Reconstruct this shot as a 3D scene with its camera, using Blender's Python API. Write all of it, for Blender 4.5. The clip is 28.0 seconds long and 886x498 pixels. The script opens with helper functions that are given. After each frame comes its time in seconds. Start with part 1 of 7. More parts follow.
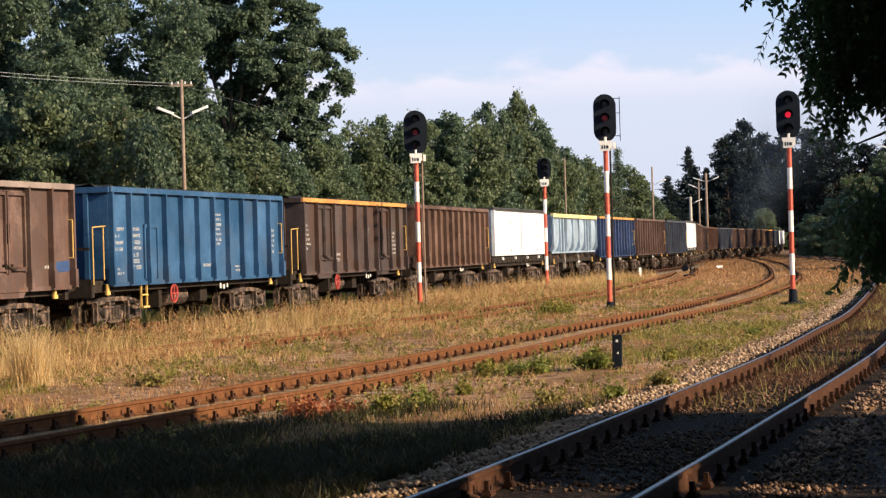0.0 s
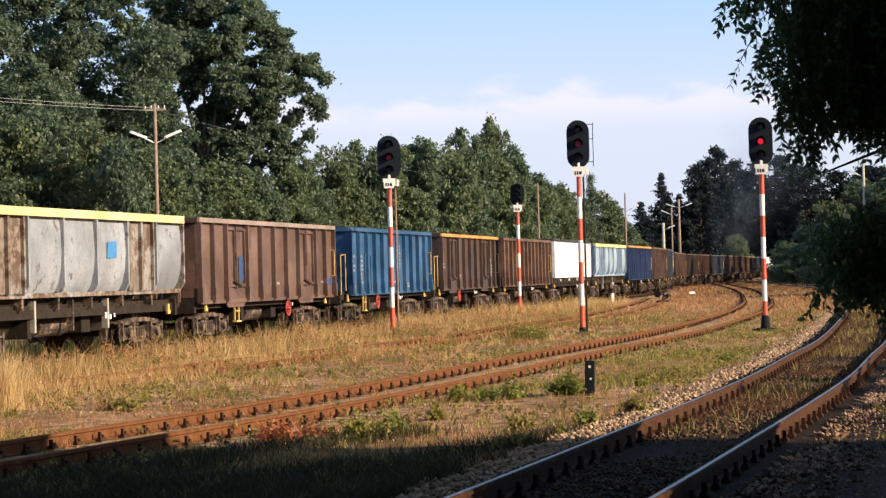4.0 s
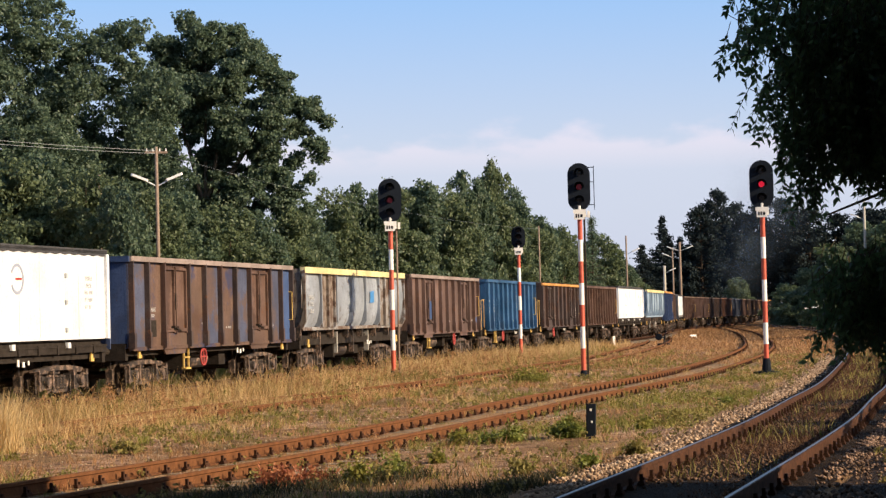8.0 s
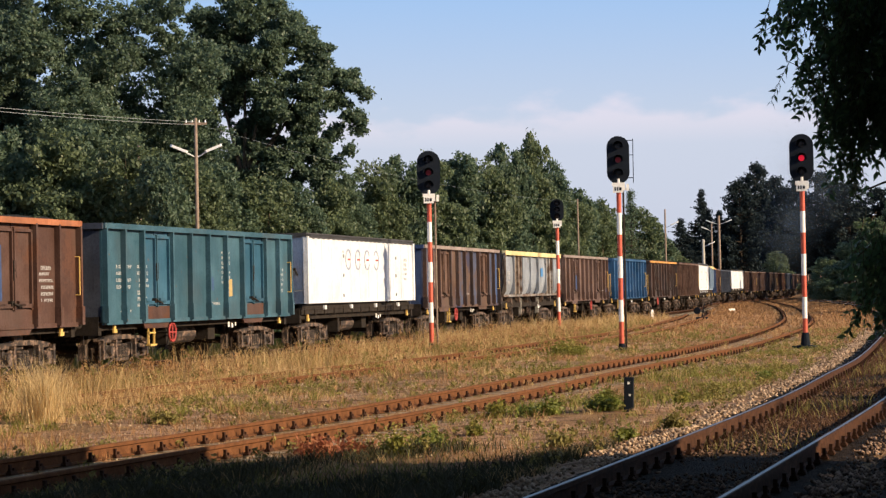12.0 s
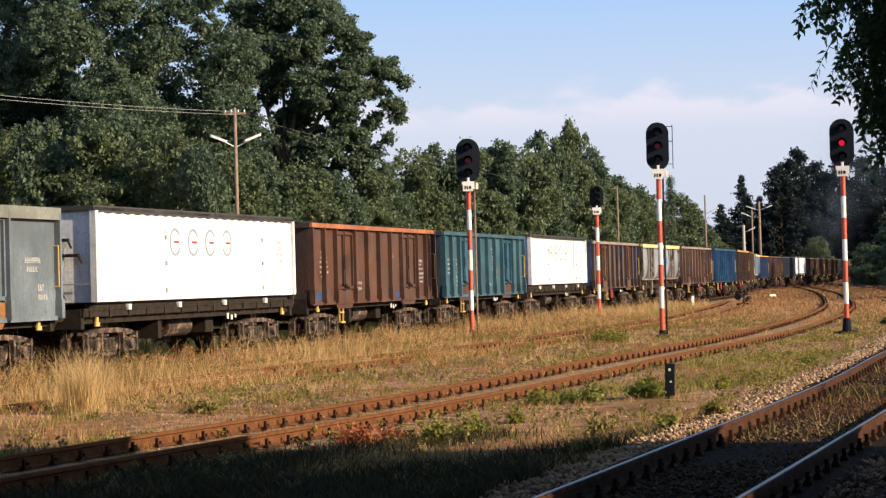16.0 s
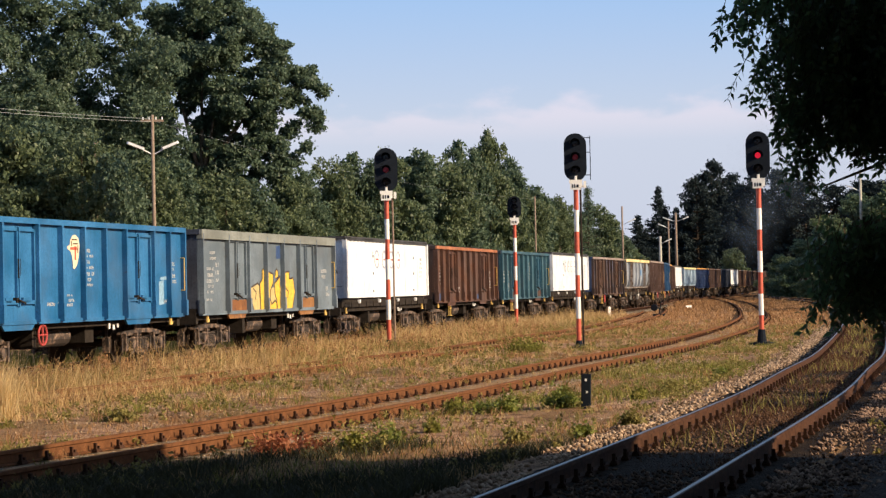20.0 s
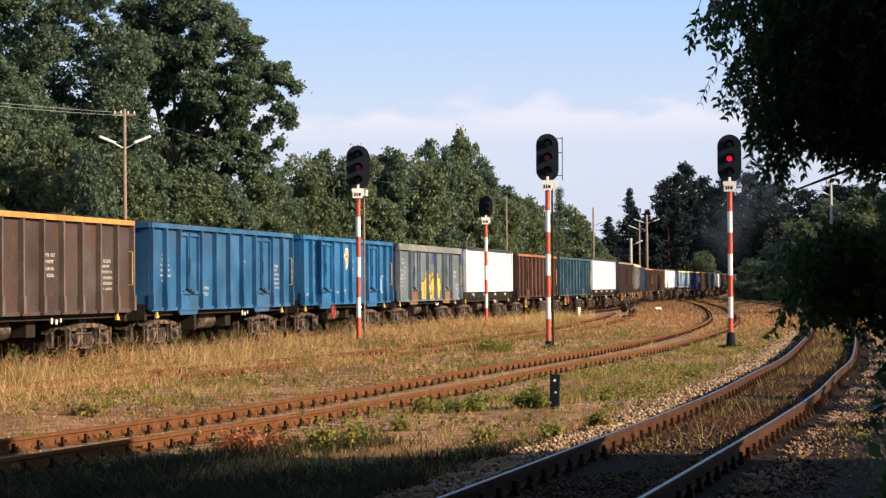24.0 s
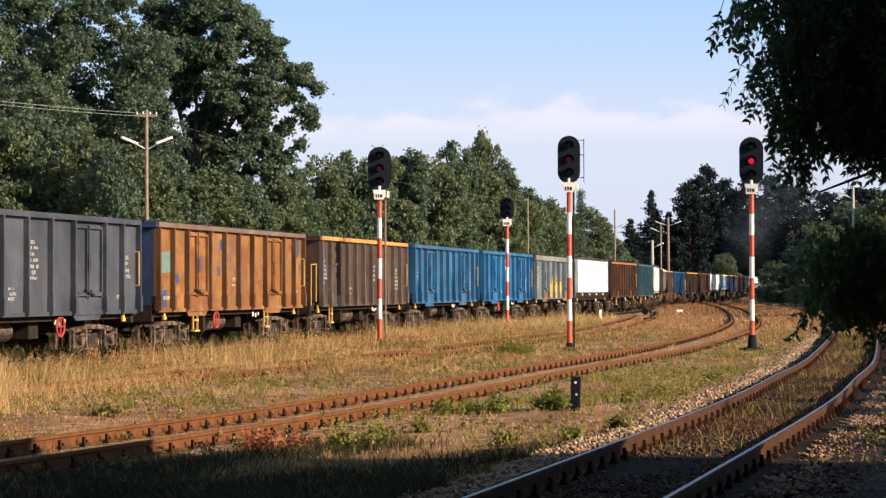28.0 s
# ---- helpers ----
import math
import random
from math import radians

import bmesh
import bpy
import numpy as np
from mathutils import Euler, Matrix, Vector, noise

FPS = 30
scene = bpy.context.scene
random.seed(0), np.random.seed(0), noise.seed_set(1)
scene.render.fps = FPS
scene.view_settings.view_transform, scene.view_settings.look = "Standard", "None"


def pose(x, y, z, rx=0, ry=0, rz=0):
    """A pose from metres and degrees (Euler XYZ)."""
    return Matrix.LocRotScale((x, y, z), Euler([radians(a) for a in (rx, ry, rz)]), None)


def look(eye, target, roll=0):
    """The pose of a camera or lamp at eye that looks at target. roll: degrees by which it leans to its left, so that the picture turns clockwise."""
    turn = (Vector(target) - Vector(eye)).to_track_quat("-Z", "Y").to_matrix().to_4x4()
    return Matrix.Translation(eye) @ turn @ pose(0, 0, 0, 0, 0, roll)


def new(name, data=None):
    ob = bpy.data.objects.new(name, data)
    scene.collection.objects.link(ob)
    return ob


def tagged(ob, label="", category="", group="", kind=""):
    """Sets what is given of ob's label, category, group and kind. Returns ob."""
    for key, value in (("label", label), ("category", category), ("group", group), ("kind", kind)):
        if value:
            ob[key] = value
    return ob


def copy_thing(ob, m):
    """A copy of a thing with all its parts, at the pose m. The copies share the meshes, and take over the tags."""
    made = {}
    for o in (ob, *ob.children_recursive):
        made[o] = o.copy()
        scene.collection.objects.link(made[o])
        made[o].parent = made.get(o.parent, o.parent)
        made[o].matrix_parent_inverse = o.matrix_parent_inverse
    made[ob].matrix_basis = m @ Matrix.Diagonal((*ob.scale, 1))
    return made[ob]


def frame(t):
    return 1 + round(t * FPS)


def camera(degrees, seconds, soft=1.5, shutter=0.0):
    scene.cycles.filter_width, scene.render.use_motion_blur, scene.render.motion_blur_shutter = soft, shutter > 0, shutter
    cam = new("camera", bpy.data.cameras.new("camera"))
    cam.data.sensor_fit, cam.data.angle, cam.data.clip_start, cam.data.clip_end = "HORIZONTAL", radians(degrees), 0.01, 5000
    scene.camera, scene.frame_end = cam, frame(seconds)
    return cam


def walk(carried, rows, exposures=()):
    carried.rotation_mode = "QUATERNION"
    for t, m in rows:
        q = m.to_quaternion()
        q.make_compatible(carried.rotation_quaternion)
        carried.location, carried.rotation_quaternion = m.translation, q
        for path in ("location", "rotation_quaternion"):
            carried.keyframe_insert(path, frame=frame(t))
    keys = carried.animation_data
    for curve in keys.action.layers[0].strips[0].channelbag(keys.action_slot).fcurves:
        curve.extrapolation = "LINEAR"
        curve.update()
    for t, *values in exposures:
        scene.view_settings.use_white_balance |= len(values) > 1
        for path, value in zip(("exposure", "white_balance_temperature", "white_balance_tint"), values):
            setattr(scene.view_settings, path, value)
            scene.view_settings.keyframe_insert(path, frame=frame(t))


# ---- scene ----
# Camera: hand-held on one spot beside the sidings; it only turns.
EYE = Vector((0.0, 0.0, 1.62))


def aim(yaw, pitch, roll):
    """Pose from degrees: yaw to the left of +y, pitch up, roll as in look()."""
    a, b = radians(yaw), radians(pitch)
    return look(EYE, EYE + Vector((-math.sin(a) * math.cos(b), math.cos(a) * math.cos(b), math.sin(b))), roll)


TURNS = [
    (0.0, -0.254, 0.057, -1.613), (0.5, -0.599, 0.206, -1.491), (1.0, -0.762, 0.676, -1.072), (1.5, -0.423, 0.659, -1.249),
    (2.0, -0.503, 0.419, -1.228), (2.5, 0.371, 0.489, -1.592), (3.0, -0.001, 0.663, -1.432), (3.5, -0.530, 0.652, -1.364),
    (5.5, -1.667, 1.153, -1.666), (6.0, 0.124, 1.243, -2.149), (6.5, -0.237, 1.349, -1.565), (7.0, -0.407, 1.634, -1.562),
    (7.5, -0.754, 1.692, -1.393), (8.0, -0.989, 1.848, -1.410), (8.5, -1.030, 1.834, -1.601), (9.0, -1.102, 1.533, -1.588),
    (9.5, -0.848, 1.460, -1.476), (10.0, -1.244, 1.798, -1.540), (10.5, -0.660, 1.578, -1.764), (11.0, -0.674, 1.209, -1.113),
    (11.5, 0.098, 1.537, -1.062), (12.0, 0.051, 1.138, -1.106), (12.5, -0.032, 0.838, -1.180), (14.5, 0.052, 1.216, -1.299),
    (15.0, 1.745, 0.977, -1.760), (15.5, 1.273, 1.109, -1.427), (16.0, 1.115, 0.840, -1.491), (16.5, 0.722, 1.000, -1.491),
    (17.0, 0.294, 0.670, -1.048), (17.5, 1.229, 0.568, -1.892), (18.0, 2.443, 1.174, -1.555), (18.5, 0.883, 1.976, -1.165),
    (19.0, 0.594, 1.431, -1.266), (19.5, -0.221, 0.900, -1.352), (20.0, -1.080, 1.040, -1.156), (20.5, -1.460, 1.482, -1.418),
    (21.0, -1.342, 1.448, -1.178), (21.5, -1.406, 0.843, -0.977), (23.5, -2.084, 0.862, -0.265), (24.0, -1.854, 0.994, -0.329),
    (24.5, -1.502, 0.630, -0.452), (25.0, -1.165, 0.739, -0.436), (25.5, -2.001, 0.980, -0.467), (26.0, -1.292, 1.343, -1.090),
    (26.5, -1.805, 0.878, -0.657), (27.0, -2.872, 0.463, -0.060), (27.5, -1.397, 1.151, -0.430), (28.0, -1.290, 1.040, -0.132),
]
cam = camera(23.245, 28.0, soft=1.35)
STOPS = [(0.0, 0.84), (3.0, 0.92), (6.0, 0.88), (7.0, 0.80), (8.0, 0.68), (10.0, 0.58), (12.0, 0.60), (15.0, 0.80), (16.0, 0.74), (18.0, 0.64), (21.0, 0.60), (24.0, 0.82), (25.0, 0.92), (28.0, 0.86)]
walk(cam, [(t, aim(yaw, pitch, roll)) for t, yaw, pitch, roll in TURNS], STOPS)

# ---- light ----
SUN_AZ, SUN_EL = 114.0, 22.0     # degrees clockwise from +y, degrees up
world = bpy.data.worlds.new("world")
scene.world = world
world.use_nodes = True
wn, wl = world.node_tree.nodes, world.node_tree.links
wn.clear()
w_out = wn.new("ShaderNodeOutputWorld")
w_bg = wn.new("ShaderNodeBackground")
sky = wn.new("ShaderNodeTexSky")
sky.sky_type = 'NISHITA'
sky.sun_disc = False
sky.sun_elevation = radians(SUN_EL)
sky.sun_rotation = radians(SUN_AZ)
sky.air_density, sky.dust_density, sky.ozone_density = 1.0, 1.2, 1.0
w_bg.inputs["Strength"].default_value = 0.078
# a low bank of pinkish evening cloud and thin haze round the horizon
w_geo = wn.new("ShaderNodeTexCoord")
w_sep = wn.new("ShaderNodeSeparateXYZ")
wl.new(w_geo.outputs["Generated"], w_sep.inputs[0])
w_map = wn.new("ShaderNodeMapping")
w_map.inputs["Scale"].default_value = (26.0, 26.0, 60.0)
wl.new(w_geo.outputs["Generated"], w_map.inputs["Vector"])
w_noise = wn.new("ShaderNodeTexNoise")
w_noise.inputs["Scale"].default_value = 1.15
w_noise.inputs["Detail"].default_value = 6.0
w_noise.inputs["Roughness"].default_value = 0.5
wl.new(w_map.outputs[0], w_noise.inputs["Vector"])
# the bank's lumpy upper edge: height above the horizon, shifted by the noise
w_shift = wn.new("ShaderNodeMath")
w_shift.operation = 'MULTIPLY_ADD'
w_shift.inputs[1].default_value = -0.045
wl.new(w_noise.outputs["Fac"], w_shift.inputs[0])
wl.new(w_sep.outputs["Z"], w_shift.inputs[2])
w_edge = wn.new("ShaderNodeMapRange")
w_edge.interpolation_type = 'SMOOTHSTEP'
w_edge.inputs["From Min"].default_value, w_edge.inputs["From Max"].default_value = 0.064, 0.052
wl.new(w_shift.outputs[0], w_edge.inputs["Value"])
w_band = wn.new("ShaderNodeValToRGB")
for p, v in ((0.0, 0.0), (0.045, 0.03), (0.066, 0.06), (0.080, 0.40), (0.090, 0.40), (0.12, 0.0)):
    e = w_band.color_ramp.elements.new(p)
    e.color = (v, v, v, 1)
w_band.color_ramp.elements.remove(w_band.color_ramp.elements[-1])
wl.new(w_sep.outputs["Z"], w_band.inputs["Fac"])
w_mul = wn.new("ShaderNodeMath")
w_mul.operation = 'MULTIPLY'
wl.new(w_edge.outputs[0], w_mul.inputs[0])
wl.new(w_band.outputs["Color"], w_mul.inputs[1])
w_mix = wn.new("ShaderNodeMix")
w_mix.data_type = 'RGBA'
wl.new(w_mul.outputs[0], w_mix.inputs["Factor"])
w_haze = wn.new("ShaderNodeValToRGB")
w_haze.color_ramp.elements[0].position, w_haze.color_ramp.elements[0].color = 0.0, (0.92, 0.92, 0.92, 1)
w_haze.color_ramp.elements[1].position, w_haze.color_ramp.elements[1].color = 0.55, (0.12, 0.12, 0.12, 1)
high = w_haze.color_ramp.elements.new(0.18)
high.color = (0.74, 0.74, 0.74, 1)
wl.new(w_sep.outputs["Z"], w_haze.inputs["Fac"])
w_veil = wn.new("ShaderNodeMix")
w_veil.data_type = 'RGBA'
wl.new(w_haze.outputs["Color"], w_veil.inputs["Factor"])
wl.new(sky.outputs[0], w_veil.inputs["A"])
w_grad = wn.new("ShaderNodeValToRGB")
w_grad.color_ramp.elements[0].position, w_grad.color_ramp.elements[0].color = 0.0, (0.60, 0.64, 0.79, 1)
w_grad.color_ramp.elements[1].position, w_grad.color_ramp.elements[1].color = 0.15, (0.33, 0.57, 0.98, 1)
mid = w_grad.color_ramp.elements.new(0.075)
mid.color = (0.60, 0.67, 0.84, 1)
wl.new(w_sep.outputs["Z"], w_grad.inputs["Fac"])
w_gain = wn.new("ShaderNodeVectorMath")
w_gain.operation = 'SCALE'
w_gain.inputs["Scale"].default_value = 8.6
wl.new(w_grad.outputs["Color"], w_gain.inputs[0])
wl.new(w_gain.outputs[0], w_veil.inputs["B"])
wl.new(w_veil.outputs["Result"], w_mix.inputs["A"])
w_mix.inputs["B"].default_value = (8.6, 7.2, 7.7, 1)
wl.new(w_mix.outputs["Result"], w_bg.inputs["Color"])
wl.new(w_bg.outputs[0], w_out.inputs[0])

sun_data = bpy.data.lights.new("sun", 'SUN')
sun_data.energy = 5.0
sun_data.angle = radians(0.55)
sun_data.color = (1.0, 0.79, 0.54)
a, e = radians(SUN_AZ), radians(SUN_EL)
sun = new("sun", sun_data)
sun.matrix_world = look((math.sin(a) * math.cos(e) * 80, math.cos(a) * math.cos(e) * 80, math.sin(e) * 80), (0, 0, 0))

# ---- materials ----
def node_mat(name):
    m = bpy.data.materials.new(name)
    m.use_nodes = True
    nt = m.node_tree
    return m, nt.nodes, nt.links, nt.nodes["Principled BSDF"]


def coords(n, l, scale=(1, 1, 1), shift=(0, 0, 0), source="Object"):
    tc, mp = n.new("ShaderNodeTexCoord"), n.new("ShaderNodeMapping")
    mp.inputs["Scale"].default_value, mp.inputs["Location"].default_value = scale, shift
    l.new(tc.outputs[source], mp.inputs["Vector"])
    return mp.outputs[0]


def noise_fac(n, l, vec, scale, lo, hi, detail=5.0, rough=0.6):
    t, r = n.new("ShaderNodeTexNoise"), n.new("ShaderNodeMapRange")
    t.inputs["Scale"].default_value, t.inputs["Detail"].default_value, t.inputs["Roughness"].default_value = scale, detail, rough
    l.new(vec, t.inputs["Vector"])
    r.inputs["From Min"].default_value, r.inputs["From Max"].default_value = lo, hi
    l.new(t.outputs["Fac"], r.inputs["Value"])
    return r.outputs[0]


def blend(n, l, fac, a, b, mode='MIX'):
    m = n.new("ShaderNodeMix")
    m.data_type, m.blend_type = 'RGBA', mode
    for key, v in (("Factor", fac), ("A", a), ("B", b)):
        if isinstance(v, (int, float)):
            m.inputs[key].default_value = v
        elif isinstance(v, tuple):
            m.inputs[key].default_value = (*v[:3], 1)
        else:
            l.new(v, m.inputs[key])
    return m.outputs["Result"]


def bump(n, l, bsdf, height, strength, distance=0.01):
    b = n.new("ShaderNodeBump")
    b.inputs["Strength"].default_value, b.inputs["Distance"].default_value = strength, distance
    l.new(height, b.inputs["Height"])
    l.new(b.outputs[0], bsdf.inputs["Normal"])


def worn_paint(name, color, under, wear=0.5, streak=0.5, rough=0.55, seed=0.0, second=None):
    """Old wagon paint: sun-bleached, with rust showing through in blotches and runs, and dust at two scales."""
    m, n, l, b = node_mat(name)
    v = coords(n, l, (1, 1, 1), (seed * 3.7, seed * 1.3, seed))
    vs = coords(n, l, (5, 5, 0.45), (seed * 2.1, seed, seed * 5))
    pale = tuple(min(1, c * 1.25 + 0.03) for c in color)
    dull = tuple(c * 0.72 for c in color)
    c = blend(n, l, noise_fac(n, l, v, 0.9, 0.35, 0.68), dull, pale)
    if second:
        c = blend(n, l, noise_fac(n, l, v, 0.75, 0.50, 0.56, 6, 0.65), c, second)
    c = blend(n, l, noise_fac(n, l, vs, 1.6, 0.78 - 0.36 * streak, 0.95 - 0.1 * streak, 6), c, under)
    c = blend(n, l, noise_fac(n, l, v, 3.3, 0.74 - 0.34 * wear, 0.80 - 0.30 * wear, 8, 0.7), c, under)
    c = blend(n, l, noise_fac(n, l, v, 22, 0.48, 0.76, 7, 0.7), c, tuple(x * 0.5 for x in color))
    if wear > 0:
        c = blend(n, l, noise_fac(n, l, coords(n, l, (1, 1, 1), (seed * 7, 3, seed * 2)), 0.6, 0.50, 0.72, 6, 0.6), c, tuple(0.5 * x + 0.5 * y for x, y in zip(color, (0.085, 0.072, 0.062))))
        c = blend(n, l, noise_fac(n, l, coords(n, l, (1, 1, 0.8), (seed * 5, seed * 9, 1)), 5.5, 0.655, 0.675, 9, 0.72), c, under)
    c = blend(n, l, noise_fac(n, l, coords(n, l, (14, 14, 0.7), (seed, seed * 4, 0)), 1.5, 0.52, 0.80, 6, 0.65), c, tuple(x * 0.55 for x in color))
    info = n.new("ShaderNodeObjectInfo")
    tone = n.new("ShaderNodeMapRange")
    tone.inputs["To Min"].default_value, tone.inputs["To Max"].default_value = 0.0, 0.34
    l.new(info.outputs["Random"], tone.inputs["Value"])
    c = blend(n, l, tone.outputs[0], c, tuple(x * 0.45 for x in color))
    l.new(c, b.inputs["Base Color"])
    b.inputs["Roughness"].default_value = rough
    b.inputs["Specular IOR Level"].default_value = 0.2
    bump(n, l, b, noise_fac(n, l, v, 2.2, 0.2, 0.8, 4), 0.35, 0.02)
    return m


def plain(name, color, rough=0.6, metal=0.0, vary=0.25, scale=9.0, relief=0.2):
    m, n, l, b = node_mat(name)
    v = coords(n, l)
    c = blend(n, l, noise_fac(n, l, v, scale, 0.3, 0.7), tuple(x * (1 - vary) for x in color), tuple(min(1, x * (1 + vary)) for x in color))
    c = blend(n, l, noise_fac(n, l, v, scale * 7, 0.45, 0.85), c, tuple(x * (1 - 1.6 * vary) for x in color))
    l.new(c, b.inputs["Base Color"])
    b.inputs["Roughness"].default_value, b.inputs["Metallic"].default_value = rough, metal
    b.inputs["Specular IOR Level"].default_value = 0.08 if rough > 0.7 else 0.5
    bump(n, l, b, noise_fac(n, l, v, scale * 4, 0.2, 0.8), relief, 0.006)
    return m


def leaf_mat(name, dark, light, gloss=0.5, translucent=0.35, spec=0.3):
    m, n, l, b = node_mat(name)
    g = n.new("ShaderNodeNewGeometry")
    c = blend(n, l, g.outputs["Random Per Island"], dark, light)
    v = coords(n, l)
    c = blend(n, l, noise_fac(n, l, v, 0.5, 0.3, 0.7), blend(n, l, 0.4, c, dark), c)
    l.new(c, b.inputs["Base Color"])
    b.inputs["Roughness"].default_value, b.inputs["Specular IOR Level"].default_value = gloss, spec
    t, mix, out = n.new("ShaderNodeBsdfTranslucent"), n.new("ShaderNodeMixShader"), n["Material Output"]
    l.new(c, t.inputs["Color"])
    mix.inputs[0].default_value = translucent
    l.new(b.outputs[0], mix.inputs[1])
    l.new(t.outputs[0], mix.inputs[2])
    l.new(mix.outputs[0], out.inputs["Surface"])
    return m


def gravel(name, dark, light, scale):
    """Crushed stone too fine to pick apart: cells of their own tone with dark gaps, in drifts of fine and coarse."""
    m, n, l, b = node_mat(name)
    v = coords(n, l)
    cell, edge = n.new("ShaderNodeTexVoronoi"), n.new("ShaderNodeTexVoronoi")
    edge.feature = 'DISTANCE_TO_EDGE'
    for t in (cell, edge):
        t.inputs["Scale"].default_value = scale
        l.new(v, t.inputs["Vector"])
    sep = n.new("ShaderNodeSeparateColor")
    l.new(cell.outputs["Color"], sep.inputs[0])
    c = blend(n, l, sep.outputs[0], dark, light)
    gap = n.new("ShaderNodeMapRange")
    gap.inputs["From Max"].default_value = 0.12
    l.new(edge.outputs["Distance"], gap.inputs["Value"])
    c = blend(n, l, gap.outputs[0], tuple(x * 0.4 for x in dark), c)
    c = blend(n, l, noise_fac(n, l, v, 1.1, 0.42, 0.62, 6), c, tuple((x + y) * 0.28 for x, y in zip(dark, light)))
    l.new(c, b.inputs["Base Color"])
    b.inputs["Roughness"].default_value, b.inputs["Specular IOR Level"].default_value = 0.95, 0.08
    bump(n, l, b, gap.outputs[0], 0.9, 0.03)
    return m


RUST = (0.17, 0.075, 0.035)
RUST_DARK = (0.085, 0.045, 0.03)
M_RUSTRAIL = plain("rusty_rail", (0.135, 0.058, 0.026), 0.85, 0.0, 0.3, 6)
M_WORNRAIL = plain("used_rail", (0.066, 0.031, 0.018), 0.75, 0.0, 0.5, 7)
M_RAILTOP = plain("polished_rail_top", (0.19, 0.175, 0.17), 0.42, 1.0, 0.1, 5, 0.05)
M_CLIP = plain("rusty_fastening", (0.060, 0.030, 0.020), 0.9, 0.0, 0.35, 20)
M_SLEEPER = plain("weathered_sleeper", (0.17, 0.14, 0.11), 0.9, 0.0, 0.35, 5, 0.5)
# darker copy of the sleeper colour, standing for tree shade on the curved track
M_DARKTIE = plain("shade_dark_sleeper", (0.050, 0.036, 0.026), 0.9, 0.0, 0.35, 5, 0.5)
# gravel colours held near black so the strip carries the tree shade
M_PATH = gravel("shade_dark_path", (0.016, 0.010, 0.008), (0.115, 0.074, 0.052), 26)
M_CONCRETE = plain("sleeper_concrete", (0.27, 0.205, 0.14), 0.9, 0.0, 0.25, 6, 0.4)
M_UNDER = plain("underframe_grime", (0.032, 0.026, 0.022), 0.8, 0.0, 0.4, 6)
def grime(name, dark, dust):
    """Greasy black steel with patches of pale rusty dust at two scales, contrasted to stand for sunlit spots too."""
    m, n, l, b = node_mat(name)
    v = coords(n, l)
    c = blend(n, l, noise_fac(n, l, v, 4.5, 0.46, 0.62, 6), dark, dust)
    c = blend(n, l, noise_fac(n, l, v, 21, 0.42, 0.62, 5), c, tuple(x * 0.6 for x in dark))
    l.new(c, b.inputs["Base Color"])
    b.inputs["Roughness"].default_value = 0.7
    bump(n, l, b, noise_fac(n, l, v, 16, 0.2, 0.8), 0.5, 0.01)
    return m


M_BOGIE = grime("dusty_sunlit_bogie", (0.030, 0.021, 0.017), (0.28, 0.185, 0.135))
M_WHEEL = plain("wheel_steel", (0.055, 0.040, 0.031), 0.75, 0.1, 0.3, 8)
M_YELLOW = plain("yellow_paint", (0.62, 0.41, 0.12), 0.5, 0.0, 0.15)
M_REDPAINT = plain("red_paint", (0.52, 0.085, 0.045), 0.5, 0.0, 0.2)
M_WHITEPAINT = plain("white_paint", (0.80, 0.78, 0.75), 0.5, 0.0, 0.08)
M_BLACK = plain("matt_black_paint", (0.012, 0.016, 0.024), 0.8, 0.0, 0.2)
M_WOOD = plain("grey_pole_wood", (0.25, 0.19, 0.15), 0.85, 0.0, 0.25, 4, 0.4)
M_POLE = plain("pole_concrete", (0.42, 0.39, 0.34), 0.85, 0.0, 0.2, 4, 0.3)
M_LAMP = plain("lamp_housing", (0.75, 0.75, 0.76), 0.4, 0.0, 0.08)
M_BARK = plain("bark", (0.12, 0.09, 0.065), 0.95, 0.0, 0.35, 7, 0.8)
M_WIRE = plain("wire", (0.22, 0.24, 0.25), 0.5, 0.3, 0.1)
M_LETTER = plain("faded_lettering", (0.42, 0.42, 0.42), 0.6, 0.0, 0.2, 30)
# the bed's own dark cinder, deepened further to stand for tree shade
M_CINDER = gravel("shade_dark_cinder_bed", (0.010, 0.007, 0.005), (0.080, 0.052, 0.034), 24)
M_SANDBED = plain("sandy_track_bed", (0.33, 0.20, 0.10), 0.95, 0.0, 0.3, 10, 0.8)
M_COAL = plain("coal_load", (0.03, 0.028, 0.027), 0.8, 0.0, 0.5, 8, 0.8)
M_TARP = plain("dark_tarpaulin", (0.045, 0.044, 0.046), 0.7, 0.0, 0.25, 4, 0.4)
M_LENS = plain("dark_signal_lens", (0.03, 0.02, 0.02), 0.15, 0.0, 0.1)


def glow(name, color, strength):
    m, n, l, b = node_mat(name)
    b.inputs["Base Color"].default_value = (*color, 1)
    b.inputs["Emission Color"].default_value = (*color, 1)
    b.inputs["Emission Strength"].default_value = strength
    return m


M_REDLIT = glow("lit_red_lens", (0.80, 0.015, 0.045), 0.42)
M_REDDIM = glow("dim_red_lens", (0.20, 0.012, 0.02), 0.05)


# ---- small builders ----
def mesh_of(name, verts, faces, material, smooth=False):
    me = bpy.data.meshes.new(name)
    me.from_pydata(verts, [], faces)
    for mt in (material if isinstance(material, (list, tuple)) else [material]):
        me.materials.append(mt)
    if smooth:
        me.polygons.foreach_set("use_smooth", [True] * len(me.polygons))
    return me


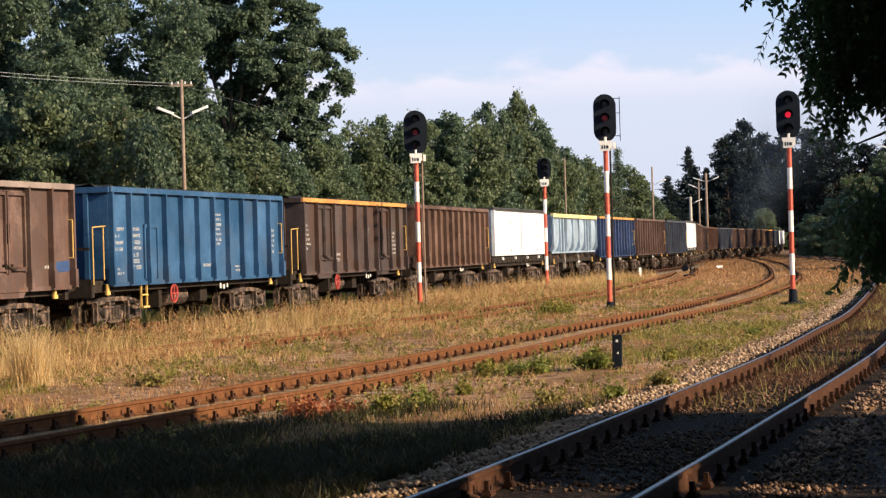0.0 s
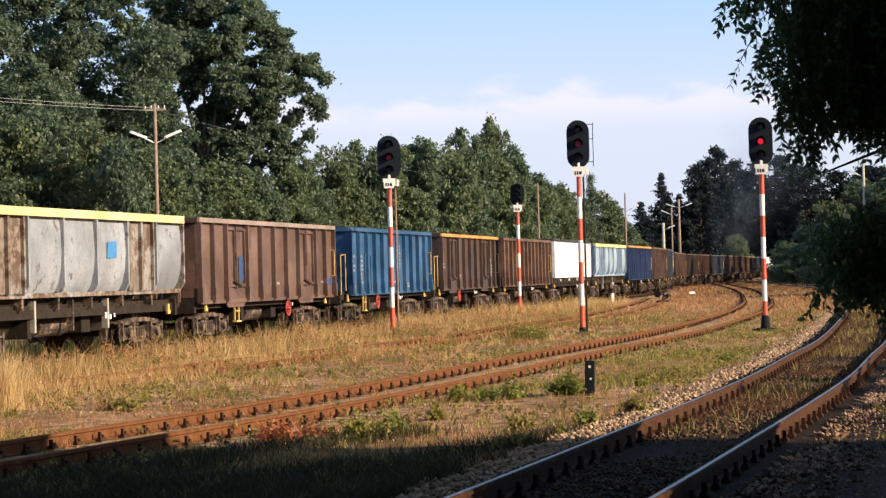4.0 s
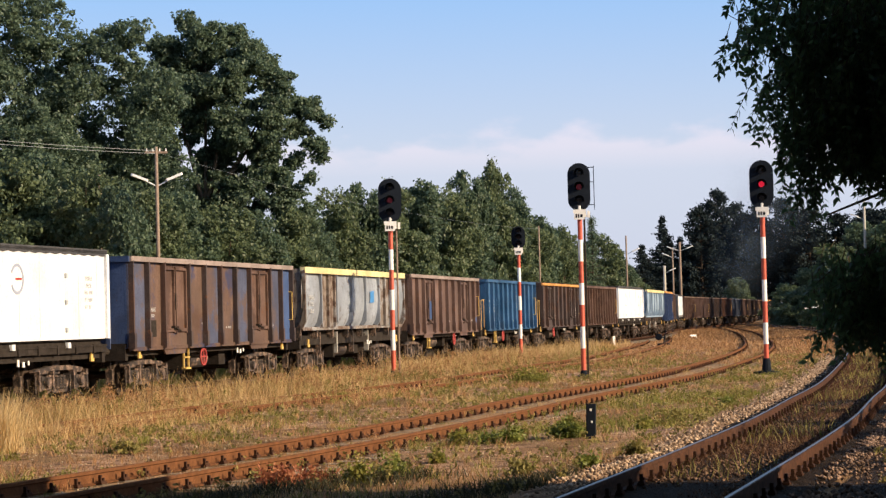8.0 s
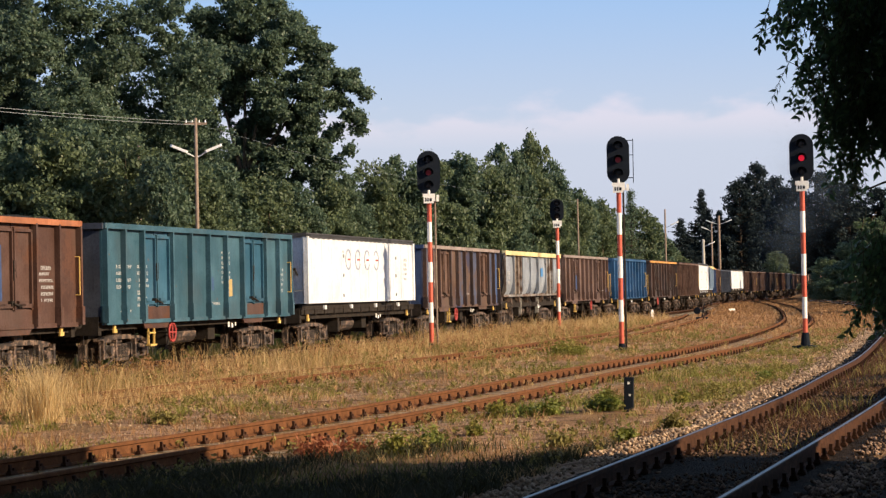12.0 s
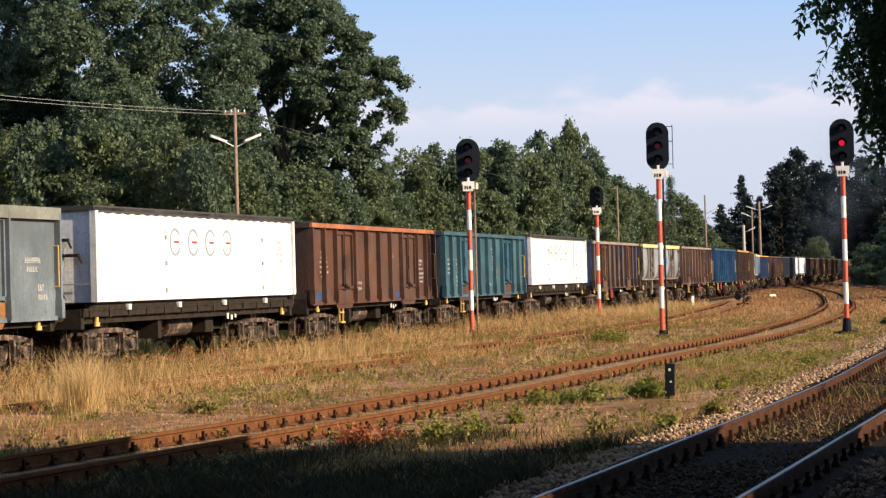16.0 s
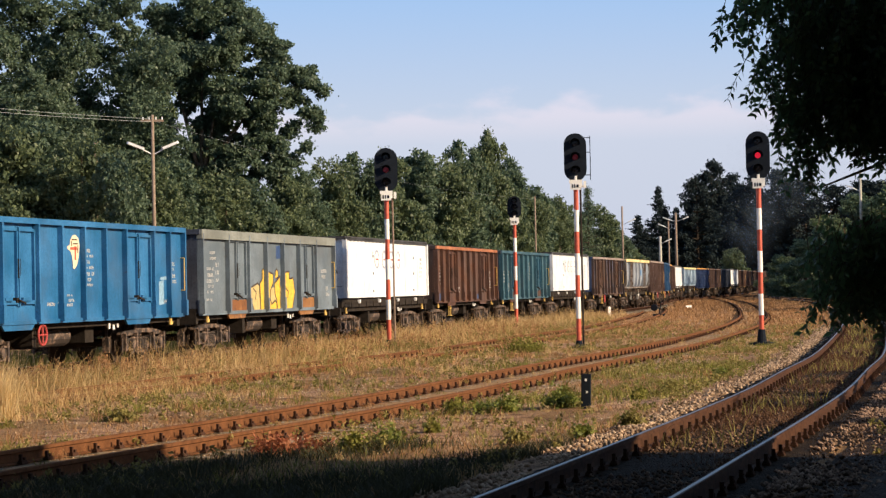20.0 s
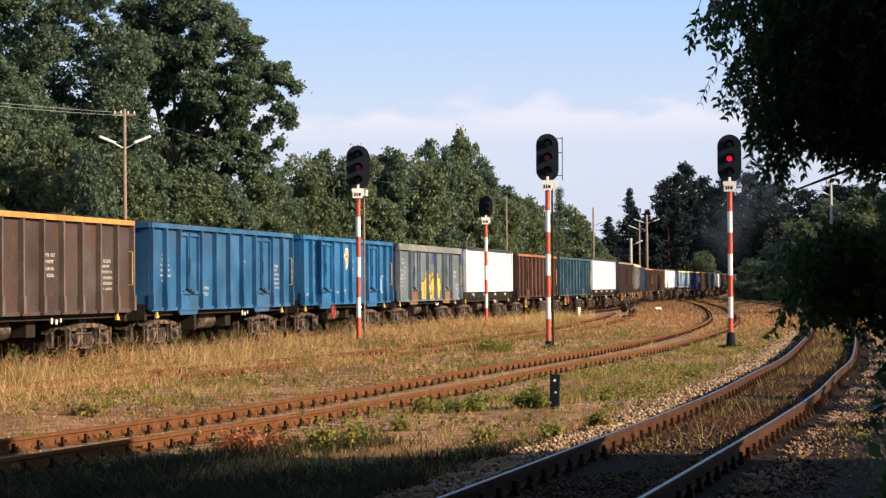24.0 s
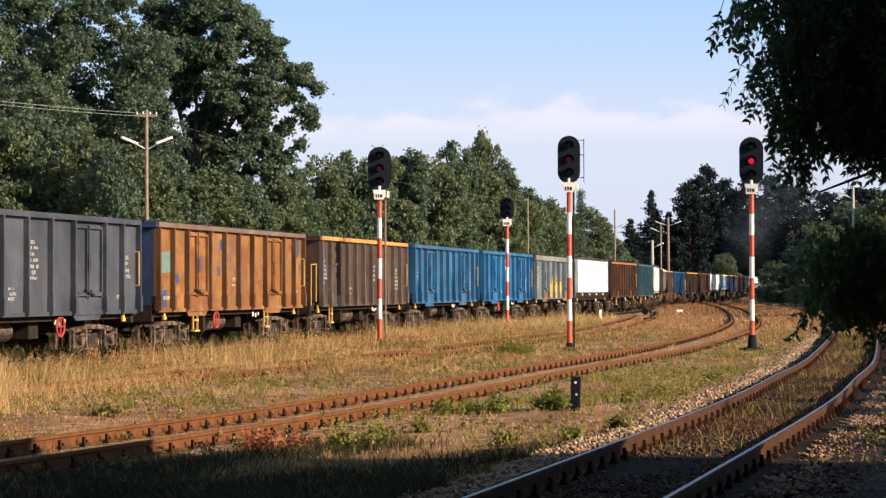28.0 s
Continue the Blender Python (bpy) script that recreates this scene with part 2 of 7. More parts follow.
class Geo:
    """Gathers boxes, tubes and prisms into one mesh."""

    def __init__(self):
        self.v, self.f = [], []

    def add(self, verts, faces):
        o = len(self.v)
        self.v += [tuple(p) for p in verts]
        self.f += [tuple(i + o for i in q) for q in faces]
        return self

    def box(self, x0, x1, y0, y1, z0, z1, bev=0.0):
        if bev <= 0:
            v = [(x, y, z) for x in (x0, x1) for y in (y0, y1) for z in (z0, z1)]
            return self.add(v, [(0, 1, 3, 2), (4, 6, 7, 5), (0, 4, 5, 1), (2, 3, 7, 6), (0, 2, 6, 4), (1, 5, 7, 3)])
        return self.prism([(x0 + bev, y0), (x1 - bev, y0), (x1, y0 + bev), (x1, y1 - bev), (x1 - bev, y1), (x0 + bev, y1), (x0, y1 - bev), (x0, y0 + bev)], z0, z1)

    def prism(self, ring, z0, z1, axis="z"):
        k = len(ring)
        def at(p, z):
            return {"z": (p[0], p[1], z), "y": (p[0], z, p[1]), "x": (z, p[0], p[1])}[axis]
        v = [at(p, z0) for p in ring] + [at(p, z1) for p in ring]
        return self.add(v, [tuple(reversed(range(k))), tuple(range(k, 2 * k))] + [(i, (i + 1) % k, k + (i + 1) % k, k + i) for i in range(k)])

    def tube(self, p, q, r0, r1=None, sides=8, caps=True):
        p, q = Vector(p), Vector(q)
        r1 = r0 if r1 is None else r1
        u = (q - p).normalized()
        s = u.orthogonal().normalized()
        w = u.cross(s)
        v = []
        for c, r in ((p, r0), (q, r1)):
            v += [c + r * (math.cos(a) * s + math.sin(a) * w) for a in (2 * math.pi * i / sides for i in range(sides))]
        f = [(i, (i + 1) % sides, sides + (i + 1) % sides, sides + i) for i in range(sides)]
        if caps:
            f += [tuple(reversed(range(sides))), tuple(range(sides, 2 * sides))]
        return self.add(v, f)

    def ring(self, c, r, thick, axis="y", sides=16, wide=6):
        v, f = [], []
        for i in range(sides):
            a = 2 * math.pi * i / sides
            for j in range(wide):
                b = 2 * math.pi * j / wide
                rr, h = r + thick * math.cos(b), thick * math.sin(b)
                x, y = rr * math.cos(a), rr * math.sin(a)
                d = {"y": (x, h, y), "z": (x, y, h), "x": (h, x, y)}[axis]
                v.append((c[0] + d[0], c[1] + d[1], c[2] + d[2]))
                f.append((i * wide + j, ((i + 1) % sides) * wide + j, ((i + 1) % sides) * wide + (j + 1) % wide, i * wide + (j + 1) % wide))
        return self.add(v, f)


SHARED = {}


def part(name, geo, material, parent, label="", key=None, smooth=False, at=None):
    """Link a mesh as one part under its thing; alike pieces with the same key share their mesh."""
    me = SHARED.get(key) if key else None
    if me is None:
        if isinstance(geo, bmesh.types.BMesh):
            me = bpy.data.meshes.new(name)
            geo.to_mesh(me)
            geo.free()
            me.materials.append(material)
        else:
            me = mesh_of(name, geo.v, geo.f, material, smooth)
        if key:
            SHARED[key] = me
    ob = new(name, me)
    ob.parent = parent
    if at is not None:
        ob.matrix_basis = at
    return tagged(ob, label)


def thing(name, label, category, group="", kind="", m=None):
    ob = new(name)
    ob.empty_display_size = 0.3
    if m is not None:
        ob.matrix_basis = m
    return tagged(ob, label, category, group, kind)


# ---- plan: track centre lines (x, y) in metres ----
def smooth_line(points, step=0.6):
    """A smooth curve through the points, cut at even steps: arrays of x, y and heading."""
    p = np.array(points, float)
    p = np.vstack([2 * p[0] - p[1], p, 2 * p[-1] - p[-2]])
    out = []
    for i in range(1, len(p) - 2):
        for u in np.linspace(0, 1, 40, endpoint=False):
            a0, b0, c0, d0 = p[i - 1:i + 3]
            out.append(0.5 * ((2 * b0) + (c0 - a0) * u + (2 * a0 - 5 * b0 + 4 * c0 - d0) * u ** 2 + (3 * b0 - a0 - 3 * c0 + d0) * u ** 3))
    out = np.array(out + [p[-2]])
    s = np.concatenate([[0], np.cumsum(np.hypot(*np.diff(out, axis=0).T))])
    g = np.arange(0, s[-1], step)
    x, y = np.interp(g, s, out[:, 0]), np.interp(g, s, out[:, 1])
    h = np.unwrap(np.arctan2(np.gradient(x), np.gradient(y)))
    return x, y, h


# the train's line: heading (degrees from +y) by distance along it; s = 0 is where wagon 0 ends at the start
A_KNOTS = [(-80, 17.5), (-40, 16.5), (0, 14.5), (20, 13.2), (40, 12.7), (60, 13.4), (80, 13.5), (95, 13.6), (110, 11.6), (125, 9.0), (140, 7.5), (160, 8.8), (185, 13.7), (215, 13.8), (260, 12.6), (285, 13.0), (325, 45.0), (365, 78.0), (500, 88.0)]
A_S = np.arange(-80.0, 500.0, 0.5)
A_H = np.radians(np.interp(A_S, [k[0] for k in A_KNOTS], [k[1] for k in A_KNOTS]))
A_H = np.convolve(np.pad(A_H, 12, mode="edge"), np.ones(25) / 25, "valid")
A_X = np.concatenate([[0], np.cumsum(np.sin((A_H[1:] + A_H[:-1]) / 2) * 0.5)])
A_Y = np.concatenate([[0], np.cumsum(np.cos((A_H[1:] + A_H[:-1]) / 2) * 0.5)])
A_X += -8.77 - np.interp(0, A_S, A_X)
A_Y += 46.95 - np.interp(0, A_S, A_Y)


def on_line(s):
    return Vector((float(np.interp(s, A_S, A_X)), float(np.interp(s, A_S, A_Y)), 0.0))


LINE_A = (A_X[::1], A_Y[::1], A_H[::1])
LINE_B = smooth_line([(-14.0, 19.0), (-9.7, 31.5), (-6.28, 41.1), (-3.0, 51.6), (0.75, 62.4), (5.2, 80.6), (8.45, 94.0), (12.6, 117.0), (15.5, 135.0), (18.5, 158.0), (21.3, 183.6)])
LINE_C = smooth_line([(-11.5, 5.0), (-8.2, 13.4), (-4.4, 23.9), (-1.72, 31.2), (0.66, 38.9), (3.45, 48.9), (7.6, 63.0), (11.1, 77.0), (15.47, 97.1), (20.66, 126.9), (29.3, 187.0), (38.0, 260.0), (42.0, 284.0)])
LINE_D = smooth_line([(-5.0, -4.0), (-2.4, 4.5), (0.93, 15.4), (2.37, 20.2), (4.27, 26.6), (5.93, 32.45), (7.65, 39.1), (9.95, 48.0), (13.8, 64.8), (16.75, 78.2), (21.3, 100.0), (25.7, 125.0), (29.8, 150.0), (33.5, 175.0), (36.2, 200.0), (39.0, 230.0), (41.6, 260.0), (44.8, 290.0)])
RAIL_A, RAIL_B, RAIL_C, RAIL_D = 0.0, -0.20, -0.175, 0.0


def near(line, x, y):
    """Distance of the points to a line."""
    px, py = line[0][::3], line[1][::3]
    best = np.full(np.shape(x), 1e9)
    for a0, b0 in zip(px, py):
        best = np.minimum(best, (x - a0) ** 2 + (y - b0) ** 2)
    return np.sqrt(best)


def ground_z(x, y):
    """Height of the ground: low between the tracks, banked up to each of them."""
    x, y = np.asarray(x, float), np.asarray(y, float)
    z = -0.33 + 0.035 * np.sin(x * 0.9 + 1.3 * np.sin(y * 0.31)) * np.cos(y * 0.55) + 0.02 * np.sin(2.3 * x + y)
    for line, top, wide in ((LINE_A, -0.20, 2.2), (LINE_D, -0.185, 1.45), (LINE_C, -0.365, 1.2), (LINE_B, -0.345, 1.2)):
        d = near(line, x, y)
        w = np.clip(1 - (d - wide) / 1.3, 0, 1)
        w = w * w * (3 - 2 * w)
        z = z * (1 - w) + top * w
    edge = np.interp(y, LINE_D[1], LINE_D[0])
    bank = np.clip((x - edge - 5) / 14, 0, 1) * np.clip((y - 70) / 50, 0, 1) * np.clip((400 - y) / 60, 0, 1)
    return z + 2.0 * bank * bank * (3 - 2 * bank)

# ---- ground ----
def ground_material():
    m, n, l, b = node_mat("dry_grass_and_sand")
    v = coords(n, l)
    dry, straw, sand, green, soil = (0.28, 0.152, 0.072), (0.43, 0.275, 0.138), (0.54, 0.335, 0.215), (0.15, 0.110, 0.034), (0.13, 0.068, 0.042)
    c = blend(n, l, noise_fac(n, l, v, 0.55, 0.3, 0.7, 6), dry, straw)
    c = blend(n, l, noise_fac(n, l, v, 0.33, 0.44, 0.60, 6), c, sand)
    c = blend(n, l, noise_fac(n, l, coords(n, l, (1, 1, 1), (31, 7, 2)), 0.23, 0.54, 0.68, 7), c, green)
    c = blend(n, l, noise_fac(n, l, v, 2.6, 0.48, 0.66, 8), c, soil)
    c = blend(n, l, noise_fac(n, l, v, 45.0, 0.45, 0.75, 4), c, tuple(x * 0.45 for x in dry))
    l.new(c, b.inputs["Base Color"])
    b.inputs["Roughness"].default_value, b.inputs["Specular IOR Level"].default_value = 0.95, 0.1
    bump(n, l, b, noise_fac(n, l, v, 18, 0.2, 0.8, 7, 0.7), 0.9, 0.06)
    return m


def build_ground():
    xs = np.concatenate([-np.geomspace(1500, 26, 16), np.arange(-25, 50, 0.55), np.geomspace(51, 1500, 16)])
    ys = np.concatenate([-np.geomspace(600, 9, 12), np.arange(-8, 100, 0.55), np.arange(100, 330, 1.6), np.geomspace(332, 2500, 16)])
    gx, gy = np.meshgrid(xs, ys)
    gz = ground_z(gx, gy)
    v = np.stack([gx.ravel(), gy.ravel(), gz.ravel()], 1)
    k, r = len(xs), len(ys)
    i = (np.arange(r - 1)[:, None] * k + np.arange(k - 1)[None]).ravel()
    f = np.stack([i, i + 1, i + k + 1, i + k], 1)
    ob = new("ground", mesh_of("ground", v.tolist(), f.tolist(), ground_material(), True))
    tagged(ob, "dry yellow grass and sandy soil between the railway tracks", "ground", kind="structure")


build_ground()


# ---- tracks ----
def sweep(line, off, profile, z):
    """A profile (sideways, up) carried along a line, off metres to its right."""
    x, y, h = line
    k = len(profile)
    v, f = [], []
    for a0, b0, hd in zip(x, y, h):
        c0, s0 = math.cos(hd), math.sin(hd)
        v += [(a0 + (off + p) * c0, b0 - (off + p) * s0, z + q) for p, q in profile]
    for i in range(len(x) - 1):
        f += [(i * k + j, i * k + (j + 1) % k, (i + 1) * k + (j + 1) % k, (i + 1) * k + j) for j in range(k)]
    g = Geo()
    g.v, g.f = v, f
    return g


RAIL_SIDE = [(-0.037, -0.040), (-0.010, -0.052), (-0.010, -0.150), (-0.068, -0.166), (-0.068, -0.178), (0.068, -0.178), (0.068, -0.166), (0.010, -0.150), (0.010, -0.052), (0.037, -0.040), (0.034, -0.004), (-0.034, -0.004)]
RAIL_HEAD = [(-0.016, -0.004), (0.016, -0.004), (0.013, 0.001), (-0.013, 0.001)]


def build_track(label, line, top, side_mat, head_mat, ties, tie_mat, lift, near_y, bed=None):
    """Two rails on sleepers with their fastenings; sleepers and fastenings up to near_y are parts of their own."""
    x, y, h = line
    t = thing("railway_track", label, "railway track", kind="structure")
    for off in (-0.753, 0.753):
        rail = part("rail", sweep(line, off, RAIL_SIDE, top), side_mat, t)
        part("rail_head", sweep(line, off, RAIL_HEAD, top), head_mat, rail, "running surface of the rail")
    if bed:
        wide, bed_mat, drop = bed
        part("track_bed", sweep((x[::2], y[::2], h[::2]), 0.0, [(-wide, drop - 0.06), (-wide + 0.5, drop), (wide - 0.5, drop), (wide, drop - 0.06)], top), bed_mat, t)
    tie = Geo().box(-1.25, 1.25, -0.12, 0.12, -0.14, 0.0, 0.02)
    clip = Geo().box(-0.15, -0.075, -0.07, 0.07, 0.0, 0.025).box(0.075, 0.15, -0.07, 0.07, 0.0, 0.025)
    for sx in (-0.112, 0.112):
        clip.box(sx - 0.018, sx + 0.018, -0.055, -0.020, 0.02, 0.115).box(sx - 0.018, sx + 0.018, 0.020, 0.055, 0.02, 0.075)
        clip.box(sx - 0.03, sx + 0.03, -0.06, 0.06, 0.02, 0.042)
    rest_t, rest_c = Geo(), Geo()
    rng = random.Random(5)
    for i in range(len(x)):
        if y[i] < 6 or y[i] > 185:
            continue
        m = Matrix.Translation((x[i], y[i], top - 0.178 + lift + rng.uniform(-0.008, 0.008))) @ Matrix.Rotation(-h[i] + rng.uniform(-0.02, 0.02), 4, 'Z')
        one = y[i] < near_y
        if ties:
            if one:
                part("sleeper", tie, tie_mat, t, key="tie" + tie_mat.name, at=m)
            else:
                rest_t.add([m @ Vector(p) for p in tie.v], tie.f)
        for off in (-0.753, 0.753):
            mc = Matrix.Translation((x[i], y[i], top - 0.172)) @ Matrix.Rotation(-h[i], 4, 'Z') @ Matrix.Translation((off, 0, 0))
            if one:
                part("fastening", clip, M_CLIP, t, key="clip", at=mc)
            else:
                rest_c.add([mc @ Vector(p) for p in clip.v], clip.f)
    if rest_t.v:
        tagged(part("far_sleepers", rest_t, tie_mat, t), kind="stuff")
    if rest_c.v:
        tagged(part("far_fastenings", rest_c, M_CLIP, t), kind="stuff")
    return t


def cut(line, lo, hi, every=1):
    x, y, h = line
    k = (y >= lo) & (y <= hi)
    return x[k][::every], y[k][::every], h[k][::every]


build_track("main track in tall dry grass carrying the train", cut(LINE_A, -14, 480), RAIL_A, M_WORNRAIL, M_RAILTOP, True, M_SLEEPER, 0.0, 0)
build_track("overgrown rusty siding half buried in dry grass", cut(LINE_B, 19, 184), RAIL_B, M_RUSTRAIL, M_RUSTRAIL, True, M_SLEEPER, -0.02, 85)
build_track("rusty siding track with brown rails and sleepers", cut(LINE_C, 5, 284), RAIL_C, M_RUSTRAIL, M_RUSTRAIL, True, M_CONCRETE, -0.005, 95, (1.0, M_SANDBED, -0.182))
build_track("used curved track with polished rail tops on ballast", cut(LINE_D, -4, 290), RAIL_D, M_WORNRAIL, M_RAILTOP, True, M_DARKTIE, -0.010, 85, (1.75, M_CINDER, -0.180))
# dark strip laid over the ground where the trees' shade lies
path = new("path", mesh_of("path", *(lambda g: (g.v, g.f))(sweep(cut(LINE_D, -4, 60), 3.9, [(-2.45, -0.175), (-1.7, -0.140), (1.4, -0.150), (3.0, -0.30), (3.0, -0.6), (-2.45, -0.6)], RAIL_D)), M_PATH))
tagged(path, "dark cinder path beside the curved track", "path", kind="structure")


# ---- signals ----
def capsule(wide, high, y0, y1, cz, steps=12):
    r = wide / 2
    ring = [(r * math.cos(a), cz + high / 2 - r + r * math.sin(a)) for a in (math.pi * i / steps for i in range(steps + 1))]
    ring += [(r * math.cos(a), cz - high / 2 + r + r * math.sin(a)) for a in (math.pi + math.pi * i / steps for i in range(steps + 1))]
    return Geo().prism(ring, y0, y1, "y")


def build_signal(x, y, plate_z, head_top, lit, extra, label, wide=0.80):
    """A colour-light signal: banded pole, number plate, three-lamp head with hoods, ladder rail or second post."""
    gz = float(ground_z(x, y))
    face = math.degrees(math.atan2(-x, y))
    s = thing("railway_signal", label, "railway signal", "colour-light signals", m=pose(x, y, gz, 0, 0, face))
    base_h = 0.26
    foot = Geo().box(-0.24, 0.24, -0.24, 0.24, -0.25, 0.10, 0.03).tube((0, 0, 0.1), (0, 0, base_h), 0.12, 0.095, 12)
    if extra == "cover":
        foot.tube((0, 0, 0.02), (0, 0, 0.08), 0.42, 0.40, 16).tube((0, 0, 0.1), (0, 0, 0.48), 0.15, 0.11, 12)
    part("foot", foot, M_BLACK, s, "black foot of the signal post")
    z0, z1 = gz + base_h, plate_z - 0.06
    count = 7
    for i in range(count):
        a0, a1 = (z0 + (z1 - z0) * i / count - gz), (z0 + (z1 - z0) * (i + 1) / count - gz)
        red = i % 2 == 0
        part("pole_band", Geo().tube((0, 0, a0), (0, 0, a1), 0.076 if red else 0.0765, None, 12), M_REDPAINT if red else M_WHITEPAINT, s, "red painted band" if red else "white painted band", smooth=False)
    p = plate_z - gz
    part("collar", Geo().tube((0, 0, p - 0.14), (0, 0, p + 0.32), 0.075, None, 12).box(-0.20, 0.20, -0.11, 0.11, p + 0.10, p + 0.20), M_WHITEPAINT, s)
    plate = part("number_plate", Geo().box(-0.17, 0.15, -0.125, -0.105, p - 0.11, p + 0.11), M_WHITEPAINT, s, "small white identification plate")
    tagged(part("plate_marks", Geo().box(-0.12, -0.08, -0.130, -0.127, p - 0.05, p + 0.06).box(-0.05, -0.01, -0.130, -0.127, p - 0.05, p + 0.06).box(0.02, 0.09, -0.130, -0.127, p - 0.04, p + 0.05), M_BLACK, plate), kind="stuff")
    top = head_top - gz
    low = p + 0.16
    high = top - low
    cz = low + high / 2
    head = part("signal_head", capsule(wide, high, -0.06, -0.02, cz).add(*[(q.v, q.f) for q in [capsule(wide * 0.8, high * 0.92, -0.02, 0.16, cz)]][0]), M_BLACK, s, "black backing board with three lamps")
    for i, dz in enumerate((0.285, 0.0, -0.285)):
        c = cz + dz * high
        on = i == 1
        part("lens", Geo().tube((0, -0.09, c), (0, -0.065, c), 0.086, 0.09, 16), (M_REDLIT if lit == 2 else M_REDDIM) if on and lit else M_LENS, head, "red signal lamp" if on and lit else "unlit signal lens")
        hood = Geo()
        st = 12
        ro, ri, dep = 0.165, 0.155, -0.27
        q = [(r * math.cos(b), d, c + r * math.sin(b)) for b in (math.pi * (-0.05 + 1.1 * j / st) for j in range(st + 1)) for r, d in ((ro, -0.06), (ri, -0.06), (ri, dep), (ro, dep))]
        hood.add(q, [(4 * j + e0, 4 * j + (e0 + 1) % 4, 4 * j + 4 + (e0 + 1) % 4, 4 * j + 4 + e0) for j in range(st) for e0 in range(4)] + [(0, 1, 2, 3), (4 * st + 3, 4 * st + 2, 4 * st + 1, 4 * st)])
        part("hood", hood, M_BLACK, head)
    if extra in ("post", "ladder"):
        off = 0.19 if extra == "post" else 0.14
        part("side_post", Geo().tube((off, 0.12, 0.0), (off, 0.12, p + (0.1 if extra == "post" else high * 0.9)), 0.03, None, 8), M_UNDER if extra == "ladder" else M_WOOD, s, "thin post behind the signal pole")
        part("bracket", Geo().box(0.05, 0.30, 0.09, 0.14, p - 0.02, p + 0.03).box(0.24, 0.32, -0.02, 0.14, p - 0.05, p + 0.16), M_WHITEPAINT, s)
    if extra == "ladder":
        g = Geo()
        for zz in (p + 0.35, p + 1.05, p + 1.5):
            g.tube((0.24, 0.12, zz), (0.46, 0.12, zz), 0.012, None, 6)
        g.tube((0.46, 0.12, p + 0.2), (0.46, 0.12, p + 1.55), 0.012, None, 6)
        part("guard_rail", g, M_BLACK, s)
    part("junction_box", Geo().box(0.075, 0.20, -0.10, 0.08, p - 0.04, p + 0.20), M_WHITEPAINT, s)
    return s


build_signal(-0.48, 69.0, 4.57, 6.15, 1, "post", "tall signal with red and white post beside the siding", 0.74)
build_signal(4.92, 94.0, 4.43, 5.57, 0, "none", "more distant dark signal on a red and white post", 0.60)
build_signal(5.36, 66.0, 4.66, 6.29, 1, "ladder", "signal with dim red lamp and a thin ladder post", 0.69)
build_signal(10.8, 64.9, 4.55, 6.17, 2, "cover", "signal showing a bright red lamp between the tracks", 0.72)


def build_marker(x, y):
    gz = float(ground_z(x, y))
    s = thing("marker_post", "short black post with white spots between the tracks", "marker post", m=pose(x, y, gz, 0, 1.5, -8))
    part("post", Geo().box(-0.075, 0.075, -0.05, 0.05, -0.2, 0.53, 0.012), M_BLACK, s)
    part("spot", Geo().box(-0.02, 0.015, -0.056, -0.052, 0.42, 0.46), M_WHITEPAINT, s, "flaked white paint spot")
    part("spot", Geo().box(0.0, 0.03, -0.056, -0.052, 0.24, 0.27), M_WHITEPAINT, s, "flaked white paint spot")


build_marker(2.79, 33.3)


# ---- poles and wires ----
def build_lamp_pole(x, y, top, lamp_z, label, arms=(1, -1), mat=None, r=0.12, arm_len=1.05, cross=0):
    gz = float(ground_z(x, y))
    s = thing("lamp_post", label, "lamp post", m=pose(x, y, gz, 0, 0, math.degrees(math.atan2(-x, y))))
    part("pole", Geo().tube((0, 0, -0.3), (0, 0, top - gz), r, r * 0.7, 10), mat or M_WOOD, s, smooth=True)
    for sg in arms:
        z = lamp_z - gz
        arm = part("arm", Geo().tube((0, 0, z - 0.25), (sg * arm_len * 0.6, -0.1, z + 0.03), 0.028, None, 6), M_LAMP, s)
        m = Matrix.Translation((sg * arm_len * 0.82, -0.1, z + 0.14)) @ Matrix.Rotation(radians(-22 * sg), 4, 'Y')
        hd = Geo().box(-0.40, 0.40, -0.13, 0.13, -0.05, 0.06, 0.06)
        hd.v = [tuple(m @ Vector(p)) for p in hd.v]
        part("lamp_head", hd, M_LAMP, arm, "pale street lamp head")
    for i in range(cross):
        z = top - gz - 0.25 - 0.35 * i
        bar = part("crossarm", Geo().box(-0.5, 0.5, -0.05, 0.05, z - 0.05, z + 0.05), M_WOOD, s)
        for xx in (-0.42, -0.15, 0.15, 0.42):
            part("insulator", Geo().tube((xx, 0, z + 0.05), (xx, 0, z + 0.17), 0.035, 0.025, 8), M_LAMP, bar)
    return s


build_lamp_pole(-10.9, 95.0, 9.5, 8.0, "wooden pole with two pale lamps behind the train", cross=1, arm_len=0.92, r=0.10)
build_lamp_pole(9.3, 150.0, 7.9, 7.0, "thin bare pole standing before the trees", arms=(), r=0.075)
build_lamp_pole(20.5, 200.0, 8.9, 7.4, "wooden pole with a lamp beyond the train", arms=(1,), r=0.11)
build_lamp_pole(32.5, 255.0, 10.0, 9.2, "tall wooden lamp pole before the dark pines", r=0.19, arm_len=1.4)
build_lamp_pole(31.0, 250.0, 8.9, 8.3, "thin lamp pole beside a taller one", arms=(-1,), r=0.12)
build_lamp_pole(28.2, 235.0, 6.8, 6.2, "short concrete post with a lamp arm", arms=(1,), mat=M_POLE, r=0.20)
build_lamp_pole(39.6, 185.0, 11.1, 9.5, "grey pole with a lamp beside the curved track", arms=(-1,), mat=M_POLE, r=0.15)
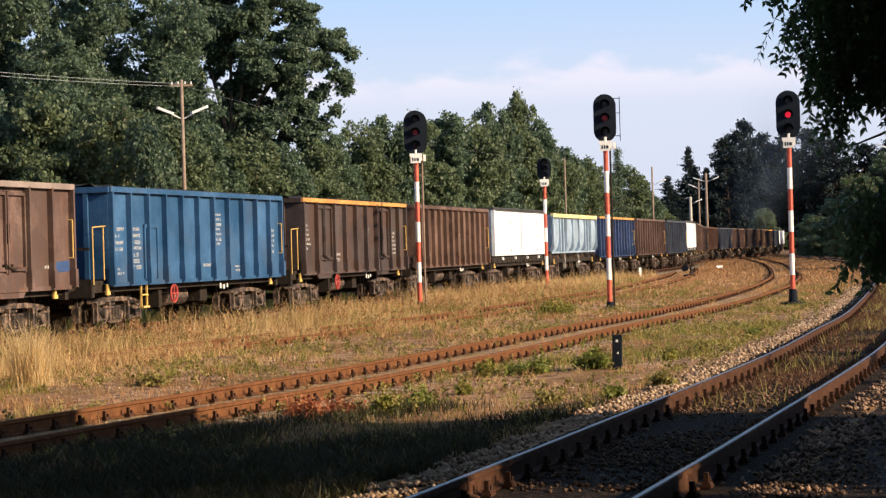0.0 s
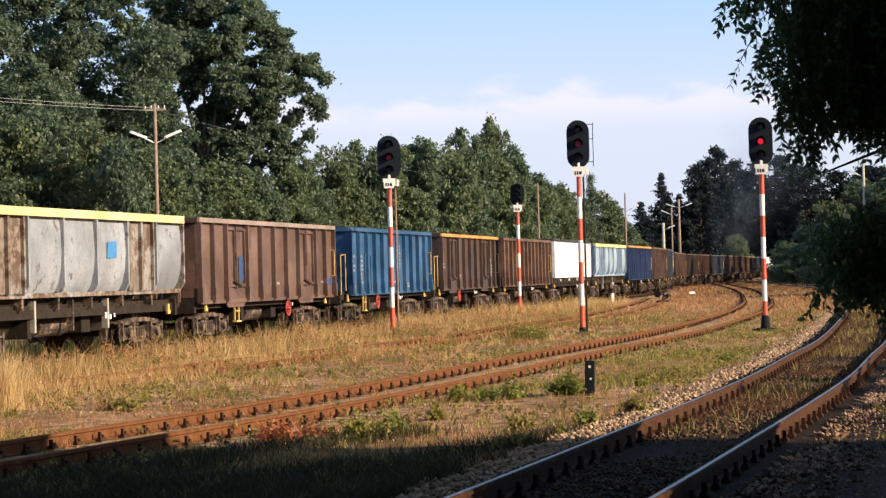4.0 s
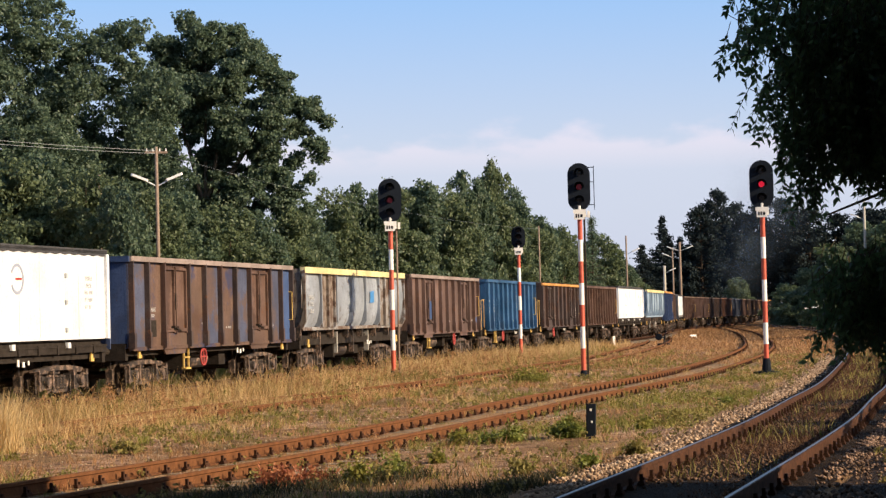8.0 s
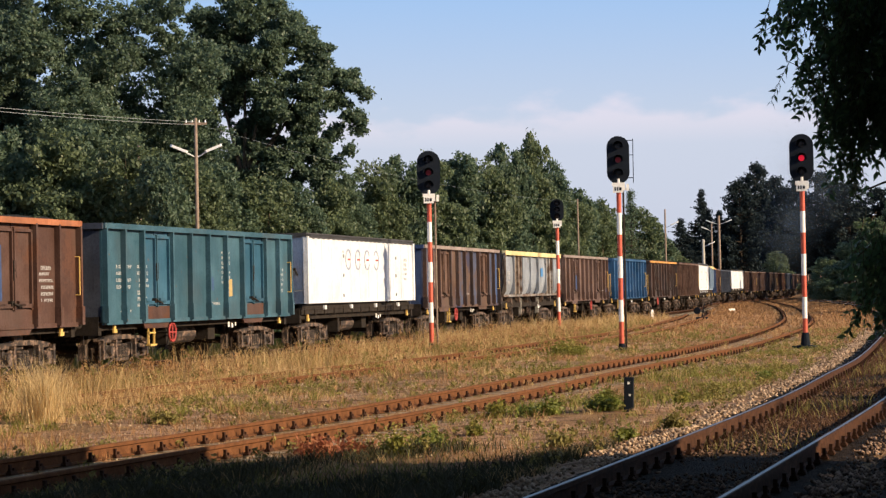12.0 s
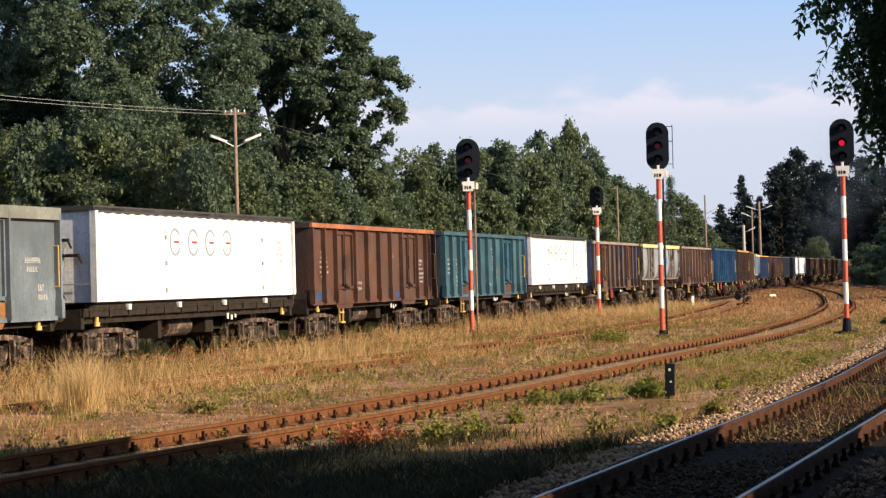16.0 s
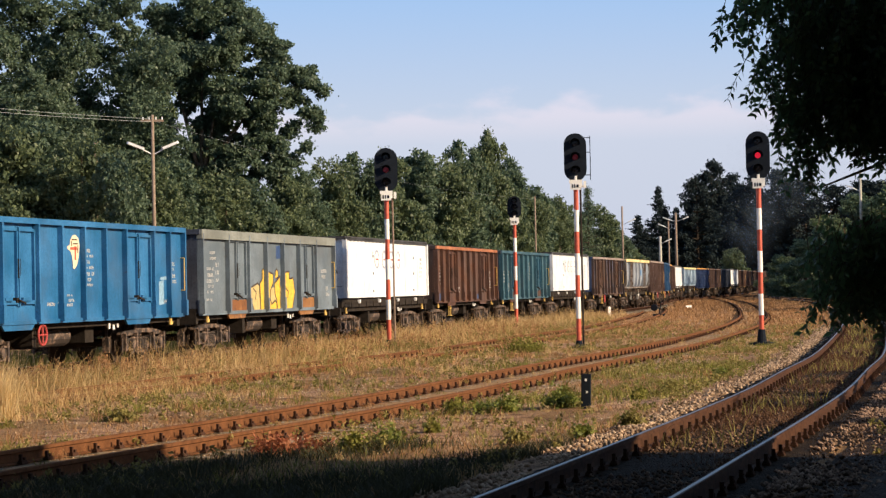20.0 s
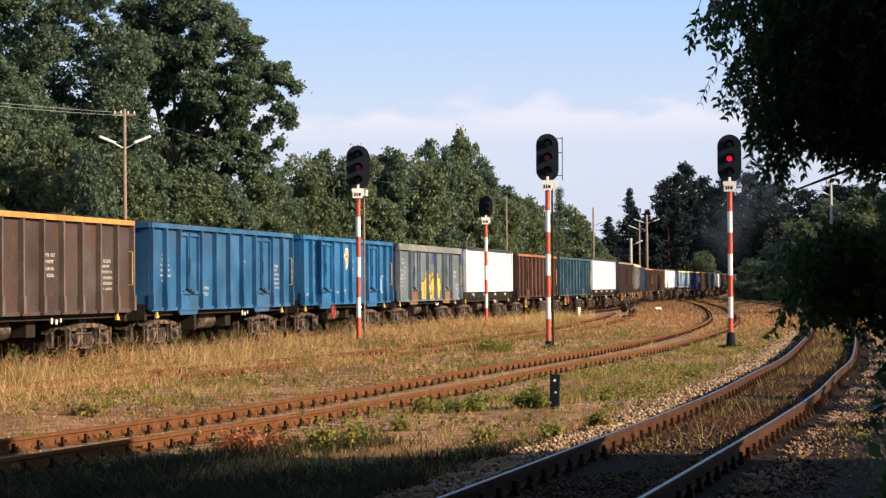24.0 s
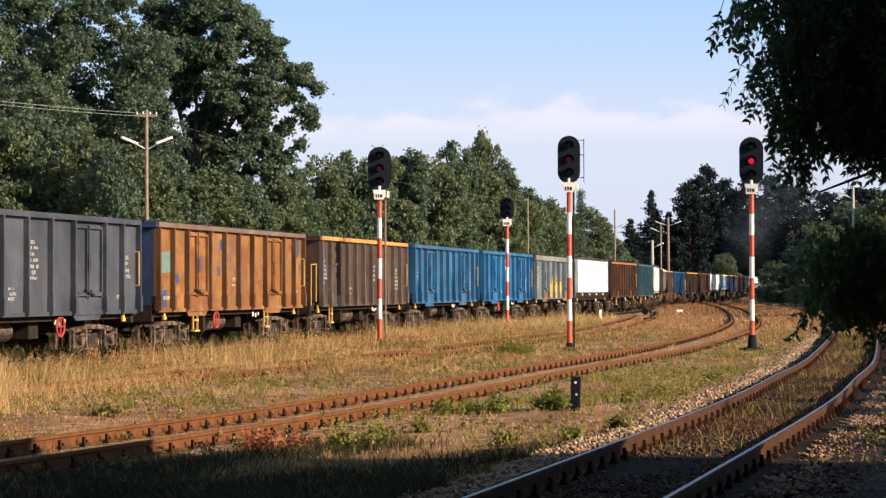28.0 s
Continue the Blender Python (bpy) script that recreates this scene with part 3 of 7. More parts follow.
build_lamp_pole(-14.4, 102.0, 8.9, 7.9, "old wooden stub pole in the foliage", arms=(), r=0.14)


def build_wire(p, q, sag, label, r=0.011):
    p, q = Vector(p), Vector(q)
    g = Geo()
    k, sides = 18, 5
    for i in range(k + 1):
        u = i / k
        c = p.lerp(q, u) - Vector((0, 0, sag * 4 * u * (1 - u)))
        g.v += [(c.x, c.y + r * math.cos(a0), c.z + r * math.sin(a0)) for a0 in (2 * math.pi * j / sides for j in range(sides))]
    g.f = [(i * sides + j, (i + 1) * sides + j, (i + 1) * sides + (j + 1) % sides, i * sides + (j + 1) % sides) for i in range(k) for j in range(sides)]
    ob = new("overhead_wire", mesh_of("overhead_wire", g.v, g.f, M_WIRE))
    tagged(ob, label, "wire", "overhead wires")


for dz in (0.0, 0.13):
    build_wire((-10.9, 95.0, 9.2 + dz), (-33.0, 72.0, 10.9 + 1.6 * dz), 0.5, "thin grey overhead wire tied to a wooden pole", 0.010)
build_wire((-10.9, 95.0, 9.25), (9.3, 150.0, 7.7), 0.6, "thin grey overhead wire running along the line", 0.004)


# ---- switch gear ----
def build_switch_stand(x, y):
    gz = float(ground_z(x, y))
    s = thing("switch_stand", "dark switch stand at the points of the siding", "switch stand", m=pose(x, y, gz, 0, 0, -15))
    part("base", Geo().box(-0.35, 0.35, -0.2, 0.2, 0, 0.16, 0.03), M_BLACK, s)
    part("lever", Geo().tube((0, 0, 0.1), (0.15, 0, 0.95), 0.04, 0.03, 8), M_BLACK, s)
    part("weight", Geo().tube((-0.28, -0.1, 0.55), (-0.28, 0.1, 0.55), 0.2, None, 14).tube((-0.28, 0, 0.55), (0.08, 0, 0.5), 0.03, None, 6), M_BLACK, s)


build_switch_stand(15.25, 128.5)


def build_white_cap(x, y, w, h):
    gz = float(ground_z(x, y))
    s = thing("white_marker", "small white-painted stone marker in the grass", "marker", m=pose(x, y, gz, 0, 0, 20))
    part("block", Geo().prism([(-w, -0.12), (w, -0.12), (w * 0.7, 0.14), (-w * 0.5, 0.2)], -0.1, h), M_WHITEPAINT, s)


build_white_cap(22.1, 167.0, 0.26, 0.24)
build_white_cap(12.2, 128.0, 0.08, 0.52)

# ---- the goods train ----
PITCH = 14.04
HALF, WIDE, TOP = 6.40, 1.45, 3.25


def bogie(parent, cx, wheels):
    b = part("bogie", bogie_geo(), M_BOGIE, parent, key="bogie", at=Matrix.Translation((cx, 0, 0)))
    for dx in (-0.9, 0.9):
        wheels.append(part("wheelset", wheel_geo(), M_WHEEL, b, "turning steel wheels on their axle", key="wheelset", at=Matrix.Translation((dx, 0, 0.46))))
    return b


def bogie_geo():
    """Side frames with arched top bar, axle boxes between coil springs, bolster and brake beams."""
    g = Geo()

    def coil(x, y, z0, z1, r):
        k = max(3, int((z1 - z0) / 0.055))
        for i in range(k):
            z = z0 + (z1 - z0) * (i + 0.5) / k
            g.tube((x, y, z - 0.016), (x, y, z + 0.016), r, r, 8)
        g.tube((x, y, z0), (x, y, z1), r * 0.55, None, 6, False)

    for sy in (-1, 1):
        y0, y1 = sorted((sy * 0.97, sy * 1.09))
        g.prism([(-1.32, 0.68), (-1.22, 0.64), (-0.62, 0.64), (-0.42, 0.70), (0.42, 0.70), (0.62, 0.64), (1.22, 0.64), (1.32, 0.68), (1.22, 0.74), (0.5, 0.80), (-0.5, 0.80), (-1.22, 0.74)], y0, y1, "y")
        for dx in (-1.25, -0.55, 0.55, 1.25):
            g.box(dx - 0.045, dx + 0.045, min(sy * 1.08, sy * 1.20), max(sy * 1.08, sy * 1.20), 0.28, 0.70)
        g.prism([(-0.58, 0.62), (-0.36, 0.22), (0.36, 0.22), (0.58, 0.62), (0.50, 0.62), (0.30, 0.29), (-0.30, 0.29), (-0.50, 0.62)], y0, y1, "y")
        for dx in (-0.9, 0.9):
            c = sy * 1.10
            g.box(dx - 0.13, dx + 0.13, min(sy * 0.95, sy * 1.18), max(sy * 0.95, sy * 1.18), 0.34, 0.58, 0.04)
            g.tube((dx, sy * 1.17, 0.46), (dx, sy * 1.25, 0.46), 0.13, 0.11, 12)
            g.box(dx - 0.40, dx + 0.40, min(sy * 1.02, sy * 1.16), max(sy * 1.02, sy * 1.16), 0.30, 0.36)
            for k in (-0.29, 0.29):
                coil(dx + k, c, 0.36, 0.62, 0.085)
                g.tube((dx + k * 1.45, sy * 1.12, 0.24), (dx + k * 1.45, sy * 1.12, 0.60), 0.018, None, 5)
        for k in (-0.16, 0.0, 0.16):
            coil(k, sy * 1.08, 0.30, 0.60, 0.07)
        g.tube((-0.62, sy * 1.16, 0.30), (-1.02, sy * 1.16, 0.16), 0.02, None, 5).tube((0.62, sy * 1.16, 0.30), (1.02, sy * 1.16, 0.16), 0.02, None, 5)
        for dx in (-0.36, 0.36, -1.44, 1.44):
            g.box(dx - 0.05, dx + 0.05, min(sy * 0.68, sy * 0.84), max(sy * 0.68, sy * 0.84), 0.26, 0.62)
            g.box(dx - 0.02, dx + 0.02, min(sy * 0.74, sy * 0.80), max(sy * 0.74, sy * 0.80), 0.6, 0.9)
    g.box(-0.2, 0.2, -1.0, 1.0, 0.62, 0.92)
    g.box(-0.38, -0.34, -0.8, 0.8, 0.38, 0.46).box(0.34, 0.38, -0.8, 0.8, 0.38, 0.46)
    return g


def wheel_geo():
    g = Geo().tube((0, -1.0, 0), (0, 1.0, 0), 0.075, None, 8)
    for sy in (-1, 1):
        g.tube((0, sy * 0.68, 0), (0, sy * 0.815, 0), 0.46, 0.455, 24)
        g.tube((0, sy * 0.665, 0), (0, sy * 0.685, 0), 0.49, None, 24)
        g.tube((0, sy * 0.815, 0), (0, sy * 0.85, 0), 0.13, None, 10)
        for k in range(4):
            a0 = math.pi / 2 * k + 0.3
            g.tube((0.28 * math.cos(a0), sy * 0.80, 0.28 * math.sin(a0)), (0.28 * math.cos(a0), sy * 0.828, 0.28 * math.sin(a0)), 0.07, None, 8)
    return g


def buffer_geo(sx):
    g = Geo().tube((sx * (HALF + 0.02), 0, 0), (sx * (HALF + 0.38), 0, 0), 0.10, 0.085, 10)
    return g.tube((sx * (HALF + 0.36), 0, 0), (sx * (HALF + 0.60), 0, 0), 0.065, None, 8).tube((sx * (HALF + 0.57), 0, 0), (sx * (HALF + 0.62), 0, 0), 0.23, 0.21, 16)


M_WHEELRED = plain("dull_red_paint", (0.36, 0.045, 0.04), 0.7, 0.0, 0.3)


def running_gear(w, wheels, frame_mat, ladder=0.0, brake=0.0, wide=WIDE):
    part("underframe", Geo().box(-HALF, HALF, -0.32, 0.32, 0.78, 1.12).box(-HALF, HALF, -1.28, -1.16, 0.92, 1.12).box(-HALF, HALF, 1.16, 1.28, 0.92, 1.12)
         .box(-HALF - 0.02, -HALF + 0.14, -1.35, 1.35, 0.82, 1.22).box(HALF - 0.14, HALF + 0.02, -1.35, 1.35, 0.82, 1.22), frame_mat, w, key="under" + frame_mat.name)
    for cx in (-4.5, 4.5):
        bogie(w, cx, wheels)
    for sx in (-1, 1):
        for y in (-0.875, 0.875):
            part("buffer", buffer_geo(sx), M_UNDER, w, key="buffer%d" % sx, at=Matrix.Translation((0, y, 1.05)))
        part("coupling", Geo().box(min(sx * HALF, sx * (HALF + 0.62)), max(sx * HALF, sx * (HALF + 0.62)), -0.06, 0.06, 0.90, 1.02).tube((sx * (HALF + 0.3), 0, 0.95), (sx * (HALF + 0.5), 0, 0.62), 0.035, None, 6), M_UNDER, w, key="coupling%d" % sx)
        part("tow_hook", Geo().box(-0.05, 0.05, -0.02, 0.02, -0.16, 0.06).box(-0.09, 0.09, -0.03, 0.01, -0.18, -0.10), M_YELLOW, w, "yellow hook", key="hook", at=Matrix.Translation((sx * (HALF - 0.75), -wide + 0.05, 1.04)))
    part("air_tank", Geo().tube((-0.9, -0.75, 0.72), (0.5, -0.75, 0.72), 0.22, None, 12), M_BOGIE, w, key="tank")
    part("brake_rigging", Geo().tube((-3.2, -0.4, 0.6), (3.2, -0.4, 0.6), 0.035, None, 6).tube((-2.6, 0.4, 0.7), (2.9, 0.4, 0.55), 0.03, None, 6)
         .box(1.1, 1.6, -1.05, -0.6, 0.55, 0.95).box(-2.1, -1.9, -1.2, -0.5, 0.5, 0.9), M_UNDER, w, key="rigging")
    for k, (x0, x1, z0, z1) in enumerate(((1.9, 1.99, 0.84, 0.98), (2.15, 2.25, 0.82, 0.93), (2.42, 2.48, 0.86, 0.95))):
        part("label_holder", Geo().box(x0, x1, -1.31, -1.29, z0, z1), M_WHITEPAINT, w, key="holder%d" % k)
    if brake:
        wheel = part("brake_wheel", Geo().ring((brake, -1.40, 0.80), 0.215, 0.026, "y").tube((brake - 0.21, -1.40, 0.80), (brake + 0.21, -1.40, 0.80), 0.02, None, 6).tube((brake, -1.40, 0.59), (brake, -1.40, 1.01), 0.02, None, 6), M_WHEELRED, w, "red hand brake wheel")
        part("shaft", Geo().tube((brake, -1.40, 0.80), (brake, -0.7, 0.80), 0.03, None, 6), M_UNDER, wheel)
    if ladder:
        foot_step(w, ladder)


def foot_step(w, x):
    part("foot_step", Geo().box(x - 0.19, x - 0.155, -1.45, -1.41, 0.52, 1.05).box(x + 0.155, x + 0.19, -1.45, -1.41, 0.52, 1.05)
         .box(x - 0.19, x + 0.19, -1.50, -1.38, 0.52, 0.56).box(x - 0.19, x + 0.19, -1.47, -1.41, 0.80, 0.83), M_YELLOW, w, "yellow foot step")


def marks(w, spots, material=None, name="lettering", label="faded white lettering", wide=WIDE):
    """Writing too small to read, as rows of bars: (x, z, width, height, rows) each."""
    rng = random.Random(len(spots) * 7 + 3)
    g = Geo()
    for x, z, wd, ht, rows in spots:
        for r in range(rows):
            tall = ht / rows * rng.choice((0.45, 0.5, 0.62))
            z1 = z + ht / 2 - ht * r / rows
            x0 = x - wd / 2 + rng.choice((0.0, 0.0, 0.0, 0.12)) * wd
            end = x - wd / 2 + wd * rng.uniform(0.62, 1.0)
            while x0 < end:
                s = rng.uniform(0.04, 0.075)
                if rng.random() < 0.88:
                    # one sign: an upright and a cross stroke or two
                    g.box(x0, x0 + s * 0.42, -wide - 0.006, -wide - 0.002, z1 - tall, z1)
                    for q in rng.sample((0.0, 0.42, 0.80), rng.choice((1, 2, 2))):
                        g.box(x0 + s * 0.42, x0 + s, -wide - 0.006, -wide - 0.002, z1 - tall + q * tall, z1 - tall + (q + 0.20) * tall)
                x0 += s + rng.uniform(0.012, 0.024)
    return tagged(part(name, g, material or M_LETTER, w, label), kind="stuff")


def patch(w, x0, x1, z0, z1, material, label, wide=WIDE):
    return part("paint_patch", Geo().prism([(x0, z0), (x1, z0 + 0.02), (x1 - 0.02, z1), (x0 + 0.03, z1 - 0.03)], -wide - 0.0035, -wide - 0.001, "y"), material, w, label)


def gondola(w, paint, chord, end_paint, doors=True, ribs=11, wheels=None, ladder=0.0, brake=0.0, small_door=0.0, platform=False, load=False, door_paint=None, lip_paint=None, chord_h=0.12, panels=None, rib_paint=None):
    """Open high-sided wagon: sheeted sides between upright ribs, top chord, end walls, doors."""
    back = -HALF + (0.75 if platform else 0.0)
    floor = 1.12
    part("floor", Geo().box(back, HALF, -WIDE + 0.06, WIDE - 0.06, floor, floor + 0.1), M_UNDER, w, key="floor%d" % platform)
    dwid = 1.78
    spans = [(-3.35 - dwid / 2, -3.35 + dwid / 2), (3.35 - dwid / 2, 3.35 + dwid / 2)] if doors else []
    cuts = [back]
    for a0, b0 in spans:
        cuts += [a0, b0]
    cuts.append(HALF)
    xs = []
    for i in range(0, len(cuts), 2):
        a0, b0 = cuts[i], cuts[i + 1]
        k = max(1, round((b0 - a0) / ((HALF - back) / ribs)))
        xs.append([a0 + (b0 - a0) * j / k for j in range(k + 1)])
    for sy in (-1, 1):
        y_in, y_out = sorted((sy * (WIDE - 0.05), sy * WIDE))
        ya, yb = sorted((sy * WIDE, sy * (WIDE + 0.125)))
        for seg in xs:
            for a0, b0 in zip(seg, seg[1:]):
                part("side_panel", Geo().box(a0, b0, y_in, y_out, 1.10, TOP - 0.08), panels[int((a0 + HALF) * 0.97) % len(panels)] if panels else paint, w)
        for x in sorted({x for seg in xs for x in seg}):
            x = min(max(x, back + 0.045), HALF - 0.045)
            rib = [(x - 0.040, ya if sy > 0 else yb), (x + 0.040, ya if sy > 0 else yb), (x + 0.034, yb if sy > 0 else ya), (x - 0.036, yb if sy > 0 else ya)]
            g = Geo().prism(rib, 1.42, TOP - 0.1)
            yc = sy * (WIDE + 0.080)
            g.box(x - 0.065, x + 0.065, min(sy * WIDE, yc * 1.045), max(sy * WIDE, yc * 1.045), 1.08, 1.46)
            part("rib", g, rib_paint or paint, w)
        part("sill", Geo().box(back, HALF, min(sy * (WIDE - 0.02), sy * (WIDE + 0.05)), max(sy * (WIDE - 0.02), sy * (WIDE + 0.05)), 1.04, 1.13), paint, w)
        part("top_chord", Geo().box(back - 0.02, HALF + 0.02, min(sy * (WIDE - 0.06), sy * (WIDE + 0.12)), max(sy * (WIDE - 0.06), sy * (WIDE + 0.12)), TOP - chord_h, TOP, 0.02), chord, w)
        for a0, b0 in spans:
            mid = (a0 + b0) / 2
            for u0, u1 in ((a0 + 0.05, mid - 0.015), (mid + 0.015, b0 - 0.05)):
                yo = sy * (WIDE - 0.06)
                leaf = part("door_leaf", Geo().box(u0, u1, min(yo, sy * (WIDE - 0.02)), max(yo, sy * (WIDE - 0.02)), 1.40, TOP - 0.11), door_paint or paint, w)
                edge = sy * (WIDE + 0.045)
                lo, hi = sorted((sy * (WIDE - 0.02), edge))
                part("door_frame", Geo().box(u0, u0 + 0.06, lo, hi, 1.42, TOP - 0.22).box(u1 - 0.06, u1, lo, hi, 1.42, TOP - 0.22).box(u0, u1, lo, hi, TOP - 0.28, TOP - 0.22)
                     .box(u0, u1, lo, hi, 1.46, 1.54).box(u0 + 0.2, u0 + 0.5, lo, hi, 1.50, 1.60), door_paint or paint, leaf)
            lo, hi = sorted((sy * (WIDE + 0.02), sy * (WIDE + 0.07)))
            latch = Geo().box(mid - 0.022, mid + 0.022, lo, hi, 1.40, TOP - 0.2)
            grip = Geo().box(mid - 0.05, mid - 0.025, lo, hi + 0.03, 2.0, 2.4).box(mid + 0.025, mid + 0.05, lo, hi + 0.03, 2.05, 2.4).box(mid - 0.05, mid + 0.05, lo, hi + 0.03, 2.18, 2.22)
            part("door_catch", Geo().tube((mid - 0.12, sy * (WIDE + 0.09), 1.55), (mid + 0.22, sy * (WIDE + 0.09), 1.48), 0.022, None, 6).box(mid - 0.16, mid - 0.06, lo, hi + 0.04, 1.50, 1.60), M_UNDER, w, "dark door catch")
            bar = part("door_bar", latch, paint, w, "upright locking bar of the door")
            part("door_handle", grip, M_UNDER, bar, "black door handles")
            yo, yi = sy * (WIDE + 0.02), sy * (WIDE - 0.03)
            part("lower_flap", Geo().prism([(a0 - 0.05, 1.42), (a0 - 0.05, 1.16), (a0 + 0.22, 0.92), (b0 - 0.22, 0.92), (b0 + 0.05, 1.16), (b0 + 0.05, 1.42)], min(yo, yi), max(yo, yi), "y"), lip_paint or paint, w, "hinged flap below the side door")
    for x, sg in ((back, -1), (HALF, 1)):
        a0, b0 = sorted((x, x - sg * 0.06))
        g = Geo().box(a0, b0, -WIDE + 0.05, WIDE - 0.05, 1.10, TOP - 0.02)
        wall = part("end_wall", g, end_paint, w)
        for y in (-0.95, -0.32, 0.32, 0.95):
            c0, d0 = sorted((x, x + sg * 0.07))
            part("end_rib", Geo().box(c0, d0, y - 0.05, y + 0.05, 1.10, TOP - 0.13), end_paint, wall)
        c0, d0 = sorted((x - sg * 0.05, x + sg * 0.08))
        part("end_beam", Geo().box(c0, d0, -WIDE - 0.05, WIDE + 0.05, TOP - 0.13, TOP), end_paint, wall)
    if platform:
        part("end_platform", Geo().box(-HALF, back, -1.3, 1.3, 1.10, 1.18).box(-HALF, -HALF + 0.05, -1.3, 1.3, 1.85, 1.91), M_UNDER, w)
        for y in (-1.38, 1.38):
            rail = Geo().tube((-HALF + 0.04, y, 1.1), (-HALF + 0.04, y, 2.35), 0.013, None, 6).tube((-HALF + 0.04, y, 2.35), (back, y, 2.38), 0.013, None, 6).tube((back - 0.12, y, 1.2), (back - 0.12, y, 2.35), 0.013, None, 6)
            part("handrail", rail, M_YELLOW, w, "yellow handrail at the end platform")
    hand = Geo()
    for z0, z1 in ((1.7, 2.5),):
        hand.tube((HALF - 0.12, -WIDE - 0.10, z0), (HALF - 0.12, -WIDE - 0.10, z1), 0.013, None, 6).tube((HALF - 0.12, -WIDE, z1), (HALF - 0.12, -WIDE - 0.10, z1), 0.013, None, 6).tube((HALF - 0.12, -WIDE, z0), (HALF - 0.12, -WIDE - 0.10, z0), 0.013, None, 6)
    part("grab_rail", hand, M_YELLOW, w, "yellow grab rail", key="grab")
    if small_door:
        part("side_hatch", Geo().box(small_door - 0.36, small_door + 0.36, -WIDE - 0.02, -WIDE - 0.002, 1.18, 2.35).box(small_door - 0.42, small_door + 0.42, -WIDE - 0.06, -WIDE - 0.002, 2.35, 2.43)
             .box(small_door - 0.42, small_door - 0.36, -WIDE - 0.05, -WIDE - 0.002, 1.18, 2.40).box(small_door + 0.36, small_door + 0.42, -WIDE - 0.05, -WIDE - 0.002, 1.18, 2.40), door_paint or paint, w, "small hatch in the side wall")
    if load:
        rng = random.Random(int(abs(small_door) * 10) + ribs)
        nx, ny = 40, 8
        v = [(back + 0.1 + (HALF - back - 0.2) * i / nx, -1.36 + 2.72 * j / ny, TOP - 0.08 + (0.13 if 0 < j < ny else -0.04) + rng.uniform(-0.03, 0.05)) for i in range(nx + 1) for j in range(ny + 1)]
        f = [(i * (ny + 1) + j, (i + 1) * (ny + 1) + j, (i + 1) * (ny + 1) + j + 1, i * (ny + 1) + j + 1) for i in range(nx) for j in range(ny)]
        part("load", Geo().add(v, f), M_COAL, w, "heap of dark coal above the rim")
    running_gear(w, wheels, M_UNDER, ladder=ladder, brake=brake)


M_PALEPOST = plain("dusty_pale_paint", (0.36, 0.34, 0.31), 0.7, 0.0, 0.3)


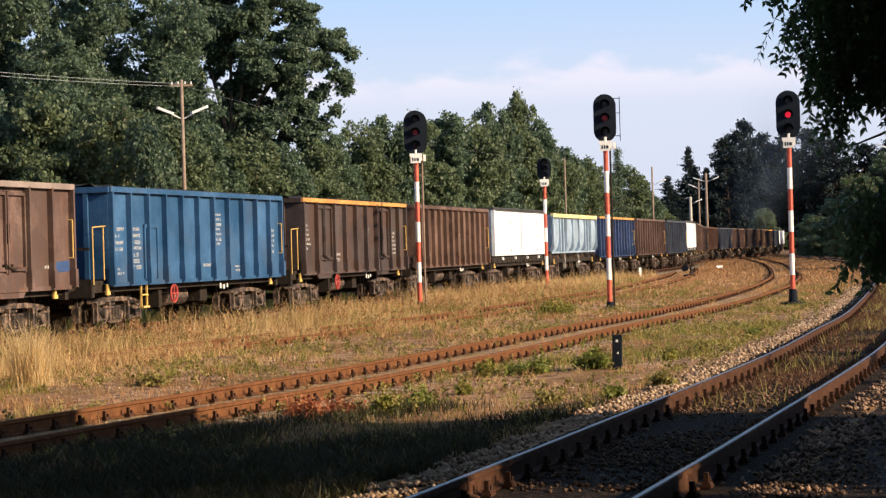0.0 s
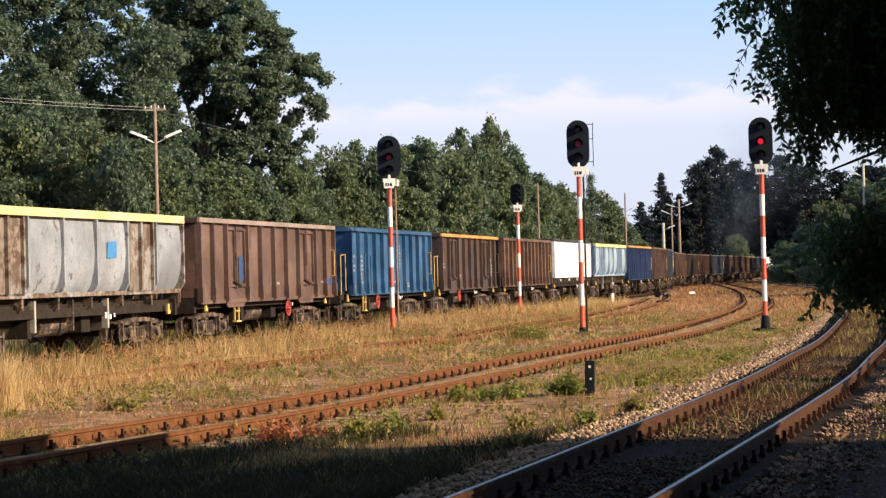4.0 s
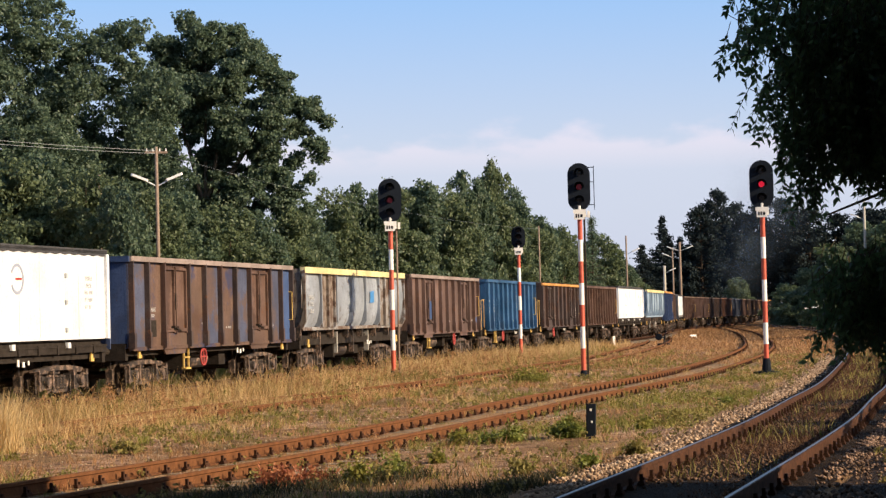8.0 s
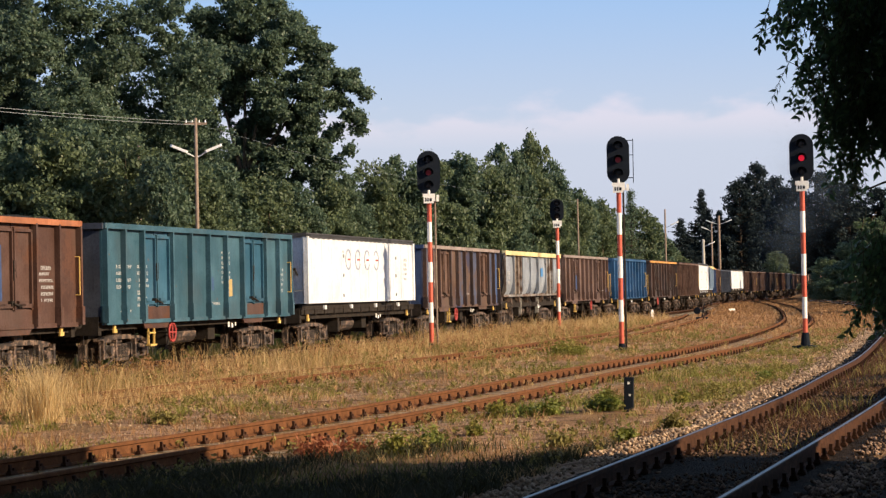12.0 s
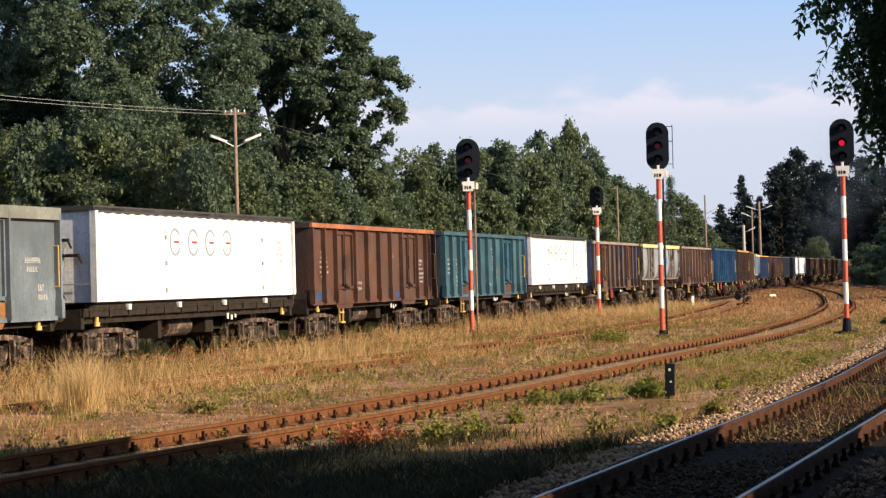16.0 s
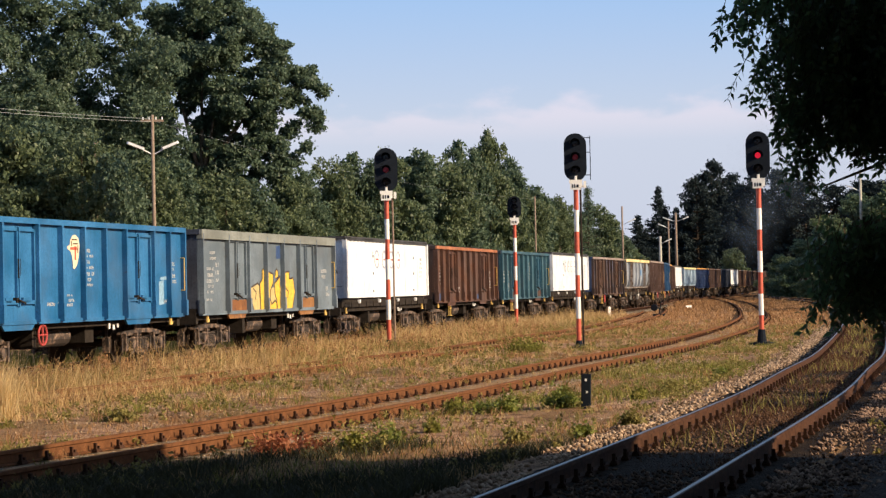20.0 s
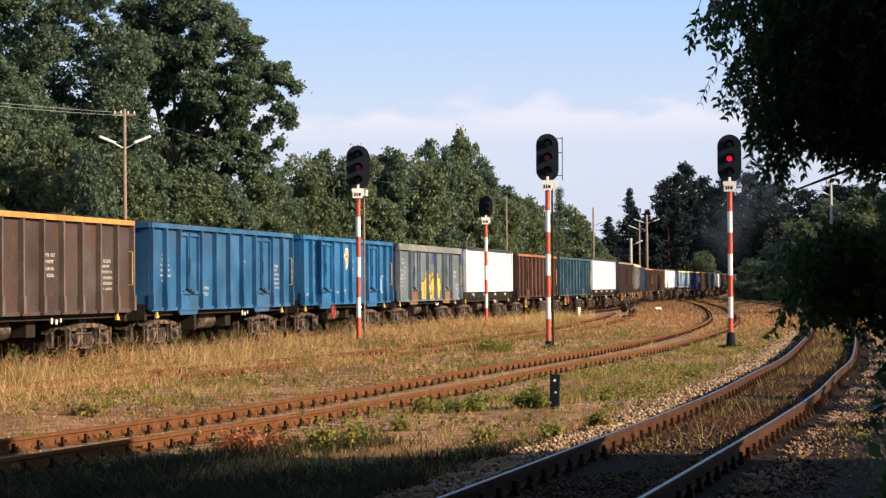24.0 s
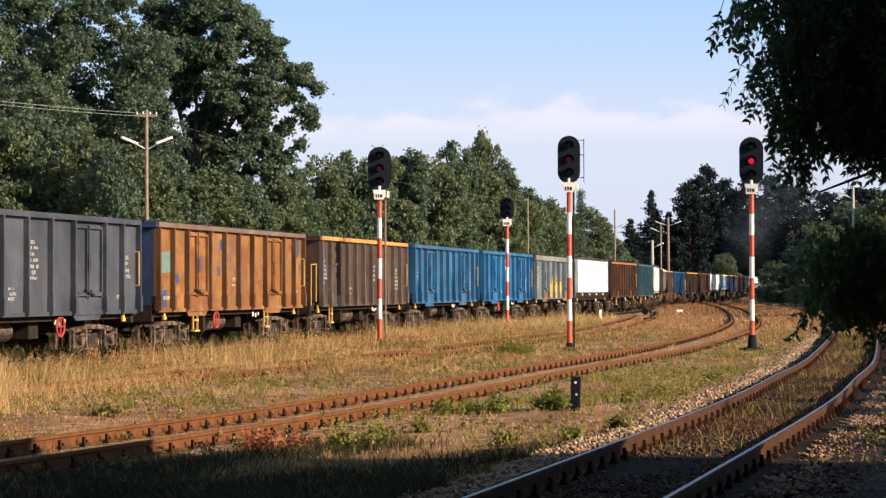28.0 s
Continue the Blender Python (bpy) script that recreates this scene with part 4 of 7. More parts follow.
def hopper(w, paint, chord, rusty, wheels):
    """Wagon with bulging sheet sides held by ribs, a bright top chord, and discharge flaps below."""
    prof = [(1.28, 1.42), (1.40, 1.62), (1.48, 1.95), (1.51, 2.35), (1.49, 2.80), (1.45, TOP - 0.1)]
    cells = [-HALF + 2 * HALF * i / 7 for i in range(8)]
    for sy in (-1, 1):
        for i, (a0, b0) in enumerate(zip(cells, cells[1:])):
            flat = i in (1, 5)
            mat = rusty if flat else paint
            pr = [(1.46, z) for _, z in prof] if flat else prof
            v = [(x, sy * y, z) for x in (a0, b0) for y, z in pr] + [(x, sy * (y - 0.04), z) for x in (a0, b0) for y, z in pr]
            k = len(pr)
            f = [(j, j + 1, k + j + 1, k + j) for j in range(k - 1)] + [(2 * k + j, 3 * k + j, 3 * k + j + 1, 2 * k + j + 1) for j in range(k - 1)]
            part("side_panel", Geo().add(v, f), mat, w, "rust-eaten door panel" if flat else "", smooth=True)
            if flat:
                part("door_frame", Geo().box(a0 + 0.1, a0 + 0.18, min(sy * 1.46, sy * 1.54), max(sy * 1.46, sy * 1.54), 1.45, TOP - 0.15).box(b0 - 0.18, b0 - 0.1, min(sy * 1.46, sy * 1.54), max(sy * 1.46, sy * 1.54), 1.45, TOP - 0.15)
                     .box((a0 + b0) / 2 - 0.05, (a0 + b0) / 2 + 0.05, min(sy * 1.46, sy * 1.55), max(sy * 1.46, sy * 1.55), 1.45, TOP - 0.15), rusty, w)
        for x in cells:
            ring = [(sy * y, z) for y, z in prof] + [(sy * (1.57 if z > 1.5 else 1.45), z) for y, z in reversed(prof)]
            part("rib", Geo().prism(ring, x - 0.04, x + 0.04, "x"), rusty if x in (cells[0], cells[-1]) else paint, w)
            part("rib_foot", Geo().box(x - 0.05, x + 0.05, min(sy * 1.1, sy * 1.4), max(sy * 1.1, sy * 1.4), 1.1, 1.48), M_BOGIE, w)
        part("sill", Geo().box(-HALF, HALF, min(sy * 1.18, sy * 1.46), max(sy * 1.18, sy * 1.46), 1.36, 1.46), rusty, w)
        part("top_chord", Geo().box(-HALF - 0.02, HALF + 0.02, min(sy * 1.40, sy * 1.60), max(sy * 1.40, sy * 1.60), TOP - 0.18, TOP, 0.03), chord, w, "bright yellow top edge")
        for x in (-3.0, -1.0, 1.0, 3.0):
            part("discharge_flap", Geo().prism([(sy * 1.25, 1.36), (sy * 0.45, 1.36), (sy * 0.45, 0.62), (sy * 0.7, 0.55)], x - 0.85, x + 0.85, "x"), M_UNDER, w, "sloping discharge chute")
            part("flap_post", Geo().box(x - 0.95, x - 0.87, min(sy * 1.15, sy * 1.30), max(sy * 1.15, sy * 1.30), 0.62, 1.3), M_PALEPOST if x in (-1.0, 3.0) else M_BOGIE, w)
    part("floor", Geo().box(-HALF, HALF, -1.2, 1.2, 1.12, 1.2), M_UNDER, w)
    for sg in (-1, 1):
        a0, b0 = sorted((sg * HALF, sg * (HALF - 0.06)))
        wall = part("end_wall", Geo().box(a0, b0, -1.42, 1.42, 1.42, TOP - 0.05), rusty, w)
        for y in (-0.9, 0, 0.9):
            c0, d0 = sorted((sg * HALF, sg * (HALF + 0.08)))
            part("end_rib", Geo().box(c0, d0, y - 0.05, y + 0.05, 1.1, TOP - 0.1), rusty, wall)
    running_gear(w, wheels, M_UNDER, ladder=0.0, brake=0.0)


def container_flat(w, white, wheels, rings, strip):
    """Flat wagon with a long white box under a dark roof sheet."""
    deck = Geo().box(-HALF, HALF, -1.36, 1.36, 1.10, 1.2)
    for sy in (-1, 1):
        for i in range(13):
            x = -HALF + 0.3 + i * 0.98
            deck.box(x - 0.04, x + 0.04, min(sy * 1.38, sy * 1.43), max(sy * 1.38, sy * 1.43), 1.04, 1.24)
        deck.box(-HALF, HALF, min(sy * 1.28, sy * 1.40), max(sy * 1.28, sy * 1.40), 1.06, 1.22)
        deck.box(-HALF, HALF, min(sy * 1.28, sy * 1.42), max(sy * 1.28, sy * 1.42), 1.19, 1.23)
    part("deck", deck, M_UNDER, w)
    half, y0, z0, z1 = 6.10, 1.36, 1.36, TOP + 0.01
    part("load_rail", Geo().box(0.40 - half, 0.40 + half, -1.22, -1.10, 1.2, 1.36).box(0.40 - half, 0.40 + half, 1.10, 1.22, 1.2, 1.36), M_UNDER, w)
    box = part("box_body", Geo().box(-half, half, -y0, y0, z0, z1, 0.03), white, w, "plain white box body", at=Matrix.Translation((0.40, 0, 0)))
    part("floor_frame", Geo().box(-half, half, -y0 + 0.06, y0 - 0.06, z0 - 0.03, z0 - 0.004), M_UNDER, box)
    for sx in (-1, 1):
        for sy in (-1, 1):
            part("corner_post", Geo().box(sx * half - 0.07, sx * half + 0.07, sy * y0 - 0.07, sy * y0 + 0.07, z0, z1), white, box, key="post%d%d" % (sx, sy) + white.name)
    for i in range(12):
        x = -half + 0.5 + i * (2 * half - 1.0) / 11
        part("seam", Geo().box(x - 0.012, x + 0.012, -y0 - 0.006, -y0 - 0.001, z0 + 0.05, z1 - 0.05), white, box, key="seam%.2f" % x + white.name)
    n = 24
    sc = Geo()
    for i in range(n):
        x0, x1 = -half - 0.08 + (2 * half + 0.16) * i / n, -half - 0.08 + (2 * half + 0.16) * (i + 1) / n
        for sy in (-1, 1):
            sc.prism([(x0, z1 + 0.07), (x0, z1 - 0.02), ((x0 + x1) / 2, z1 - 0.05), (x1, z1 - 0.02), (x1, z1 + 0.07)], min(sy * (y0 + 0.01), sy * (y0 + 0.03)), max(sy * (y0 + 0.01), sy * (y0 + 0.03)), "y")
    sc.box(-half - 0.08, half + 0.08, -y0 - 0.03, y0 + 0.03, z1 + 0.005, z1 + 0.105)
    part("roof_sheet", sc, M_TARP, box, "dark roof sheet with a scalloped edge")
    for k, (z, y1) in enumerate(((2.62, -0.62), (2.30, -0.85), (1.55, -0.45))):
        part("door_latch", Geo().box(-half - 0.17, -half - 0.072, y1 - 0.22, y1 + 0.22, z, z + 0.07).tube((-half - 0.12, y1 - 0.2, z + 0.03), (-half - 0.12, y1 - 0.28, z - 0.14), 0.025, None, 6), M_UNDER, box, "dark latch on the end door")
    part("lock_rod", Geo().tube((-half - 0.13, -0.55, 1.35), (-half - 0.13, -0.75, 2.5), 0.024, None, 6), M_MARKGREY, box, "locking rod on the end door")
    part("end_seam", Geo().box(-half - 0.078, -half - 0.071, -y0 + 0.1, y0 - 0.1, 1.72, 1.75), M_MARKGREY, box)
    for x in (-2.33, 3.88):
        for z in (1.52, 2.12, 2.70):
            part("hinge", Geo().box(x - 0.05, x + 0.05, -y0 - 0.03, -y0 - 0.002, z, z + 0.10), M_MARKGREY, box, "small grey hinge", key="hinge%.1f%.2f" % (x, z))
    for x in (-4.2, -1.4, 1.4, 4.2):
        part("twist_lock", Geo().box(-0.07, 0.07, -1.47, -1.40, 1.18, 1.30), M_LAMP, w, key="twist", at=Matrix.Translation((x, 0, 0)))
    for x, z in rings:
        g = Geo()
        st = 28
        turn = 0.0 if x < rings[-1][0] else math.pi
        arc = [turn + 0.45 + (2 * math.pi - 0.9) * q / st for q in range(st + 1)]
        g.v = [(x + r * math.cos(b), d, z + r * math.sin(b)) for b in arc for r, d in ((0.32, -y0 - 0.009), (0.255, -y0 - 0.009), (0.255, -y0 - 0.002), (0.32, -y0 - 0.002))]
        g.f = [(4 * q + e0, 4 * q + (e0 + 1) % 4, 4 * (q + 1) + (e0 + 1) % 4, 4 * (q + 1) + e0) for q in range(st) for e0 in range(4)]
        part("emblem_ring", g, M_MARKBLUE, box, "thin grey-blue open ring mark")
        part("emblem_bar", Geo().box(x - 0.08, x + 0.22, -y0 - 0.009, -y0 - 0.002, z - 0.025, z + 0.025), M_WHEELRED, box)
    if strip:
        marks(box, [(5.15, 2.35, 0.45, 0.8, 5), (-2.33, 2.85, 0.2, 0.12, 1)], M_MARKGREY, "lettering", "small grey lettering", y0)
    running_gear(w, wheels, M_UNDER, wide=1.40)


M_MARKBLUE = plain("mark_blue_grey", (0.27, 0.30, 0.38), 0.5, 0, 0.1)
M_MARKGREY = plain("mark_grey", (0.32, 0.34, 0.36), 0.5, 0, 0.1)
M_BLUEPATCH = plain("blue_patch", (0.03, 0.065, 0.17), 0.5, 0, 0.3)
M_BRIGHTPATCH = plain("bright_blue_patch", (0.05, 0.20, 0.45), 0.5, 0, 0.15)
M_TEALPATCH = plain("teal_patch", (0.12, 0.21, 0.19), 0.6, 0, 0.35)
M_OCHRE = plain("ochre_patch", (0.42, 0.30, 0.12), 0.6, 0, 0.2)
M_GRAFFITI = plain("yellow_graffiti", (0.70, 0.44, 0.05), 0.5, 0, 0.3)
M_SPRAYLINE = plain("dark_brown_spray", (0.055, 0.038, 0.025), 0.6, 0, 0.2)
M_SANDPAINT = plain("sandy_spray", (0.50, 0.38, 0.16), 0.6, 0, 0.25)
M_PALEMARK = plain("pale_blue_smear", (0.22, 0.36, 0.50), 0.6, 0, 0.35)
M_PEACH = plain("peach_paint", (0.80, 0.62, 0.42), 0.5, 0, 0.1)
P_CHORD_OR = worn_paint("orange_chord", (0.62, 0.30, 0.08), RUST, 0.4, 0.3, seed=3)
P_CHORD_RED = worn_paint("red_brown_chord", (0.34, 0.12, 0.05), RUST, 0.4, 0.3, seed=24)
P_CHORD_YE = worn_paint("yellow_chord", (0.78, 0.64, 0.32), RUST, 0.15, 0.1, seed=4)
P_CHORD_GR = worn_paint("grey_chord", (0.21, 0.225, 0.205), RUST, 0.3, 0.3, seed=5)
P_CHORD_BR = worn_paint("brown_chord", (0.15, 0.10, 0.075), RUST, 0.5, 0.3, seed=6)
P_WHITE = worn_paint("white_box", (0.80, 0.84, 0.92), (0.76, 0.80, 0.88), 0.0, 0.0, 0.5, 7)
P_BROWN = worn_paint("brown_wagon", (0.135, 0.078, 0.058), RUST, 0.45, 0.5, 0.6, 8, (0.068, 0.040, 0.031))
P_BROWN_B = worn_paint("dark_brown_wagon", (0.060, 0.042, 0.040), RUST, 0.40, 0.5, 0.6, 9, (0.085, 0.050, 0.040))
P_BROWN_C = worn_paint("grey_brown_wagon", (0.130, 0.080, 0.068), RUST, 0.45, 0.6, 0.6, 10, (0.085, 0.055, 0.048))
P_BLUE = worn_paint("blue_wagon", (0.025, 0.092, 0.212), RUST_DARK, 0.2, 0.15, 0.5, 11)
P_BLUE_B = worn_paint("bright_blue_wagon", (0.018, 0.140, 0.335), RUST_DARK, 0.08, 0.1, 0.45, 12)
P_BLUE_C = worn_paint("mid_blue_wagon", (0.020, 0.112, 0.26), RUST_DARK, 0.14, 0.15, 0.5, 13)
P_NAVY = worn_paint("navy_wagon", (0.035, 0.065, 0.16), RUST_DARK, 0.2, 0.3, 0.5, 14)
P_TEAL = worn_paint("teal_wagon", (0.038, 0.104, 0.146), RUST, 0.2, 0.2, 0.5, 15)
P_TEAL_B = worn_paint("blue_teal_doors", (0.026, 0.100, 0.165), RUST, 0.15, 0.2, 0.5, 29)
# rib brown, about half as bright as the orange panels
P_RIBDARK = worn_paint("dark_brown_rib", (0.135, 0.062, 0.030), RUST_DARK, 0.4, 0.5, 0.65, 30)
P_RIBDUST = worn_paint("dusty_rib", (0.135, 0.100, 0.088), RUST, 0.35, 0.4, 0.65, 31)
P_PATCHY = worn_paint("patchy_wagon", (0.115, 0.066, 0.046), RUST_DARK, 0.4, 0.5, 0.6, 16, (0.030, 0.048, 0.120))
P_PATCHY_B = worn_paint("patchy_blue_wagon", (0.062, 0.072, 0.125), RUST_DARK, 0.35, 0.45, 0.6, 26, (0.125, 0.076, 0.052))
P_OLDBLUE = worn_paint("old_blue_panel", (0.045, 0.085, 0.21), RUST_DARK, 0.2, 0.3, 0.55, 27)
# chord coloured paler than the wagon's brown to stand for its sunlit top edge
P_CHORD_SUNLIT = worn_paint("sunlit_chord", (0.30, 0.235, 0.21), RUST, 0.4, 0.3, seed=28)
P_RUST = worn_paint("red_rust_wagon", (0.085, 0.041, 0.030), RUST_DARK, 0.4, 0.5, 0.65, 17, (0.115, 0.052, 0.033))
P_ORANGE = worn_paint("orange_rust_wagon", (0.275, 0.125, 0.040), (0.11, 0.058, 0.040), 0.55, 0.65, 0.65, 18, (0.20, 0.082, 0.034))
P_GREY = worn_paint("grey_wagon", (0.145, 0.185, 0.225), RUST_DARK, 0.1, 0.25, 0.55, 19)
P_GREYBLUE = worn_paint("grey_blue_wagon", (0.050, 0.060, 0.088), (0.10, 0.08, 0.07), 0.15, 0.35, 0.6, 20)
P_PALE = worn_paint("pale_grey_wagon", (0.275, 0.305, 0.355), RUST_DARK, 0.48, 0.5, 0.55, 21)
P_PALE_RUST = worn_paint("pale_rust_wagon", (0.22, 0.18, 0.15), RUST_DARK, 0.78, 0.5, 0.65, 22, (0.33, 0.33, 0.34))
P_LIGHTBLUE = worn_paint("light_blue_wagon", (0.30, 0.40, 0.52), RUST, 0.2, 0.3, 0.55, 23)

LETTER_A = [(-5.2, 2.05, 0.85, 0.60, 4), (-4.05, 1.85, 0.75, 1.0, 7), (1.45, 2.3, 0.75, 0.85, 7), (0.55, 1.4, 0.6, 0.16, 1), (5.75, 2.0, 0.45, 0.7, 5), (2.95, 1.3, 0.6, 0.2, 2), (-5.1, 1.35, 0.6, 0.2, 2)]
LETTER_D = [(-5.30, 2.55, 0.60, 0.30, 2), (-5.50, 1.90, 0.60, 0.75, 5), (-4.95, 2.1, 0.28, 0.60, 3), (-5.6, 1.42, 0.5, 0.1, 1), (5.35, 2.1, 0.6, 0.34, 2), (5.75, 1.55, 0.35, 0.4, 2)]
LETTER_B = [(-5.55, 1.35, 0.75, 0.16, 1), (0.35, 2.2, 0.75, 0.9, 7), (-1.45, 1.4, 0.8, 0.16, 1), (5.75, 2.1, 0.45, 0.6, 4), (5.35, 1.4, 0.6, 0.14, 1), (-0.6, 1.5, 0.4, 0.3, 3)]
LETTER_C = [(-5.1, 2.1, 0.8, 0.8, 6), (-2.0, 1.5, 0.8, 0.3, 2), (1.5, 2.1, 0.5, 0.6, 4), (4.9, 1.9, 0.7, 0.8, 6)]
WHEELS = []
WAGONS = {}


def wagon(index, kind, label, **kw):
    """Wagon number index in the train; 0 is the one opposite the camera's left edge at the start, higher numbers follow it."""
    w = thing("goods_wagon", label, "goods wagon", "wagons of the goods train")
    if kind == "gondola":
        gondola(w, wheels=WHEELS, **kw)
    elif kind == "hopper":
        hopper(w, wheels=WHEELS, **kw)
    else:
        container_flat(w, wheels=WHEELS, **kw)
    WAGONS[index] = w
    return w


def G(index, label, paint, chord=None, end=None, letters=None, **kw):
    w = wagon(index, "gondola", label, paint=paint, chord=chord or paint, end_paint=end or paint, **kw)
    if letters:
        marks(w, letters)
    return w


G(13, "grey-blue open goods wagon with ribbed sides", P_GREYBLUE, None, None, LETTER_B, doors=True, ribs=10, brake=2.0)
w = G(12, "orange rusted open goods wagon with blue paint patches", P_ORANGE, P_CHORD_BR, P_NAVY, [(-0.3, 1.75, 0.28, 0.32, 2), (5.75, 1.5, 0.5, 0.14, 1), (-5.55, 1.35, 0.75, 0.16, 1)], doors=True, ribs=11, rib_paint=P_RIBDARK, ladder=-3.4, brake=-1.6, platform=False, load=True)
patch(w, -6.25, -5.3, 2.0, 2.55, M_TEALPATCH, "pale teal panel with lettering")
for x0, x1, z0, z1 in ((-4.95, -4.7, 1.75, 2.0), (-1.45, -1.1, 2.62, 2.95), (-1.30, -1.18, 2.15, 2.62), (-1.65, -1.45, 1.95, 2.2), (-0.55, -0.46, 2.25, 2.85), (-0.40, -0.33, 2.5, 2.95), (-0.12, 0.0, 2.05, 2.2), (2.0, 2.15, 2.35, 2.46), (-6.0, -5.6, 1.15, 1.6), (5.75, 6.05, 2.55, 3.1), (6.05, 6.2, 2.0, 2.4)):
    patch(w, x0, x1, z0, z1, M_BLUEPATCH, "patch of old blue paint")
patch(w, -3.2, -2.9, 2.05, 2.45, M_BLUEPATCH, "patch of old blue paint", WIDE - 0.018)
foot_step(w, 2.75)
w = G(11, "dark brown open goods wagon with an orange top edge", P_BROWN_B, P_CHORD_OR, P_RUST, LETTER_C, doors=False, ribs=11, rib_paint=P_RIBDUST, small_door=-3.9, platform=True, ladder=-4.2, load=True)
patch(w, -5.3, -4.75, 1.95, 2.35, M_BLUEPATCH, "patch of old blue paint")
G(10, "blue open goods wagon with white lettering", P_BLUE_C, None, P_BLUE_C, LETTER_C, doors=True, ribs=11, load=True)
w = G(9, "bright blue open goods wagon with a white and red emblem", P_BLUE_B, None, None, LETTER_B, doors=True, ribs=10, brake=-2.0)
emb = Geo().prism([(-0.30, 2.95), (-0.46, 2.93), (-0.57, 2.83), (-0.61, 2.72), (-0.74, 2.70), (-0.74, 2.64), (-0.58, 2.59), (-0.50, 2.50), (-0.46, 2.36), (-0.45, 2.22), (-0.36, 2.20), (-0.22, 2.30), (-0.12, 2.50), (-0.08, 2.72), (-0.14, 2.88)], -WIDE - 0.006, -WIDE - 0.002, "y")
em = part("emblem", emb, M_PEACH, w, "pale painted emblem")
part("emblem_mark", Geo().box(-0.50, -0.22, -WIDE - 0.010, -WIDE - 0.007, 2.83, 2.86).box(-0.54, -0.50, -WIDE - 0.010, -WIDE - 0.007, 2.70, 2.82).box(-0.44, -0.18, -WIDE - 0.010, -WIDE - 0.007, 2.74, 2.77).box(-0.20, -0.16, -WIDE - 0.010, -WIDE - 0.007, 2.55, 2.72), M_SPRAYLINE, em)
part("emblem_bar", Geo().box(-0.6, -0.22, -WIDE - 0.010, -WIDE - 0.007, 2.62, 2.68).box(-0.36, -0.28, -WIDE - 0.010, -WIDE - 0.007, 2.4, 2.7), M_REDPAINT, em)
patch(w, 4.75, 5.10, 1.35, 1.95, M_PALEMARK, "pale smear of overpainted writing")
patch(w, 4.85, 5.35, 1.95, 2.05, M_PALEMARK, "pale smear of overpainted writing")
w = G(8, "grey open goods wagon with yellow graffiti", P_GREY, P_CHORD_GR, P_GREYBLUE, LETTER_D, doors=True, ribs=8, lip_paint=P_ORANGE, chord_h=0.24)
part("graffiti_ground", Geo().prism([(-1.7, 1.12), (-1.6, 1.66), (1.0, 1.78), (1.7, 1.70), (1.9, 1.12)], -WIDE - 0.0035, -WIDE - 0.001, "y"), M_SANDPAINT, w, "sandy sprayed ground of the graffiti")
SPRAY = [(M_SANDPAINT, [(-1.83, 1.12), (-2.10, 1.45), (-2.10, 1.74), (-1.45, 1.86), (-1.30, 1.80), (-1.22, 1.12)]),
         (M_GRAFFITI, [(-1.20, 1.12), (-1.24, 1.86), (-1.00, 1.98), (-1.00, 2.24), (-0.82, 2.27), (-0.76, 1.12)]),
         (M_GRAFFITI, [(-0.70, 1.12), (-0.70, 2.22), (0.03, 2.12), (0.03, 1.86), (-0.22, 1.70), (-0.30, 1.44), (-0.16, 1.26), (0.20, 1.36), (0.34, 1.30), (0.36, 1.12)]),
         (M_GRAFFITI, [(0.40, 1.12), (0.34, 1.40), (0.20, 1.52), (0.12, 1.84), (0.52, 1.98), (0.68, 2.06), (0.70, 1.12)]),
         (M_GRAFFITI, [(0.24, 2.06), (0.27, 2.20), (0.38, 2.26), (0.50, 2.20), (0.52, 2.06), (0.42, 1.99), (0.30, 2.00)]),
         (M_GRAFFITI, [(0.80, 1.12), (0.80, 1.78), (0.96, 1.84), (1.06, 2.16), (1.62, 2.20), (1.66, 1.98), (2.02, 2.02), (2.20, 1.60), (1.92, 1.12)])]
for mt, ring in SPRAY:
    shape = part("graffiti_shape", Geo().prism(ring, -WIDE - 0.005, -WIDE - 0.002, "y"), mt, w, "sprayed graffiti shape")
    edge = Geo()
    for (ax, az), (bx, bz) in zip(ring[:-1], ring[1:]):
        d = Vector((bx - ax, bz - az)).normalized() * 0.025
        edge.prism([(ax - d.y, az + d.x), (ax + d.y, az - d.x), (bx + d.y, bz - d.x), (bx - d.y, bz + d.x)], -WIDE - 0.009, -WIDE - 0.006, "y")
    cx = sum(p[0] for p in ring) / len(ring)
    for ax, az, bx, bz in ((cx - 0.20, 1.72, cx + 0.08, 1.60), (cx + 0.08, 1.60, cx - 0.02, 1.42)) if mt is M_SANDPAINT or cx > 1.0 else ():
        d = Vector((bx - ax, bz - az)).normalized() * 0.022
        edge.prism([(ax - d.y, az + d.x), (ax + d.y, az - d.x), (bx + d.y, bz - d.x), (bx - d.y, bz + d.x)], -WIDE - 0.009, -WIDE - 0.006, "y")
    tagged(part("graffiti_line", edge, M_SPRAYLINE, shape), "dark sprayed outline", kind="stuff")
patch(w, 0.35, 0.85, 2.55, 2.95, M_BLUEPATCH, "overpainted dark blue blot")
RINGS = [(-1.78, 2.65), (-0.70, 2.65), (0.36, 2.65), (1.44, 2.65)]
wagon(7, "container", "flat wagon with a white box body and dark roof sheet", white=P_WHITE, rings=RINGS, strip=True)
w = G(6, "rust-brown open goods wagon with an orange top edge", P_RUST, P_CHORD_RED, P_BROWN_B, LETTER_C, doors=True, ribs=11, load=True, ladder=-3.6)
